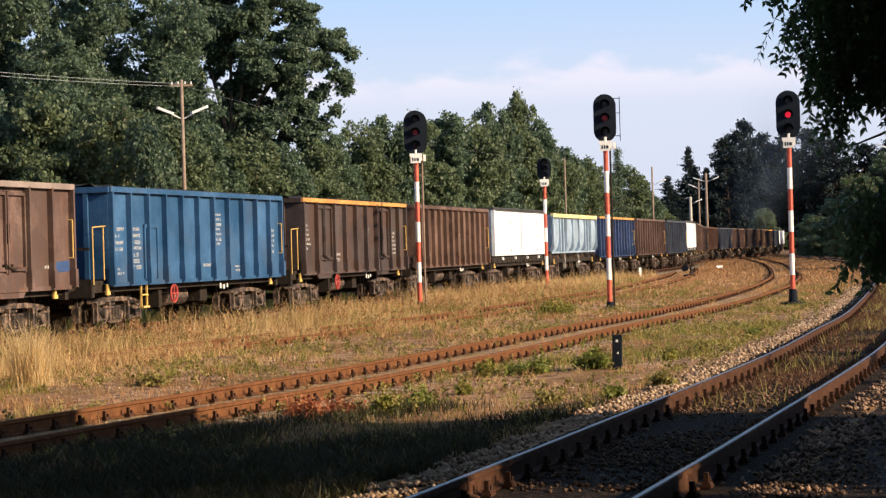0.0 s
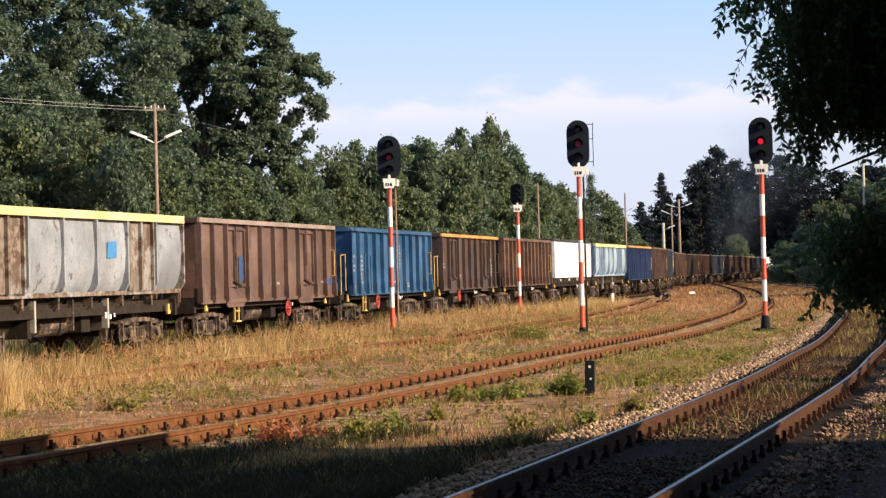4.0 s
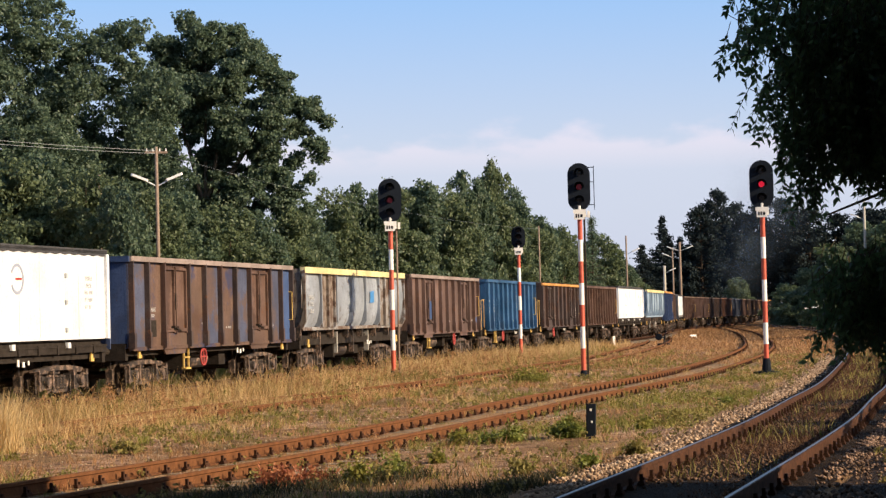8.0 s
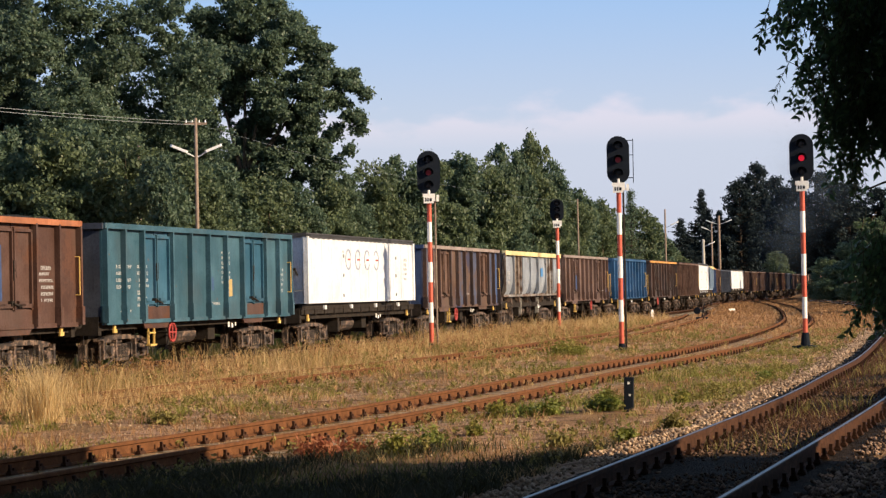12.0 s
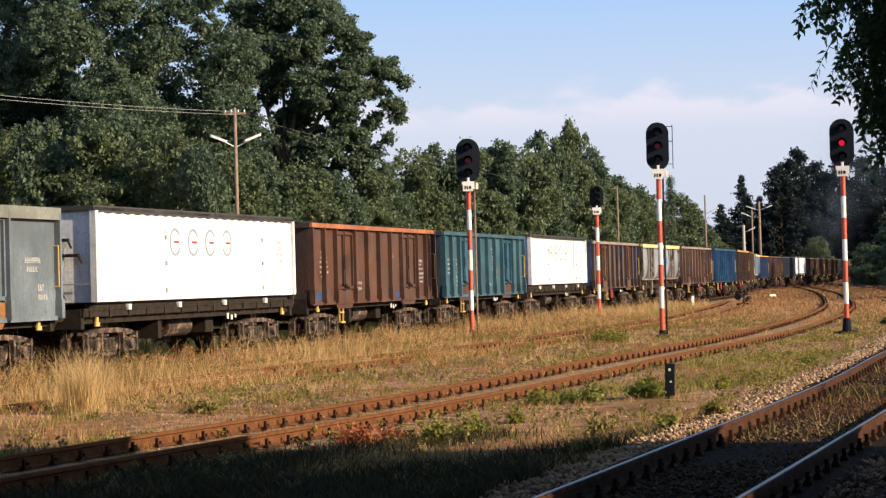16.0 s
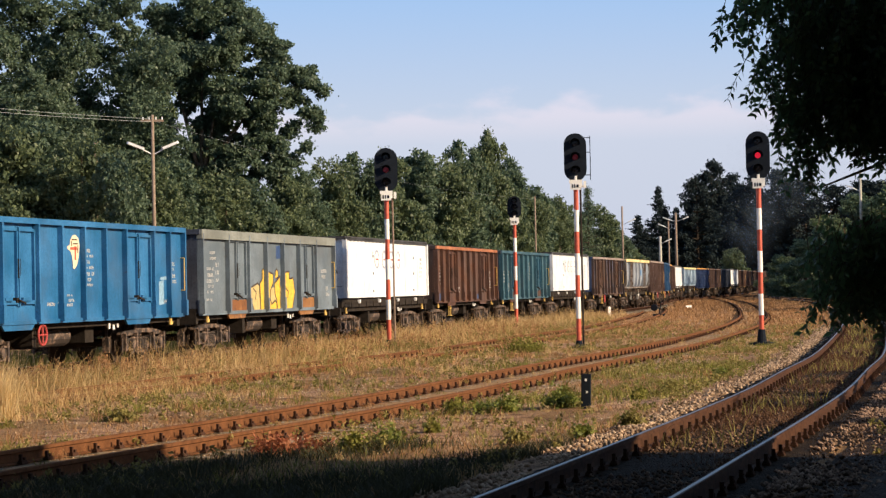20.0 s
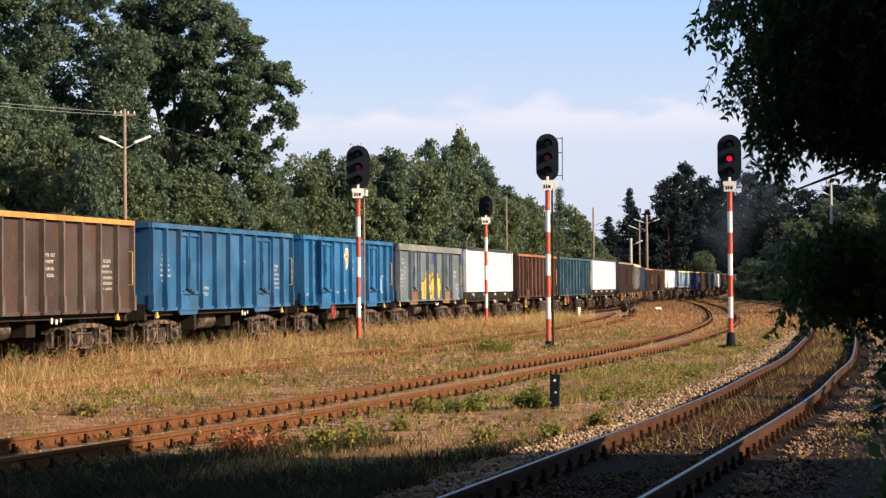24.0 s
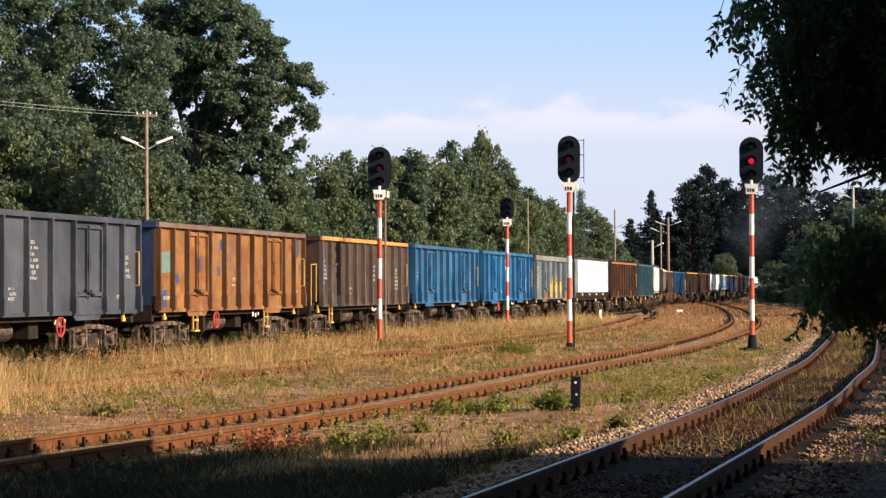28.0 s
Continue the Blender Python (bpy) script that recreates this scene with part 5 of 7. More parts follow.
for x0, x1, z0, z1 in ((-6.2, -5.3, 1.14, 1.42), (2.6, 2.9, 1.5, 2.7), (1.9, 2.5, 1.14, 1.35)):
    patch(w, x0, x1, z0, z1, M_BLUEPATCH, "patch of old blue paint")
w = G(5, "teal open goods wagon with blue doors and brown flaps", P_TEAL, None, P_GREYBLUE, LETTER_A, door_paint=P_TEAL_B, doors=True, ribs=10, ladder=-3.6, brake=-2.2, lip_paint=P_RUST)
patch(w, 0.1, 0.5, 1.75, 2.1, M_BLUEPATCH, "square of blue paint")
patch(w, 1.55, 1.85, 1.6, 2.05, M_OCHRE, "brown rust stain")
wagon(4, "container", "flat wagon with a white box body and ring marks", white=P_WHITE, rings=RINGS, strip=True)
w = G(3, "brown and blue weathered open goods wagon", P_PATCHY, P_CHORD_SUNLIT, P_NAVY, [(-1.13, 1.62, 0.5, 0.10, 1), (0.85, 1.50, 0.5, 0.12, 1), (4.6, 1.52, 0.55, 0.12, 1), (-4.9, 1.9, 0.5, 0.3, 2)], doors=True, ribs=11, ladder=-2.5, brake=-1.1,
      panels=[P_PATCHY_B, P_PATCHY, P_PATCHY, P_PATCHY, P_PATCHY_B, P_PATCHY_B, P_PATCHY, P_PATCHY_B, P_PATCHY, P_PATCHY, P_PATCHY_B, P_OLDBLUE, P_OLDBLUE], rib_paint=P_BROWN_B, door_paint=P_BROWN)
part("vent_plate", Geo().box(-5.1, -4.65, -WIDE - 0.02, -WIDE - 0.002, 1.35, 1.75).box(-5.05, -4.70, -WIDE - 0.03, -WIDE - 0.02, 1.45, 1.50).box(-5.05, -4.70, -WIDE - 0.03, -WIDE - 0.02, 1.60, 1.65), M_UNDER, w, "small dark vent plate")
w = wagon(2, "hopper", "pale grey wagon with bulging sides and yellow top", paint=P_PALE, chord=P_CHORD_YE, rusty=P_PALE_RUST)
marks(w, [(-5.6, 2.1, 0.7, 0.6, 3), (4.6, 1.9, 0.3, 0.15, 1)], wide=1.52)
patch(w, 1.55, 2.12, 2.2, 2.6, M_BRIGHTPATCH, "square of bright blue paint", 1.525)
w = G(1, "brown open goods wagon with double side doors", P_BROWN_C, P_CHORD_SUNLIT, P_BROWN, [(5.2, 1.5, 0.3, 0.1, 1), (0.6, 1.5, 0.4, 0.1, 1)], doors=True, ribs=11, ladder=-3.2, brake=1.7)
patch(w, -3.0, -2.6, 1.6, 2.3, M_BLUEPATCH, "patch of old blue paint")
patch(w, 5.6, 6.3, 1.4, 1.65, M_BLUEPATCH, "patch of old blue paint")
w = G(0, "blue open goods wagon with white lettering and hatch", P_BLUE, None, None, LETTER_A, doors=False, ribs=11, small_door=-3.2, platform=True, ladder=-3.6, brake=-1.6, load=True)
G(-1, "dark brown open goods wagon with an orange top edge", P_BROWN_B, P_CHORD_OR, P_BROWN_B, LETTER_C, doors=True, ribs=11, platform=True, brake=-1.8, load=True)
G(-2, "brown open goods wagon with ribbed sides", P_BROWN, None, None, [(1.2, 2.2, 0.1, 0.1, 1)], doors=False, ribs=13, load=True)
wagon(-3, "container", "flat wagon with a plain white box body", white=P_WHITE, rings=[], strip=True)
wagon(-4, "hopper", "light blue wagon with bulging sides and yellow top", paint=P_LIGHTBLUE, chord=P_CHORD_YE, rusty=P_LIGHTBLUE)
G(-5, "navy blue open goods wagon with an orange top edge", P_NAVY, P_CHORD_OR, None, None, doors=False, ribs=12)
G(-6, "grey-brown open goods wagon far along the train", P_BROWN_C, None, None, None, doors=False, ribs=12)
G(-7, "dull grey-blue open goods wagon far along the train", P_GREYBLUE, None, None, None, doors=False, ribs=11)
wagon(-8, "container", "flat wagon with a plain white box body", white=P_WHITE, rings=[], strip=False)
FAR = [(P_BROWN, P_CHORD_BR), (P_BROWN_C, None), (P_BROWN_B, None), (P_RUST, None), (P_GREYBLUE, None), (P_BROWN_C, P_CHORD_BR), (P_BROWN_B, None), (P_BROWN, None), (P_BROWN_B, P_CHORD_OR), (P_GREYBLUE, None)]
wagon(-19, "container", "flat wagon with a plain white box body", white=P_WHITE, rings=[], strip=False)
for i, (p0, c0) in enumerate(FAR):
    G(-9 - i, "dark open goods wagon near the head of the train", p0, c0, None, None, doors=i % 2 == 0, ribs=11)
G(14, "brown open goods wagon following in the train", P_BROWN_C, None, None, None, doors=True, ribs=11)


def travel(t):
    """Distance along the line of the rear end of wagon 0."""
    return -0.00028041 * t ** 3 + 0.036769 * t ** 2 + 5.42513 * t - 0.51444


def wagon_pose(index, t):
    mid = travel(t) - index * PITCH + PITCH / 2
    p, q = on_line(mid - 4.5), on_line(mid + 4.5)
    d = q - p
    c = (p + q) / 2
    return pose(c.x, c.y, 0.0, 0, 0, math.degrees(math.atan2(d.y, d.x)))

# ---- trees ----
def leaf_cloud(rng, centres, spread, per, size, up=0.3):
    """Small four-sided leaves scattered round clump centres: verts and faces as arrays."""
    k = len(centres) * per
    c = np.repeat(centres, per, axis=0) + rng.normal(0, 1, (k, 3)) * spread * np.array([1, 1, 0.75])
    d = rng.normal(0, 1, (k, 3))
    d /= np.linalg.norm(d, axis=1, keepdims=True)
    e = rng.normal(0, 1, (k, 3))
    e[:, 2] *= up
    e -= d * (d * e).sum(1, keepdims=True)
    e /= np.linalg.norm(e, axis=1, keepdims=True)
    s = size * rng.uniform(0.6, 1.4, (k, 1))
    v = np.stack([c - d * s, c + e * s * 0.55, c + d * s, c - e * s * 0.55], 1).reshape(-1, 3)
    return v, np.arange(4 * k).reshape(-1, 4)


def tufts(rng, centres, radius, per, size, loose=0.85):
    """Leaves round tuft centres, more of them on the outside and on top, turned every way: verts and faces as arrays."""
    k = len(centres) * per
    grow = np.repeat(radius * rng.uniform(0.5, 1.5, len(centres)), per)[:, None]
    d = rng.normal(0, 1, (k, 3)) + np.array([0, 0, 0.3])
    d /= np.linalg.norm(d, axis=1, keepdims=True)
    c = np.repeat(centres, per, axis=0) + d * grow * rng.uniform(0.35, 1.04, (k, 1)) * np.array([1, 1, 0.7])
    nrm = d + rng.normal(0, loose, (k, 3))
    nrm /= np.linalg.norm(nrm, axis=1, keepdims=True)
    a0 = np.cross(nrm, rng.normal(0, 1, (k, 3)))
    a0 /= np.linalg.norm(a0, axis=1, keepdims=True)
    b0 = np.cross(nrm, a0)
    s = size * rng.uniform(0.55, 1.5, (k, 1))
    v = np.stack([c - a0 * s, c + b0 * s * 0.62 - a0 * s * 0.1, c + a0 * s, c - b0 * s * 0.62 - a0 * s * 0.1], 1).reshape(-1, 3)
    return v, np.arange(4 * k).reshape(-1, 4)


def fast_mesh(name, v, f, mat, smooth=False):
    me = bpy.data.meshes.new(name)
    k = f.shape[1]
    me.vertices.add(len(v))
    me.loops.add(f.size)
    me.polygons.add(len(f))
    me.vertices.foreach_set("co", np.asarray(v, np.float32).ravel())
    me.loops.foreach_set("vertex_index", f.ravel().astype(np.int32))
    me.polygons.foreach_set("loop_start", np.arange(0, f.size, k, dtype=np.int32))
    me.polygons.foreach_set("loop_total", np.full(len(f), k, dtype=np.int32))
    if smooth:
        me.polygons.foreach_set("use_smooth", np.ones(len(f), bool))
    me.materials.append(mat)
    me.update()
    return me


def in_lobes(rng, lobes, count, shell=0.55):
    """Points in and near the skin of a set of ellipsoids (x, y, z, rx, ry, rz), more in the larger ones."""
    lobes = np.array(lobes, float)
    w = lobes[:, 3] * lobes[:, 4] + lobes[:, 3] * lobes[:, 5]
    pick = rng.choice(len(lobes), count, p=w / w.sum())
    d = rng.normal(0, 1, (count, 3))
    d /= np.linalg.norm(d, axis=1, keepdims=True)
    r = 1 - shell * rng.random((count, 1)) ** 1.7
    return lobes[pick, :3] + d * r * lobes[pick, 3:]


def limbs(g, trunk_top, lobes, r):
    for q in lobes:
        tip = Vector(q[:3])
        mid = Vector(trunk_top).lerp(tip, 0.5) + Vector((0, 0, -0.04 * (tip - Vector(trunk_top)).length))
        g.tube(trunk_top, mid, r * 0.34, r * 0.20, 6, False)
        g.tube(mid, tip, r * 0.20, r * 0.05, 5, False)


def tree_mold(name, label, lobes, clumps, per, spread, size, mat, trunk_h, trunk_r, seed, arms=None):
    """One tree, built at its own foot: tapered trunk and limbs, and a crown of many small leaves."""
    rng = np.random.default_rng(seed)
    t = thing("tree", label, "tree", name)
    g = Geo()
    g.tube((0, 0, -0.3), (0.02, 0, trunk_h * 0.5), trunk_r * 1.25, trunk_r, 9, False).tube((0.02, 0, trunk_h * 0.5), (0, 0.03, trunk_h), trunk_r, trunk_r * 0.7, 9, False)
    limbs(g, (0, 0.03, trunk_h * 0.96), arms or lobes[::5], trunk_r)
    part("trunk", g, M_BARK, t)
    v, f = tufts(rng, in_lobes(rng, lobes, clumps), spread, per, size)
    v2, f2 = leaf_cloud(rng, in_lobes(rng, [(*q[:3], *(0.85 * r for r in q[3:])) for q in lobes], clumps, 0.95), spread * 0.45, per // 6, size * 1.3)
    f = np.vstack([f, f2 + len(v)])
    v = np.vstack([v, v2])
    crown = new("crown", fast_mesh("crown", v, f, mat))
    crown.parent = t
    return t


# oak greens lifted and blued in colour to stand for distant haze
M_OAK = leaf_mat("oak_leaves", (0.072, 0.112, 0.078), (0.160, 0.222, 0.135), 0.5, 0.48, 0.4)
M_ALDER = leaf_mat("alder_leaves", (0.078, 0.112, 0.064), (0.195, 0.240, 0.115), 0.5, 0.48, 0.4)
M_BIRCH = leaf_mat("birch_leaves", (0.070, 0.112, 0.076), (0.165, 0.222, 0.128), 0.5, 0.48, 0.4)
# needles and conifer bark are coloured near-black to stand for shade and haze
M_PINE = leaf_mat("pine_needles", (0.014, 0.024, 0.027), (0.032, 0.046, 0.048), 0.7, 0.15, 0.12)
M_DARKBARK = plain("shade_dark_bark", (0.050, 0.038, 0.030), 0.95, 0.0, 0.35, 7, 0.8)
M_NEARLEAF = leaf_mat("maple_leaves", (0.085, 0.150, 0.070), (0.195, 0.285, 0.110), 0.35, 0.5, 0.6)
M_BUSH = leaf_mat("bush_leaves", (0.13, 0.155, 0.03), (0.26, 0.27, 0.06), 0.5, 0.35)


def round_lobes(seed, count, height, base, radius, point=0.0, leaders=4):
    """Random lobes that fill a crown: wide in the middle, narrowed upward by point, with a few thin leaders on top."""
    rng = random.Random(seed)
    out = []
    for i in range(count):
        u = (i + 0.5) / count
        z = base + (height - base) * u
        wide = radius * (math.sin(math.pi * (0.18 + 0.74 * u)) ** 0.6) * (1 - point * u)
        a0 = rng.uniform(0, 6.283) + i * 2.4
        rr = wide * rng.uniform(0.25, 0.8)
        s = radius * rng.uniform(0.24, 0.50) * (1 - 0.35 * u) * (1 - 0.4 * point * u)
        out.append((rr * math.cos(a0), rr * math.sin(a0), z - s * 0.4, s, s, s * 0.8))
    for i in range(leaders):
        a0, rr = rng.uniform(0, 6.283), radius * rng.uniform(0.05, 0.45) * (1 - 0.6 * point)
        s = radius * rng.uniform(0.07, 0.11)
        out.append((rr * math.cos(a0), rr * math.sin(a0), height - rng.uniform(0.0, 0.16) * (height - base), s, s, s * rng.uniform(1.4, 2.6)))
    return out


def conifer_mold(name, label, height, base, radius, mat, seed, droop=0.25, step=0.62, gaps=0.12, crown=0.0, size=0.17):
    """A conifer at its own foot: straight trunk, whorls of branches of uneven length, needle sprays along them.
    crown > 0 gives a pine's broad rounded head instead of a cone."""
    rng = np.random.default_rng(seed)
    t = thing("tree", label, "tree", name)
    g = Geo().tube((0, 0, -0.3), (0, 0, height * 0.55), height * 0.016, height * 0.010, 8, False).tube((0, 0, height * 0.55), (0, 0, height), height * 0.010, 0.02, 6, False)
    sprays = []
    z = base
    while z < height - 0.2:
        u = (z - base) / (height - base)
        reach = radius * ((1 - u) ** 0.85 * (1 - crown) + crown * math.sin(math.pi * (0.12 + 0.80 * u)) ** 0.7) + 0.12
        for a0 in rng.uniform(0, 6.283, 6):
            if rng.random() < gaps:
                continue
            far = reach * rng.uniform(0.55, 1.18)
            tip = Vector((far * math.cos(a0), far * math.sin(a0), z + far * (0.30 * u + 0.10 * crown - droop * (1 - u)) + rng.uniform(-0.15, 0.2)))
            g.tube((0, 0, z), tip, 0.035 + 0.012 * far, 0.012, 4, False)
            n0 = max(2, int(far / 0.34))
            for j in range(n0):
                w = (0.25 if crown == 0 else 0.45) + (0.78 if crown == 0 else 0.6) * j / n0
                sprays.append(Vector((0, 0, z)).lerp(tip, w))
        z += step * rng.uniform(0.75, 1.25) * (1 - 0.35 * u)
    sprays += [Vector((0, 0, height - 0.12 * k)) for k in range(6)]
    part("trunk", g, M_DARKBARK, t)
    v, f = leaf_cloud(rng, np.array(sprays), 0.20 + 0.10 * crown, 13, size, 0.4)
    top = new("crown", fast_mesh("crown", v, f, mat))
    top.parent = t
    return t


def park(x, y):
    return float(ground_z(x, y))


ALDER = "leafy green tree in the belt behind the railway"
MOLDS = {
    "alder": [tree_mold("belt trees", ALDER, round_lobes(sd, 30, 9.4, 0.6, 3.9, pt), 900, 36, 0.40, 0.105, m0, 3.6, 0.17, sd) for sd, m0, pt in ((11, M_ALDER, 0.25), (12, M_BIRCH, 0.5), (13, M_ALDER, 0.1), (14, M_BIRCH, 0.35))],
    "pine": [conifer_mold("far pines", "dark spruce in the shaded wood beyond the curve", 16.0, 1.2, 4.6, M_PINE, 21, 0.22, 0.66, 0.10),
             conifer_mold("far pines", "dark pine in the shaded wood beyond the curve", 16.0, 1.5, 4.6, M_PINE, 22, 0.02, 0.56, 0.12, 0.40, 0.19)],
    "larch": [conifer_mold("belt larches", "thin green larch in the belt behind the railway", 10.0, 0.8, 2.6, M_BIRCH, 23, 0.12, 0.42, 0.15, 0.0, 0.085)],
}
USED = set()


def plant(kind, x, y, height, half, turn, sink=0.0):
    """A tree of a kind, scaled to its height and half width."""
    molds = MOLDS[kind]
    pick = int(turn) % len(molds)
    mold = molds[pick]
    full, wide = {"alder": (9.9, 4.3), "pine": (16.1, 4.9), "larch": (10.1, 2.8), "canopy": (11.3, 4.8)}[kind]
    m = Matrix.Translation((x, y, park(x, y) - sink)) @ Matrix.Rotation(turn * 1.7, 4, 'Z') @ Matrix.Diagonal((half / wide, half / wide, height / full, 1))
    if (kind, pick) not in USED:
        USED.add((kind, pick))
        mold.matrix_basis = m
        return mold
    c = copy_thing(mold, Matrix())
    c.matrix_basis = m
    return c


UNDER = [(-30.0, 104, 10.0, 2.4), (-26.5, 101, 10.4, 2.3), (-23.4, 104, 9.6, 2.2), (-20.9, 100, 10.0, 2.1), (-18.1, 99, 9.7, 2.2), (-17.1, 104, 10.5, 2.2), (-14.7, 99, 9.2, 1.9), (-12.8, 96, 8.3, 1.5), (-12.4, 104, 8.3, 1.9), (-11.0, 107, 8.6, 2.0), (-9.4, 110, 8.0, 2.0), (-7.8, 113, 7.9, 1.8), (-6.2, 118, 8.1, 1.7)]
HEDGE = [(-5.6, 124, 9.0, 1.6), (-4.3, 130, 9.8, 1.8), (-2.5, 135, 10.6, 1.9), (-0.8, 138, 10.9, 2.0), (1.0, 144, 11.3, 2.2), (2.9, 149, 11.0, 2.1), (4.9, 158, 12.8, 2.1), (6.7, 161, 13.7, 1.9), (8.2, 166, 11.1, 2.0), (9.8, 172, 9.6, 2.0), (11.5, 178, 10.3, 1.9), (13.7, 186, 9.6, 2.0), (16.9, 195, 10.8, 2.1), (19.6, 203, 8.6, 2.1), (21.9, 212, 6.7, 1.9)]
PINES = [(43.3, 395, 14.2, 4.6), (47.7, 399, 19.6, 4.1), (52.6, 412, 16.1, 4.3), (54.8, 399, 21.1, 5.0), (58.4, 404, 24.4, 5.2), (63.8, 412, 22.2, 5.4), (66.2, 404, 21.4, 5.9), (71.1, 404, 22.6, 5.9), (75.0, 399, 20.4, 6.2), (81.3, 404, 19.4, 6.3), (86.6, 399, 18.6, 6.2), (94.1, 404, 18.2, 6.3)]
RIGHT = [(54.0, 352, 6.8, 3.0), (53.0, 302, 5.2, 2.4), (47.5, 268, 4.7, 3.6), (45.0, 240, 6.3, 3.8), (43.5, 219, 8.2, 4.0), (42.4, 197, 9.6, 4.1), (42.0, 183, 9.6, 3.8), (41.2, 169, 8.9, 3.5), (40.4, 155, 8.3, 3.7), (46.0, 226, 3.4, 3.6), (33.6, 138, 4.8, 2.4), (37.5, 140, 8.0, 3.4)]
i = 0
for x, y, h, r in UNDER + HEDGE:
    plant("larch" if x in (16.9, 19.6) else "alder", x, y, h + 0.1, r * (1.1 if x in (16.9, 19.6) else 1.85), i)
    plant("alder", x + 1.2, y + 7, h * 0.90, r * 2.0, i + 1)
    i += 1
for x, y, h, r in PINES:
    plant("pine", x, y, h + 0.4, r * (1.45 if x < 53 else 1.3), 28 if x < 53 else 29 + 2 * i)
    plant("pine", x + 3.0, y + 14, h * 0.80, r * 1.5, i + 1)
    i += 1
# pines added right of the bend to throw shade on the train's far end
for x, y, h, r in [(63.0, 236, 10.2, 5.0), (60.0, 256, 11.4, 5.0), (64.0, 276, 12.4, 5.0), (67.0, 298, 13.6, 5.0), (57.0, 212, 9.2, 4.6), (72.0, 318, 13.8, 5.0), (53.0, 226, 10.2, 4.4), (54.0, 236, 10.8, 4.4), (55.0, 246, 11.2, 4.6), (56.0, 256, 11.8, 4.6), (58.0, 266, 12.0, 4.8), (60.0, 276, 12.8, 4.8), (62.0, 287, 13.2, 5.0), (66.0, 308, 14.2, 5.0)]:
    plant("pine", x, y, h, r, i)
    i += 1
for x, y, h, r in RIGHT:
    plant("alder", x, y, h + 0.4, r * 1.35, i)
    i += 1


def build_oak(x, y):
    boughs = [(0.2, 0.0, 17.6, 2.4), (-0.9, 0.6, 15.4, 2.1), (1.4, -0.6, 15.0, 2.2), (3.0, 0.0, 16.5, 1.4), (3.9, 0.2, 14.9, 1.2), (5.3, 0.0, 14.1, 1.05), (6.1, 0.2, 13.6, 0.8), (4.1, -0.4, 13.0, 1.6), (6.1, 0.0, 12.0, 0.85),
              (6.45, 0.2, 11.1, 0.55), (5.7, 0.0, 9.9, 0.5), (5.0, 0.3, 10.9, 0.6), (3.4, -0.2, 10.5, 1.35), (1.6, -0.8, 12.2, 1.75), (0.3, 0.8, 10.6, 1.4), (1.8, -0.5, 9.3, 1.35), (3.3, 0.2, 8.7, 1.0), (-1.2, 0.4, 9.3, 1.2),
              (-0.4, 0.9, 13.4, 1.4), (-1.9, 0.3, 16.7, 1.5), (-2.2, 0.8, 14.2, 1.4), (2.0, 1.2, 16.6, 1.5), (0.6, 0.4, 7.9, 1.3), (2.2, 0.6, 7.6, 1.0), (-2.4, 0.6, 11.6, 1.2), (2.6, 0.3, 9.9, 1.2), (4.3, 0.0, 9.6, 0.9), (0.9, 0.6, 11.7, 1.3), (2.9, 0.9, 11.9, 1.3), (5.2, 0.4, 12.7, 0.8), (-0.4, 0.5, 8.4, 1.2), (6.75, 0.0, 13.0, 0.5), (4.6, 0.2, 15.6, 0.6), (4.9, 0.2, 9.2, 0.6), (4.6, 0.0, 8.3, 0.7), (3.9, 0.3, 7.7, 0.8), (-0.9, 0.6, 12.4, 0.75)]
    rnd = random.Random(7)
    big = []
    for bx, by, bz, r in boughs:
        big.append((bx, by, bz, r * 0.62, r * 0.7, r * 0.55))
        for k in range(5):
            a0, e0 = rnd.uniform(0, 6.283), rnd.uniform(-0.8, 1.2)
            s = r * rnd.uniform(0.26, 0.46)
            big.append((bx + 0.74 * r * math.cos(a0) * math.cos(e0), by + 0.74 * r * math.sin(a0) * math.cos(e0), bz + 0.74 * r * math.sin(e0), s, s, s * 0.75))
    t = tree_mold("", "tall spreading oak behind the train", big, 2900, 52, 0.34, 0.090, M_OAK, 8.5, 0.42, 31, [q for q in boughs if q[2] > 9 and q[0] < 5][::2])
    t.matrix_basis = pose(x, y, park(x, y), 0, 0, 0)
    t = tree_mold("", "tall dense oak at the wood's edge", round_lobes(33, 60, 19.2, 2.5, 5.4), 2400, 50, 0.40, 0.092, M_OAK, 8.0, 0.40, 33, round_lobes(33, 60, 19.2, 2.5, 5.4)[20:24])
    t.matrix_basis = pose(-15.5, y - 6, park(-15.5, y - 6), 0, 0, 40) @ Matrix.Scale(0.94, 4)
    t = tree_mold("", "tall leafy oak standing above the wood's edge", round_lobes(34, 64, 22.5, 2.5, 5.6), 2600, 50, 0.40, 0.092, M_OAK, 8.0, 0.40, 34, round_lobes(34, 64, 22.5, 2.5, 5.6)[20:24])
    t.matrix_basis = pose(-20.4, y - 8, park(-20.4, y - 8), 0, 0, 75) @ Matrix.Scale(0.93, 4)
    for k, (x, y1, s) in enumerate([(-25.5, 116.0, 0.97), (-30.5, 119.0, 1.02), (-36.0, 118.0, 0.98)]):
        copy_thing(t, Matrix()).matrix_basis = pose(x, y1, park(x, y1), 0, 0, 75 + 97 * (k + 1)) @ Matrix.Scale(s, 4)


build_oak(-11.1, 120.0)
for k, (x, y, h, r) in enumerate([(-16.0, 132.0, 17.5, 5.0), (-21.0, 133.0, 18.5, 5.5), (-26.5, 128.0, 19.0, 5.0), (-12.0, 131.0, 13.0, 4.0)]):
    plant("alder", x, y, h, r, k)


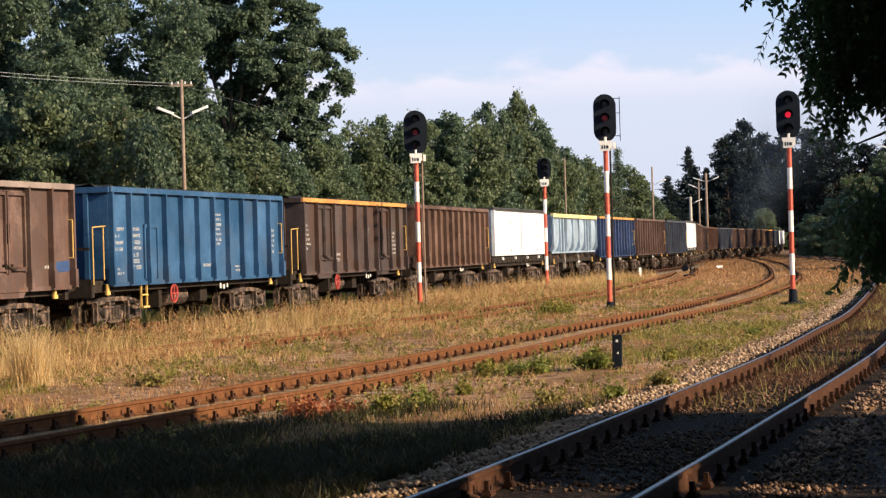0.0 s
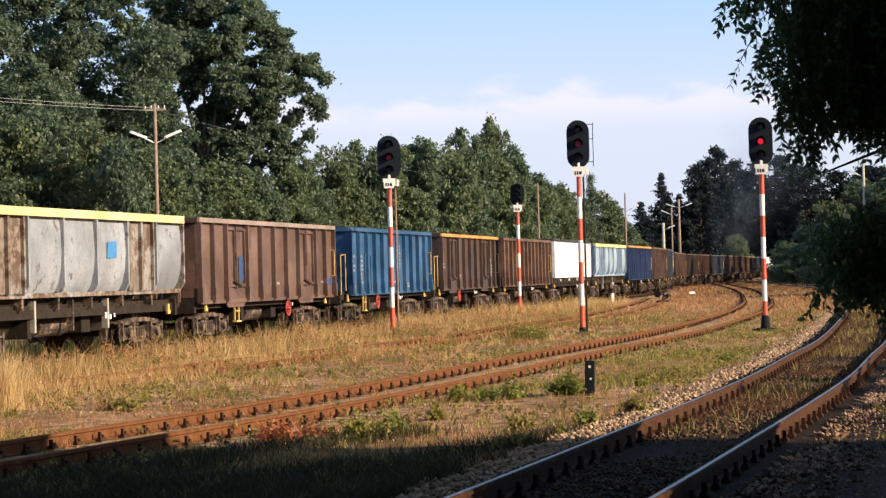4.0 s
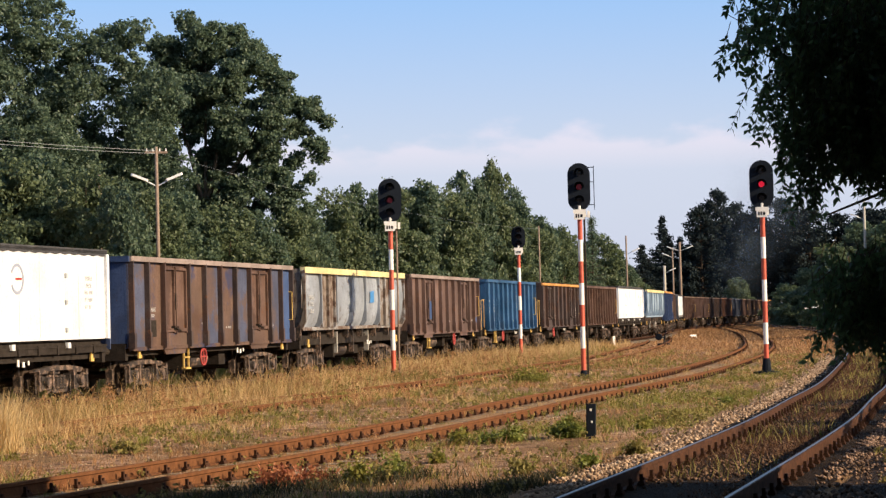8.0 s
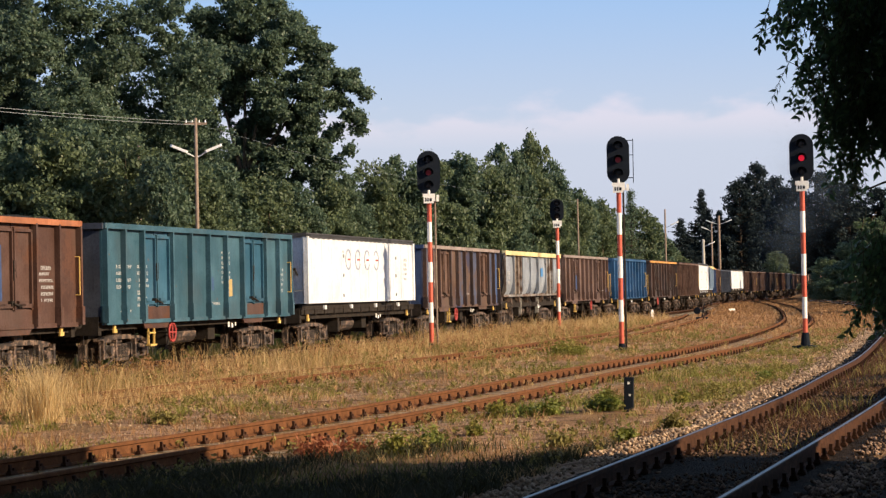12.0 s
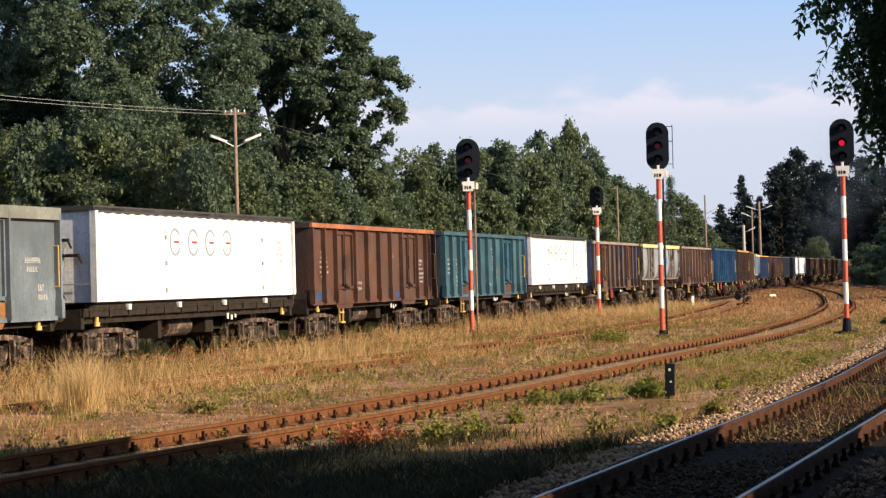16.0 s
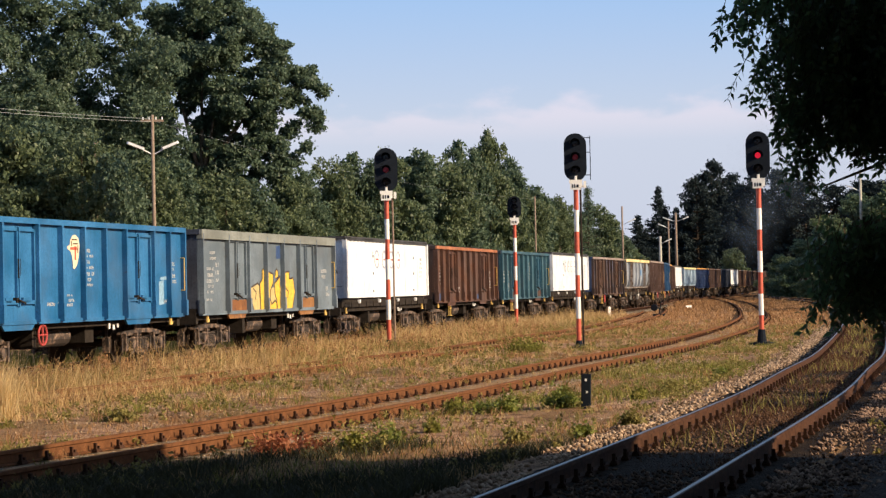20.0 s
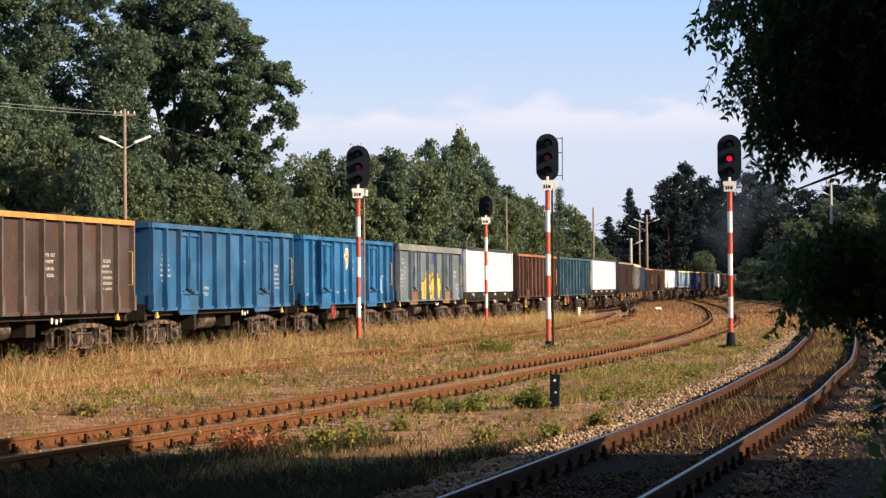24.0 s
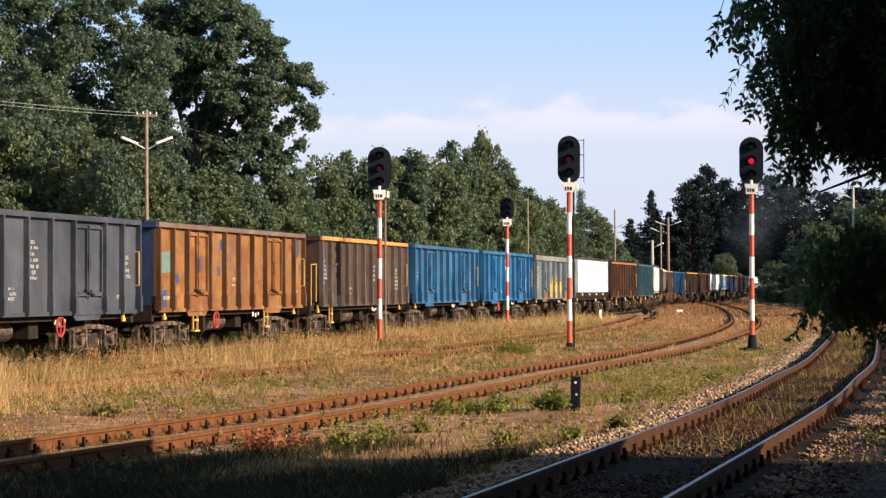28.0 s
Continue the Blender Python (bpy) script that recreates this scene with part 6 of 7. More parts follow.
# ---- exhaust smoke of the engine, hidden round the bend: drifting puffs of fine flecks ----
def smoke_material():
    """Thin smoke: see-through, densest along each puff's own middle and torn by noise."""
    m, n, l, b = node_mat("exhaust_smoke")
    b.inputs["Base Color"].default_value = (0.090, 0.125, 0.190, 1)
    b.inputs["Roughness"].default_value, b.inputs["Specular IOR Level"].default_value = 1.0, 0.0
    size = n.new("ShaderNodeVectorMath")
    size.operation = 'LENGTH'
    l.new(coords(n, l, (1, 0, 1)), size.inputs[0])
    soft = n.new("ShaderNodeMapRange")
    soft.interpolation_type = 'SMOOTHSTEP'
    soft.inputs["From Min"].default_value, soft.inputs["From Max"].default_value = 0.95, 0.05
    l.new(size.outputs["Value"], soft.inputs["Value"])
    torn = n.new("ShaderNodeMath")
    torn.operation = 'MULTIPLY'
    l.new(noise_fac(n, l, coords(n, l), 1.4, 0.25, 0.75, 4), torn.inputs[0])
    l.new(soft.outputs[0], torn.inputs[1])
    thin = n.new("ShaderNodeMath")
    thin.operation = 'MULTIPLY'
    thin.inputs[1].default_value = 0.16
    l.new(torn.outputs[0], thin.inputs[0])
    l.new(thin.outputs[0], b.inputs["Alpha"])
    return m


M_SMOKE = smoke_material()
SMOKE = []


def build_smoke():
    rnd = random.Random(81)
    molds = []
    for k in range(3):
        v, f = [], []
        rows, cols = 9, 20
        for i in range(rows + 1):
            for j in range(cols):
                a0, e0 = 2 * math.pi * j / cols, math.pi / 2 * i / rows
                r = 1 + 0.10 * math.sin(3 * a0 + k) * math.sin(2 * e0) + 0.06 * math.sin(7 * e0 + 2 * a0 + k)
                v.append((r * math.sin(e0) * math.cos(a0), -0.6 * r * math.cos(e0), r * math.sin(e0) * math.sin(a0)))
        for i in range(rows):
            f += [(i * cols + j, i * cols + (j + 1) % cols, (i + 1) * cols + (j + 1) % cols, (i + 1) * cols + j) for j in range(cols)]
        molds.append(mesh_of("smoke_puff", v, f, M_SMOKE, True))
    for k in range(6):
        u = k / 5
        puff = new("smoke_puff", molds[k % 3])
        tagged(puff, "thin drifting puff of dark diesel smoke", "smoke", "puffs of engine smoke")
        size = rnd.uniform(7.0, 9.0) * (0.8 + 0.6 * u)
        puff.scale = (size, size, size)
        SMOKE.append((puff, 51.0 + 8.0 * u + rnd.uniform(-3, 3), 352 + 5.0 * (k % 4) - 8, 5.0 + 15.0 * u + rnd.uniform(-2, 2), rnd.uniform(0.10, 0.22), rnd.uniform(0.02, 0.12)))


build_smoke()


# ---- the near tree that hangs into the view, and unseen trees added to shade the foreground ----
def build_near_tree():
    t = thing("tree", "near tree with dark drooping leaves beside the track", "tree", m=pose(0, 0, 0))
    rng = np.random.default_rng(41)
    g = Geo()
    fx, fy = 6.6, 14.2
    z0 = park(fx, fy)
    g.tube((fx, fy, z0 - 0.3), (fx - 0.1, fy, 2.4), 0.24, 0.19, 10, False).tube((fx - 0.1, fy, 2.4), (fx, fy - 0.1, 5.6), 0.19, 0.10, 10, False)
    boughs = [((3.4), (2.30, 13.0, 3.6)), ((4.4), (2.6, 12.6, 4.7)), ((2.6), (2.6, 13.2, 2.2)), ((3.0), (2.9, 13.5, 2.95)), ((2.3), (2.7, 13.1, 1.70)), ((5.2), (4.0, 13.2, 6.0)), ((3.2), (3.8, 12.2, 3.5)), ((4.9), (5.6, 15.6, 6.4))]
    for z, q in boughs:
        p, q = Vector((fx - 0.05, fy, z)), Vector(q)
        for k in range(6):
            a0, b0 = p.lerp(q, k / 6), p.lerp(q, (k + 1) / 6)
            a0.z += 0.35 * math.sin(math.pi * k / 6)
            b0.z += 0.35 * math.sin(math.pi * (k + 1) / 6)
            g.tube(a0, b0, 0.07 * (1 - k / 6.5), 0.07 * (1 - (k + 1) / 6.5), 6, False)
    part("trunk", g, M_BARK, t)
    lobes = [(3.40, 13.0, 4.30, 1.22, 0.8, 1.10), (3.15, 13.0, 3.45, 0.98, 0.7, 0.50), (3.42, 13.1, 2.98, 1.12, 0.7, 0.38), (3.50, 13.1, 2.82, 0.95, 0.6, 0.22), (2.98, 13.0, 2.98, 0.86, 0.6, 0.30), (2.92, 12.9, 3.25, 0.80, 0.5, 0.30),
             (2.95, 13.0, 2.78, 0.66, 0.5, 0.24), (3.05, 13.0, 2.70, 0.66, 0.5, 0.16), (3.15, 13.1, 2.58, 0.60, 0.5, 0.08), (2.45, 13.0, 2.66, 0.17, 0.3, 0.20), (2.52, 13.0, 2.42, 0.11, 0.3, 0.08)]
    low = [(3.0, 13.1, 1.90, 0.44, 0.4, 0.12), (2.62, 13.0, 1.82, 0.20, 0.3, 0.12), (2.95, 13.1, 1.70, 0.40, 0.4, 0.10), (3.40, 13.2, 1.72, 0.74, 0.6, 0.13), (3.50, 13.2, 1.58, 0.66, 0.5, 0.10), (4.2, 13.2, 1.85, 0.7, 0.6, 0.16), (2.80, 13.0, 1.95, 0.32, 0.4, 0.11), (2.70, 13.0, 1.56, 0.22, 0.3, 0.07), (3.05, 13.0, 1.54, 0.30, 0.3, 0.08)]
    edge = [(3.58, 13.3, 2.40, 0.50, 0.5, 0.40), (3.58, 13.3, 1.70, 0.48, 0.5, 0.50), (3.58, 13.3, 0.95, 0.46, 0.5, 0.50), (3.60, 13.3, 0.35, 0.46, 0.5, 0.40)]
    outer = [(5.2, 13.4, 4.3, 1.6, 1.3, 1.3), (5.9, 14.0, 4.6, 2.2, 1.8, 2.0), (5.0, 13.4, 3.0, 1.2, 0.9, 0.5)]
    lobes = [(q[0] - (0.22 if q[2] > 3.4 else 0.03), *q[1:]) for q in lobes]
    c = np.vstack([in_lobes(rng, lobes, 3300, 0.95), in_lobes(rng, low, 800, 0.95), in_lobes(rng, outer, 600, 0.9), in_lobes(rng, edge, 1200, 0.95)])
    c = c[(c[:, 2] > 2.85) | (rng.random(len(c)) < 0.85) | (c[:, 2] < 1.8)]
    # drooping twigs, each with paired leaflets along it
    k, per = len(c), 14
    way = np.stack([rng.normal(-0.05, 0.40, k), rng.normal(0, 0.5, k), rng.normal(-0.75, 0.30, k)], 1)
    way /= np.linalg.norm(way, axis=1, keepdims=True)
    span = rng.uniform(0.14, 0.30, (k, 1))
    twigs = Geo()
    for q in np.flatnonzero(c[:, 0] < 3.15):
        p = Vector(c[q])
        d = Vector(way[q]) * float(span[q, 0])
        twigs.tube(p - d * 0.25, p + d * 0.5, 0.0030, 0.0022, 3, False).tube(p + d * 0.5, p + d + Vector((0, 0, -0.03)), 0.0022, 0.0012, 3, False)
    tagged(part("twig_mass", twigs, M_BARK, t, "thin drooping twigs"), kind="stuff")
    u = np.tile((np.arange(per) // 2 + 0.6) / (per / 2), k)[:, None]
    p = np.repeat(c, per, axis=0) + np.repeat(way * span, per, axis=0) * u + np.array([0, 0, -0.03]) * u ** 2
    side = np.cross(np.repeat(way, per, axis=0), rng.normal(0, 0.45, (k * per, 3)) + np.array([0, 1.0, 0.2]))
    side /= np.linalg.norm(side, axis=1, keepdims=True)
    side *= np.where(np.arange(k * per) % 2 == 0, 1.0, -1.0)[:, None]
    d = side * 0.75 + np.repeat(way, per, axis=0) * 0.5 + rng.normal(0, 0.28, (k * per, 3)) + np.array([0, 0, -0.45])
    d /= np.linalg.norm(d, axis=1, keepdims=True)
    k *= per
    e = rng.normal(0, 1, (k, 3))
    e -= d * (d * e).sum(1, keepdims=True)
    e /= np.linalg.norm(e, axis=1, keepdims=True)
    nrm = np.cross(d, e)
    s = rng.uniform(0.018, 0.034, (k, 1))
    v = np.stack([p, p + d * s * 0.75 + e * s * 0.52 + nrm * s * 0.12, p + d * s * 0.75 - e * s * 0.52 + nrm * s * 0.12, p + d * s * 2.0 - nrm * s * 0.2, p + d * s * 0.8], 1).reshape(-1, 3)
    o = np.arange(k)[:, None] * 5
    f = np.concatenate([o + np.array([[0, 4, 1]]), o + np.array([[1, 4, 3]]), o + np.array([[0, 2, 4]]), o + np.array([[2, 3, 4]])], 0)
    crown = new("crown", fast_mesh("crown", v, f, M_NEARLEAF))
    crown.parent = t
    deep = [(*q[:3], 0.35, 0.35, q[5]) for q in edge] + [(q[0] + 0.45, q[1] + 1.4, q[2] + 0.12, q[3], 0.7, q[5]) for q in lobes[:2]] + [outer[1]]
    v, f = leaf_cloud(rng, in_lobes(rng, deep, 1500, 0.95), 0.11, 12, 0.062, 0.8)
    inner = new("inner_crown", fast_mesh("inner_crown", v, f, M_NEARLEAF))
    inner.parent = t


build_near_tree()
# unseen trees set off to the right so their shadows cover the foreground
for k, (x, y, h, r) in enumerate([(12.0, 15.1, 10.0, 4.0), (17.5, 13.3, 12.5, 4.4), (23.0, 11.7, 13.5, 4.7), (30.0, 9.1, 14.0, 5.0), (9.8, 7.0, 10.5, 4.0), (16.0, 2.5, 12.5, 4.6), (24.0, -1.0, 13.0, 5.0), (7.0, -2.0, 11.0, 4.2), (0.0, -8.0, 11.0, 4.2), (13.0, -6.0, 12.0, 4.8), (20.0, 15.4, 6.0, 1.8), (12.8, 18.6, 4.3, 2.2), (13.2, 22.0, 3.4, 2.1), (14.0, 25.6, 3.1, 2.0), (15.2, 29.4, 3.2, 2.1), (16.6, 33.5, 3.3, 2.2), (22.0, 26.0, 7.6, 2.6), (22.5, 29.5, 7.4, 2.5), (23.0, 33.0, 7.2, 2.5), (21.0, 22.4, 7.3, 2.4), (21.5, 19.6, 7.3, 2.6), (24.5, 36.8, 7.0, 2.5), (25.0, 40.2, 7.0, 2.5), (26.0, 44.0, 7.2, 2.6), (27.0, 48.0, 7.2, 2.6), (10.5, 11.2, 5.6, 2.5)]):
    plant("alder", x, y - 0.105 * max(x, 0), h, r, k + 2)


# canopies added out of view to block sky light over the near ground
MOLDS["canopy"] = [tree_mold("shade trees", "tall tree whose canopy shades the camera's stand", [(q[0], q[1], q[2] + 5.2, q[3], q[4], q[5]) for q in round_lobes(91, 18, 6.0, 0.6, 4.2)], 500, 60, 0.5, 0.20, M_NEARLEAF, 6.5, 0.24, 91)]
for k, (x, y, h, r) in enumerate([(8.2, 17.0, 11.0, 4.2), (7.0, 9.5, 11.0, 5.0), (3.5, 2.5, 11.0, 5.2), (-2.5, -3.0, 11.5, 5.0), (-6.0, 4.5, 11.0, 4.0), (12.5, 18.7, 9.0, 2.2), (-5.6, 6.0, 13.0, 5.2), (5.4, 6.6, 13.0, 5.2), (-11.0, 16.0, 11.5, 4.8), (-9.5, 7.0, 11.0, 5.0), (-6.0, 12.0, 13.0, 6.6)]):
    plant("canopy", x, y - 0.105 * max(x, 0), h, r, k)


# an unseen wood added behind the camera and to its side, to cut low sky light
for k in range(13):
    plant("alder", -52 + 8.5 * k, -18 - 4 * math.sin(k * 1.9), 19 + 2.5 * math.sin(k * 2.7), 6.4, k + 1)
for k in range(6):
    plant("alder", -40 - 2 * math.sin(k * 2.1), -9 + 8 * k, 18 + 2 * math.sin(k * 1.3), 6.0, k)


# ---- grass, weeds and ballast ----
def wedge(rng, count, y0, y1, side=0.40, power=1.0):
    """Points in the strip of ground before the camera, between two distances."""
    u = rng.random(count) ** power
    y = y0 + (y1 - y0) * u
    x = rng.uniform(-side, side, count) * y + 0.02 * y
    return x, y


def blades(name, label, x, y, height, width, lean, mat, rng):
    k = len(x)
    z = ground_z(x, y) - 0.02
    a0 = rng.uniform(0, 2 * math.pi, k)
    b0 = rng.uniform(0, 2 * math.pi, k)
    w = width[:, None] * np.stack([np.cos(a0), np.sin(a0), 0 * a0], 1)
    base = np.stack([x, y, z], 1)
    out = np.stack([np.cos(b0), np.sin(b0), 0 * b0], 1) * (lean * height)[:, None]
    mid = base + out * 0.35 + np.array([0, 0, 1.0]) * (height * 0.6)[:, None]
    tip = base + out + np.array([0, 0, 1.0]) * height[:, None]
    v = np.stack([base - w, base + w, mid + w * 0.7, mid - w * 0.7, tip], 1).reshape(-1, 3)
    o = np.arange(k)[:, None] * 5
    f = np.concatenate([o + np.array([[0, 1, 2]]), o + np.array([[0, 2, 3]]), o + np.array([[3, 2, 4]])], 0)
    ob = new(name, fast_mesh(name, v, f, mat))
    return tagged(ob, label, "grass", kind="stuff")


M_STRAW = leaf_mat("straw_grass", (0.34, 0.20, 0.075), (0.74, 0.56, 0.29), 0.7, 0.35)
TUSSOCK = (-6.45, 34.2)
M_PALESTRAW = leaf_mat("pale_straw", (0.52, 0.36, 0.16), (0.84, 0.68, 0.40), 0.6, 0.35)
M_TAN = leaf_mat("tan_grass", (0.27, 0.130, 0.055), (0.52, 0.32, 0.155), 0.7, 0.3)
M_GREEN = leaf_mat("green_grass", (0.135, 0.138, 0.024), (0.31, 0.285, 0.060), 0.6, 0.35)
M_REDWEED = leaf_mat("red_weed", (0.22, 0.055, 0.03), (0.50, 0.22, 0.10), 0.6, 0.4)
M_BROWNGRASS = leaf_mat("brown_growth", (0.065, 0.030, 0.018), (0.19, 0.092, 0.042), 0.7, 0.3)
M_OLIVE = leaf_mat("olive_grass", (0.15, 0.13, 0.035), (0.33, 0.27, 0.085), 0.7, 0.3)
# green kept very dark so the blades carry the foreground's shade
M_SHADEGRASS = leaf_mat("shade_coloured_grass", (0.027, 0.026, 0.011), (0.072, 0.066, 0.025), 0.6, 0.3)


def field(x, y, scale, shift):
    return np.sin(x * scale + shift) * np.cos(y * scale * 0.8 - shift) + 0.6 * np.sin(x * scale * 2.3 - y * scale * 1.7 + shift * 2)


def build_grass():
    rng = np.random.default_rng(51)
    # tall golden grass along the train's track
    x, y = wedge(rng, 420000, 24, 165, 0.27, 0.85)
    da, db, dc = near(LINE_A, x, y), near(LINE_B, x, y), near(LINE_C, x, y)
    left_of_b = np.interp(y, LINE_B[1], LINE_B[0]) - x
    k = (da > 1.7) & (left_of_b > 1.5) & (x > np.interp(y, A_Y, A_X)) & (field(x, y, 0.7, 2) + rng.normal(0, 0.6, len(x)) > -0.75)
    x, y, lb = x[k], y[k], left_of_b[k]
    h = (0.24 + 0.15 * np.clip(field(x, y, 0.55, 1), -1, 1.5) + 0.08 * np.clip(lb - 1.5, 0, 3)) * rng.uniform(0.5, 1.35, len(x))
    blades("tall_dry_grass", "tall golden dry grass along the train's track", x, y, np.clip(h, 0.1, 1.1), 0.0015 + 0.000065 * y * rng.uniform(0.6, 1.3, len(x)), rng.uniform(0.15, 0.9, len(x)), M_STRAW, rng)
    # a high clump of straw at the edge of the siding
    seat = np.array([(-7.3, 35.8), (-7.9, 37.6), (-6.9, 38.4), (-8.6, 39.5), (-7.4, 41.0), (-6.4, 36.8), (-9.4, 42.5), (-6.8, 43.5), (-8.3, 34.0)])
    pick = rng.integers(0, len(seat), 1300)
    c = rng.normal(0, 1, (1300, 2)) * (0.34, 0.4) + seat[pick]
    h = rng.uniform(0.30, 0.85, len(c)) * (0.75 + 0.06 * pick)
    blades("straw_clump", "high pale straw tufts beside the siding", c[:, 0], c[:, 1], h, rng.uniform(0.003, 0.007, len(c)), rng.uniform(0.1, 0.75, len(c)), M_STRAW, rng)
    # one large tussock of long arching straw
    c = rng.normal(0, 1, (620, 2)) * (0.13, 0.13)
    blades("straw_tussock", "large tussock of long pale arching straw", c[:, 0] + TUSSOCK[0], c[:, 1] + TUSSOCK[1], rng.uniform(0.55, 1.15, len(c)), rng.uniform(0.003, 0.006, len(c)), rng.uniform(0.15, 0.75, len(c)), M_PALESTRAW, rng)
    # a rank strip close to the train's track
    x, y = wedge(rng, 190000, 24, 120, 0.27, 0.85)
    da, db = near(LINE_A, x, y), near(LINE_B, x, y)
    k = (da > 1.5) & (da < 3.4) & (db > 1.3) & (x > np.interp(y, A_Y, A_X)) & (field(x, y, 0.8, 3) + rng.normal(0, 0.6, len(x)) > -0.6)
    x, y = x[k], y[k]
    h = (0.58 + 0.16 * np.clip(field(x, y, 0.6, 6), -1, 1.5)) * rng.uniform(0.5, 1.3, len(x))
    blades("rank_dry_grass", "rank golden grass hiding the train's wheels", x, y, np.clip(h, 0.1, 1.0), 0.0015 + 0.00006 * y * rng.uniform(0.6, 1.3, len(x)), rng.uniform(0.1, 0.7, len(x)), M_STRAW, rng)
    # grass that has grown over the near end of the overgrown siding
    x0, y0, h0 = cut(LINE_B, 26, 78)
    k0 = 42000
    i = (rng.random(k0) ** 1.25 * (len(x0) - 1)).astype(int)
    off = rng.uniform(-1.5, 1.5, k0)
    x, y = x0[i] + off * np.cos(h0[i]), y0[i] - off * np.sin(h0[i]) + rng.uniform(-0.3, 0.3, k0)
    k = (field(x, y, 0.9, 2) + rng.normal(0, 0.4, k0) - 0.07 * (y - 44) > 0.05) & (np.abs(near(LINE_B, x, y) - 0.753) > 0.06)
    x, y = x[k], y[k]
    blades("siding_grass", "dry grass grown over the old siding", x, y, rng.uniform(0.10, 0.36, len(x)), 0.0015 + 0.00007 * y, rng.uniform(0.2, 1.0, len(x)), M_STRAW, rng)
    # olive patches in the tall grass
    x, y = wedge(rng, 150000, 24, 120, 0.27, 0.85)
    da, db = near(LINE_A, x, y), near(LINE_B, x, y)
    k = (da > 1.6) & (db > 1.2) & (x > np.interp(y, A_Y, A_X)) & (np.interp(y, LINE_B[1], LINE_B[0]) - x > 1.2) & (field(x, y, 0.5, 8) + rng.normal(0, 0.5, len(x)) > 0.15)
    x, y = x[k], y[k]
    blades("olive_grass", "olive-green patches in the tall grass", x, y, rng.uniform(0.12, 0.45, len(x)), 0.002 + 0.00009 * y, rng.uniform(0.1, 0.8, len(x)), M_OLIVE, rng)
    # grass behind the train
    x = rng.uniform(-24, 0, 60000)
    y = rng.uniform(38, 125, 60000)
    da = near(LINE_A, x, y)
    k = (da > 1.5) & (da < 6.0) & (x < np.interp(y, A_Y, A_X))
    x, y = x[k], y[k]
    blades("far_side_grass", "tall dull grass behind the train", x, y, rng.uniform(0.3, 0.9, len(x)), 0.004 + 0.0001 * y, rng.uniform(0.1, 0.6, len(x)), M_GREEN, rng)
    # scattered tufts
    for count, mat, seed, what in ((1500, M_STRAW, 3, "pale straw tufts scattered over the sandy ground"), (1300, M_TAN, 8, "brownish grass tufts scattered over the sandy ground"), (900, M_GREEN, 12, "green tufts scattered over the sandy ground")):
        x, y = wedge(rng, count * 3, 15, 105, 0.27, 0.8)
        dc, dd, db, da = near(LINE_C, x, y), near(LINE_D, x, y), near(LINE_B, x, y), near(LINE_A, x, y)
        k = (dd > 1.9) & (np.abs(dc - 0.75) > 0.16) & (np.abs(db - 0.75) > 0.14) & (da > 1.6) & (field(x, y, 0.5, seed) + rng.normal(0, 0.5, len(x)) > 0.2) & (x > np.interp(y, A_Y, A_X))
        n0 = 22
        x, y = np.repeat(x[k], n0), np.repeat(y[k], n0)
        tall = np.repeat(rng.uniform(0.06, 0.20, int(k.sum())), n0) * (1 + 0.6 * (da[k].repeat(n0) < 9))
        x, y = x + rng.normal(0, 0.07, len(x)), y + rng.normal(0, 0.07, len(x))
        blades("grass_tufts", what, x, y, tall * rng.uniform(0.4, 1.1, len(x)), 0.002 + 0.0001 * y, rng.uniform(0.2, 1.1, len(x)), mat, rng)
    # short tan turf
    x, y = wedge(rng, 240000, 14, 130, 0.27, 0.8)
    dc, dd, db = near(LINE_C, x, y), near(LINE_D, x, y), near(LINE_B, x, y)
    k = (dd > 2.0) & ((dc > 1.35) | (rng.random(len(x)) < 0.5)) & (np.abs(np.abs(dc) - 0.75) > 0.12) & (np.abs(db - 0.75) > 0.10) & (field(x, y, 0.9, 4) + 0.8 * field(x, y, 0.37, 9) + rng.normal(0, 0.5, len(x)) - 2.2 * np.exp(-((x - 6.0) / 3.0) ** 2 - ((y - 47) / 12) ** 2) > 0.15) & (x > np.interp(y, A_Y, A_X))
    x, y = x[k], y[k]
    blades("short_dry_grass", "short tan grass between the sidings", x, y, rng.uniform(0.03, 0.12, len(x)), 0.0025 + 0.00012 * y * rng.uniform(0.6, 1.2, len(x)), rng.uniform(0.2, 1.2, len(x)), M_TAN, rng)
    # green growth between the sidings and the curved track
    x, y = wedge(rng, 260000, 13, 110, 0.27, 0.85)
    dc, dd = near(LINE_C, x, y), near(LINE_D, x, y)
    mid = (x > np.interp(y, LINE_C[1], LINE_C[0])) & (x < np.interp(y, LINE_D[1], LINE_D[0]))
    f0 = field(x, y, 0.45, 7) + 1.5 * np.exp(-((x - 6.0) / 3.2) ** 2 - ((y - 47) / 13) ** 2) + 0.5 * np.exp(-((x + 1.5) / 4) ** 2 - ((y - 21) / 4.5) ** 2)
    k = (dd > 2.1) & (dc > 1.3) & ((mid & (f0 + rng.normal(0, 0.3, len(x)) > 0.85)) | (~mid & (f0 + rng.normal(0, 0.4, len(x)) > 1.25))) & (x > np.interp(y, A_Y, A_X))
    x, y = x[k], y[k]
    blades("green_grass", "green grass and weeds between the tracks", x, y, rng.uniform(0.04, 0.17, len(x)), 0.003 + 0.00013 * y * rng.uniform(0.6, 1.2, len(x)), rng.uniform(0.2, 1.2, len(x)), M_GREEN, rng)
    # green grass coloured dark to deepen the tree shade by the camera's stand
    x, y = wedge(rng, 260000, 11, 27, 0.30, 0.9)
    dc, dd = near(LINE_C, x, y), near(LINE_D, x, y)
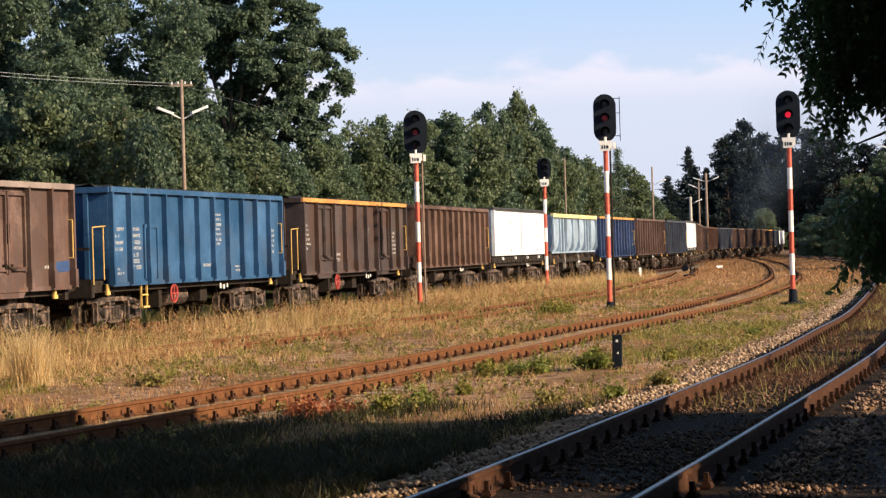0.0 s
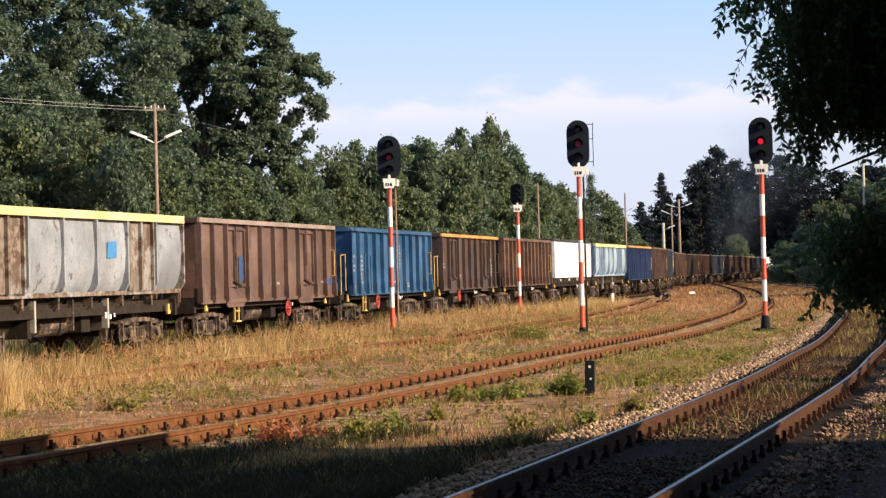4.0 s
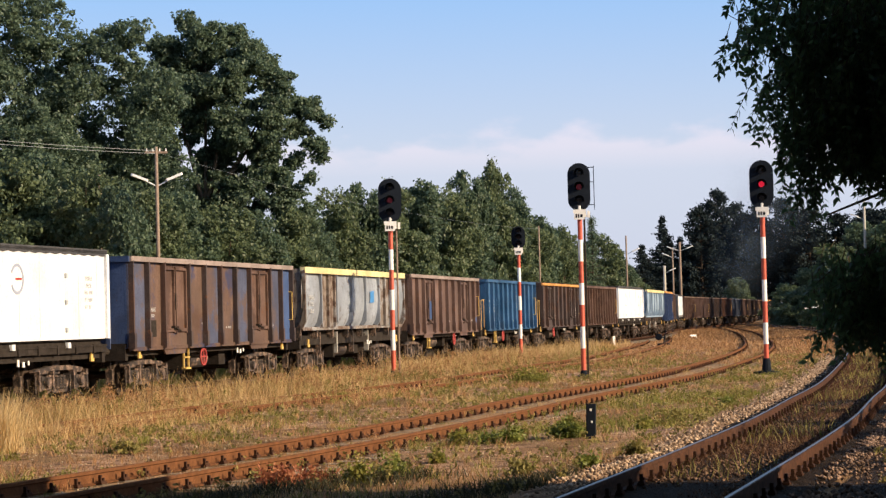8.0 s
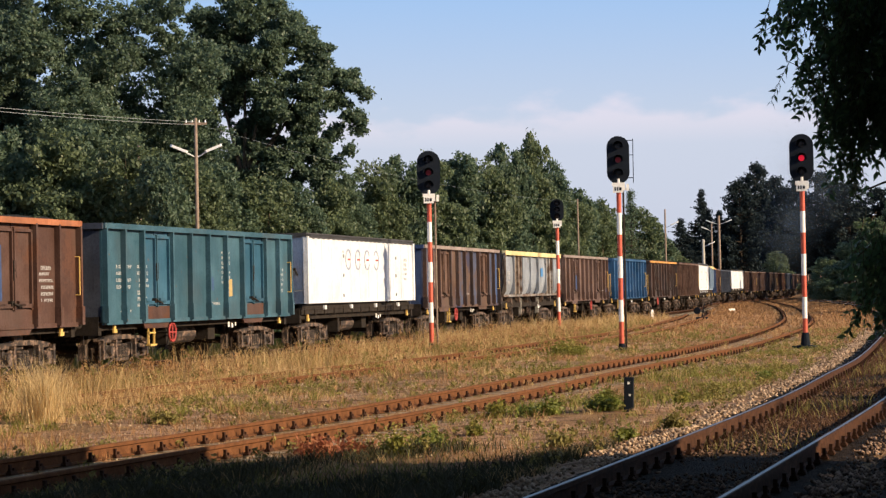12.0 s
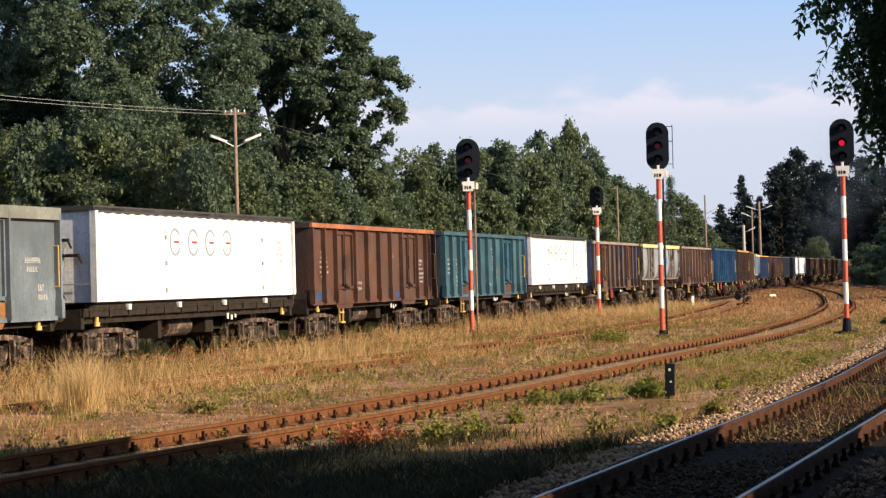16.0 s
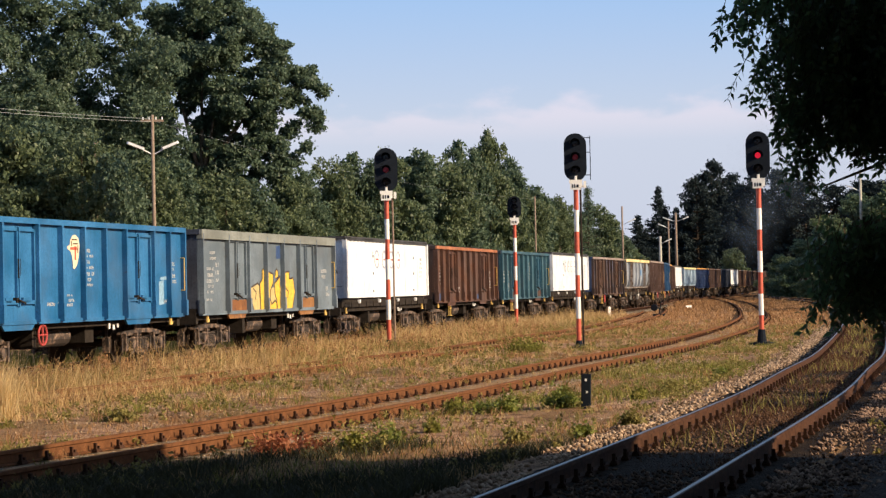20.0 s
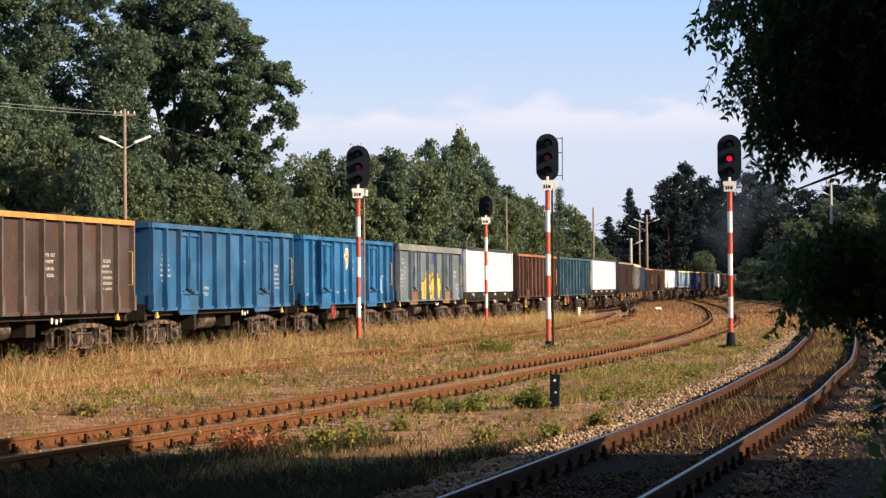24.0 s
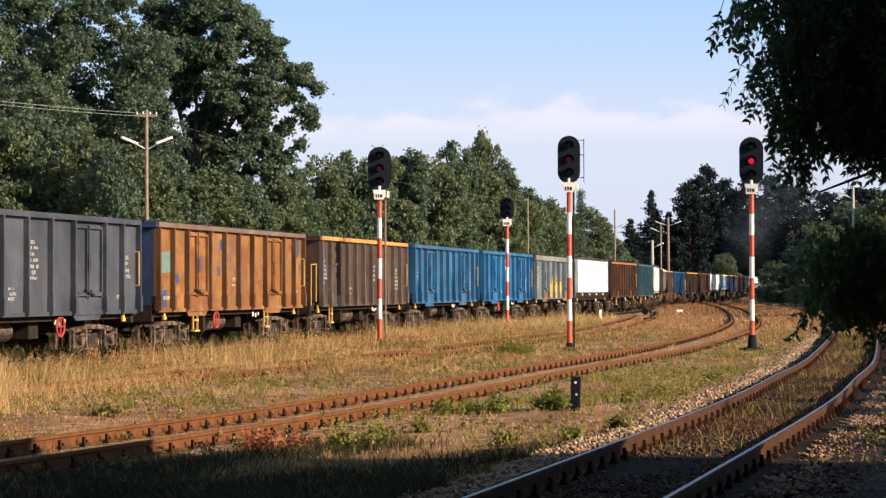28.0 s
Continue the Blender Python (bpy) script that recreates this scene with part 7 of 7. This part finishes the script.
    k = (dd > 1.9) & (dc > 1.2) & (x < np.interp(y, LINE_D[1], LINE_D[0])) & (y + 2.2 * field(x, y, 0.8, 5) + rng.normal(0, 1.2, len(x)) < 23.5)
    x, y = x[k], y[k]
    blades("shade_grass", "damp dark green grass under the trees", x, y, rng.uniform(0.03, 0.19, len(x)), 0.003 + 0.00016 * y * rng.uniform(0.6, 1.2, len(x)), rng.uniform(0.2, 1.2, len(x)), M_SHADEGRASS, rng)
    # thin dry cover over the far bend
    for line, k0 in ((LINE_C, 26000), (LINE_D, 26000), (LINE_A, 16000)):
        x0, y0, h0 = cut(line, 80, 300)
        i = rng.integers(0, len(x0), k0)
        off = rng.uniform(-5.5, 5.5, k0)
        x, y = x0[i] + off * np.cos(h0[i]), y0[i] - off * np.sin(h0[i]) + rng.uniform(-0.3, 0.3, k0)
        ok = np.full(k0, True)
        for other in (LINE_B, LINE_C, LINE_D):
            ok &= np.abs(near(other, x, y) - 0.753) > 0.16
        ok &= near(LINE_A, x, y) > 1.6
        x, y = x[ok], y[ok]
        blades("bend_grass", "thin dry grass on the bend", x, y, rng.uniform(0.05, 0.22, len(x)), 0.004 + 0.00016 * y, rng.uniform(0.3, 1.2, len(x)), M_TAN, rng)
    # low reddish growth in the curved track
    x0, y0, h0 = cut(LINE_D, 21, 90)
    k0 = 52000
    i = rng.integers(0, len(x0), k0)
    off = rng.uniform(-0.66, 0.66, k0)
    x, y = x0[i] + off * np.cos(h0[i]), y0[i] - off * np.sin(h0[i]) + rng.uniform(-0.3, 0.3, k0)
    ok = field(x, y, 0.7, 1) + rng.normal(0, 0.35, k0) + 0.02 * (y - 30) > 0.1
    x, y = x[ok], y[ok]
    blades("low_track_growth", "low reddish-brown growth between the rails", x, y, rng.uniform(0.02, 0.11, len(x)), 0.003 + 0.00012 * y, rng.uniform(0.4, 1.4, len(x)), M_BROWNGRASS, rng)
    # weeds in the curved track
    x, y = wedge(rng, 90000, 21, 85, 0.27, 0.9)
    dd = near(LINE_D, x, y)
    k = (dd < 0.62) & (field(x, y, 0.9, 3) + rng.normal(0, 0.35, len(x)) + 0.012 * (y - 28) > 0.35)
    x, y = x[k], y[k]
    blades("track_weeds", "sparse weeds growing between the rails", x, y, rng.uniform(0.04, 0.30, len(x)), 0.003 + 0.00012 * y, rng.uniform(0.2, 1.0, len(x)), M_OLIVE, rng)


build_grass()


def build_weed(name, label, x, y, h, r, mat, seed, count=420):
    rng = np.random.default_rng(seed)
    t = thing("weed", label, "plant", m=pose(x, y, park(x, y)))
    c = np.stack([rng.normal(0, r * 0.5, count), rng.normal(0, r * 0.5, count), np.abs(rng.normal(0, h * 0.45, count)) + 0.03], 1)
    v, f = leaf_cloud(rng, c, 0.04, 5, 0.030, 1.0)
    o = new("foliage", fast_mesh("foliage", v, f, mat))
    o.parent = t
    g = Geo()
    for i in range(9):
        a0 = i * 0.7
        g.tube((0, 0, -0.02), (r * 0.5 * math.cos(a0), r * 0.5 * math.sin(a0), h * (0.6 + 0.05 * i)), 0.006, 0.003, 4, False)
    tagged(part("stem", g, mat, t), kind="stuff")


def build_herbs():
    """Dry stalks with seed heads and small leaves, standing over the grass."""
    rng = np.random.default_rng(57)
    for name, label, count, mat, lo, hi, far in (("dry_herbs", "brown dry herbs with seed heads in the grass", 4200, M_TAN, 0.25, 0.62, True), ("green_herbs", "green and yellowish herbs in the dry grass", 2600, M_OLIVE, 0.12, 0.46, True), ("low_herbs", "low dry herbs on the sandy ground", 2400, M_OLIVE, 0.06, 0.20, False)):
        x, y = wedge(rng, count * 4, 21, 92, 0.27, 0.8)
        db, dc, dd = near(LINE_B, x, y), near(LINE_C, x, y), near(LINE_D, x, y)
        lb = np.interp(y, LINE_B[1], LINE_B[0]) - x
        k = (near(LINE_A, x, y) > 1.6) & (x > np.interp(y, A_Y, A_X)) & (np.abs(db - 0.75) > 0.15) & (dc > 1.0) & (dd > 1.7) & ((lb > 0.9) == far) & (field(x, y, 0.6, count * 0.01) + rng.normal(0, 0.5, len(x)) > 0.0)
        x, y = x[k], y[k]
        z, h = ground_z(x, y), rng.uniform(lo, hi, int(k.sum()))
        lean = rng.normal(0, 0.12, (len(x), 2)) * h[:, None]
        u = rng.uniform(0.25, 1.0, (len(x), 9)) ** 0.6
        c = np.stack([x[:, None] + lean[:, :1] * u, y[:, None] + lean[:, 1:] * u, z[:, None] + h[:, None] * u], -1).reshape(-1, 3)
        v, f = leaf_cloud(rng, c, 0.030, 2, 0.026, 0.8)
        ob = new(name, fast_mesh(name, v, f, mat))
        tagged(ob, label, "plants", kind="stuff")
        blades(name + "_stalks", label, x, y, h, np.full(len(x), 0.003), rng.uniform(0.0, 0.15, len(x)), mat, rng)


build_herbs()
build_weed("weed", "bright green bushy weed beside the marker post", 2.47, 33.7, 0.17, 0.22, M_BUSH, 61)
build_weed("weed", "reddish-brown dry weed beside the siding", -1.60, 26.0, 0.19, 0.24, M_REDWEED, 62, 200)
build_weed("weed", "reddish-brown dry weed beside the siding", -1.22, 26.2, 0.12, 0.20, M_REDWEED, 63, 120)
build_weed("weed", "dark green weed on the siding's edge", -0.66, 26.0, 0.22, 0.13, M_GREEN, 64, 120)
build_weed("weed", "green weed between the sidings", 1.35, 33.8, 0.10, 0.35, M_BUSH, 65, 140)
build_weed("weed", "dark bush in the overgrown siding", 3.5, 62.4, 0.36, 0.6, M_GREEN, 66, 420)
for k, (x, y, h) in enumerate([(-0.24, 26.8, 0.2), (0.23, 35.0, 0.14), (0.77, 33.8, 0.16), (1.56, 33.5, 0.2), (1.38, 27.1, 0.12), (2.83, 38.4, 0.12), (2.2, 26.8, 0.1), (2.89, 27.6, 0.14), (3.89, 36.0, 0.12), (6.36, 43.2, 0.14), (4.8, 39.0, 0.12), (0.36, 29.6, 0.1)]):
    build_weed("weed", "yellowish-green weed clump on the sandy ground", x, y, h, h * 0.8, (M_BUSH, M_OLIVE, M_GREEN)[k % 3], 70 + k, 90)
build_weed("weed", "grey-green weed in the straw", -4.3, 32.9, 0.15, 0.26, M_OLIVE, 67, 120)


def stones(name, label, x, y, z, size, mat, rng):
    k = len(x)
    octa = np.array([(1, 0, 0), (-1, 0, 0), (0, 1, 0), (0, -1, 0), (0, 0, 1), (0, 0, -1)], float)
    v = octa[None] * size[:, None, None] * rng.uniform(0.55, 1.25, (k, 6, 1)) + rng.normal(0, 0.18, (k, 6, 3)) * size[:, None, None]
    a0 = rng.uniform(0, 6.28, k)
    c0, s0 = np.cos(a0)[:, None], np.sin(a0)[:, None]
    v = np.stack([v[..., 0] * c0 - v[..., 1] * s0, v[..., 0] * s0 + v[..., 1] * c0, v[..., 2] * 0.8], -1) + np.stack([x, y, z], 1)[:, None]
    faces = np.array([(0, 2, 4), (2, 1, 4), (1, 3, 4), (3, 0, 4), (2, 0, 5), (1, 2, 5), (3, 1, 5), (0, 3, 5)])
    f = (np.arange(k)[:, None, None] * 6 + faces[None]).reshape(-1, 3)
    ob = new(name, fast_mesh(name, v.reshape(-1, 3), f, mat))
    return tagged(ob, label, "ballast", kind="stuff")


def stone_mat(name, a0, b0):
    m, n, l, b = node_mat(name)
    g = n.new("ShaderNodeNewGeometry")
    c = blend(n, l, g.outputs["Random Per Island"], a0, b0)
    c = blend(n, l, noise_fac(n, l, coords(n, l), 30, 0.45, 0.8), c, tuple(q * 0.5 for q in a0))
    l.new(c, b.inputs["Base Color"])
    b.inputs["Roughness"].default_value, b.inputs["Specular IOR Level"].default_value = 0.9, 0.08
    return m


def build_ballast():
    rng = np.random.default_rng(71)
    x0, y0, h0 = cut(LINE_D, 12, 100)
    k = 12500
    i = (rng.random(k) ** 1.4 * (len(x0) - 1)).astype(int)
    off = np.where(rng.random(k) < 0.80, rng.normal(-1.48, 0.19, k), np.where(rng.random(k) < 0.985, rng.normal(2.6, 0.7, k), rng.uniform(-0.7, 0.7, k)))
    al = rng.uniform(-0.3, 0.3, k)
    x = x0[i] + off * np.cos(h0[i]) + al * np.sin(h0[i])
    y = y0[i] - off * np.sin(h0[i]) + al * np.cos(h0[i])
    ok = (np.abs(np.abs(off) - 0.753) > 0.10) & (0.4 * field(x, y, 1.3, 4) + 0.5 * field(y, x, 0.47, 1) + rng.normal(0, 0.6, k) > -0.15)
    x, y = x[ok], y[ok]
    stones("ballast_stones", "pale crushed stone ballast along the curved track", x, y, ground_z(x, y) + 0.005, rng.uniform(0.018, 0.045, len(x)), stone_mat("ballast", (0.15, 0.09, 0.055), (0.58, 0.42, 0.29)), rng)
    x0, y0, h0 = cut(LINE_D, 12, 55)
    k = 34000
    i = (rng.random(k) ** 1.1 * (len(x0) - 1)).astype(int)
    # stones thin out away from the rail, where the gravel stands for shade
    off = 1.15 + 3.6 * rng.random(k) ** 1.7
    x, y = x0[i] + off * np.cos(h0[i]), y0[i] - off * np.sin(h0[i]) + rng.uniform(-0.3, 0.3, k)
    keep = 0.4 * field(x, y, 1.37, 5) + 0.5 * field(y, x, 0.41, 2) + rng.normal(0, 0.6, k) > 0.3 * np.clip(off - 1.6, 0, 3)
    x, y = x[keep], y[keep]
    z = np.maximum(ground_z(x, y), -0.15)
    stones("path_stones", "grey-brown gravel scattered over the cinder path", x, y, z, rng.uniform(0.012, 0.036, len(x)), stone_mat("path_gravel", (0.050, 0.029, 0.020), (0.40, 0.265, 0.19)), rng)
    # dark crushed stone and clinker between the rails of the curved track
    x0, y0, h0 = cut(LINE_D, 16, 70)
    k = 11000
    i = (rng.random(k) ** 1.25 * (len(x0) - 1)).astype(int)
    off = rng.uniform(-0.66, 0.66, k)
    x, y = x0[i] + off * np.cos(h0[i]), y0[i] - off * np.sin(h0[i]) + rng.uniform(-0.3, 0.3, k)
    keep = field(x, y, 1.2, 2) + rng.normal(0, 0.5, k) > -0.2
    x, y = x[keep], y[keep]
    stones("track_clinker", "dark crushed stone and clinker between the rails", x, y, np.full(len(x), RAIL_D - 0.172), rng.uniform(0.012, 0.034, len(x)), stone_mat("clinker", (0.032, 0.019, 0.014), (0.21, 0.13, 0.088)), rng)
    # pebbles and crumbs on the bare sandy patches
    x, y = wedge(rng, 30000, 17, 75, 0.27, 0.75)
    keep = (near(LINE_A, x, y) > 2.5) & (near(LINE_D, x, y) > 1.9) & (np.abs(near(LINE_C, x, y) - 0.75) > 0.12) & (np.abs(near(LINE_B, x, y) - 0.75) > 0.12) & (x > np.interp(y, A_Y, A_X)) & (x < np.interp(y, LINE_D[1], LINE_D[0])) & (field(x, y, 0.6, 11) + rng.normal(0, 0.5, len(x)) > 0.0)
    x, y = x[keep], y[keep]
    stones("sand_pebbles", "pale pebbles and dry crumbs on the sandy ground", x, y, ground_z(x, y) + 0.004, rng.uniform(0.008, 0.022, len(x)) * (0.7 + 0.012 * y), stone_mat("pebble", (0.24, 0.16, 0.09), (0.66, 0.52, 0.36)), rng)
    x0, y0, h0 = cut(LINE_C, 14, 85)
    k = 3500
    i = (rng.random(k) * (len(x0) - 1)).astype(int)
    off = rng.uniform(-1.3, 1.3, k)
    x, y = x0[i] + off * np.cos(h0[i]), y0[i] - off * np.sin(h0[i])
    ok = np.abs(np.abs(off) - 0.753) > 0.10
    stones("siding_stones", "scattered pale stones between the rusty rails", x[ok], y[ok], ground_z(x[ok], y[ok]), rng.uniform(0.012, 0.03, int(ok.sum())), stone_mat("siding_stone", (0.28, 0.23, 0.18), (0.58, 0.52, 0.43)), rng)


build_ballast()


# ---- movement ----
def motions():
    for puff, x, y, z, drift, rise in SMOKE:
        walk(puff, [(t, pose(x + drift * t, y, z + rise * t, 0, 0, 0.6 * t)) for t in (0.0, 7.0, 14.0, 21.0, 28.0)])
    times = [i * 0.5 for i in range(57)]
    for index, w in WAGONS.items():
        walk(w, [(t, wagon_pose(index, t)) for t in times])
    spin = [(i * 0.1, (travel(i * 0.1) - travel(0)) / 0.46) for i in range(281)]
    for w in WHEELS:
        m = w.matrix_basis.copy()
        walk(w, [(t, m @ Matrix.Rotation(a0, 4, 'Y')) for t, a0 in spin])


motions()
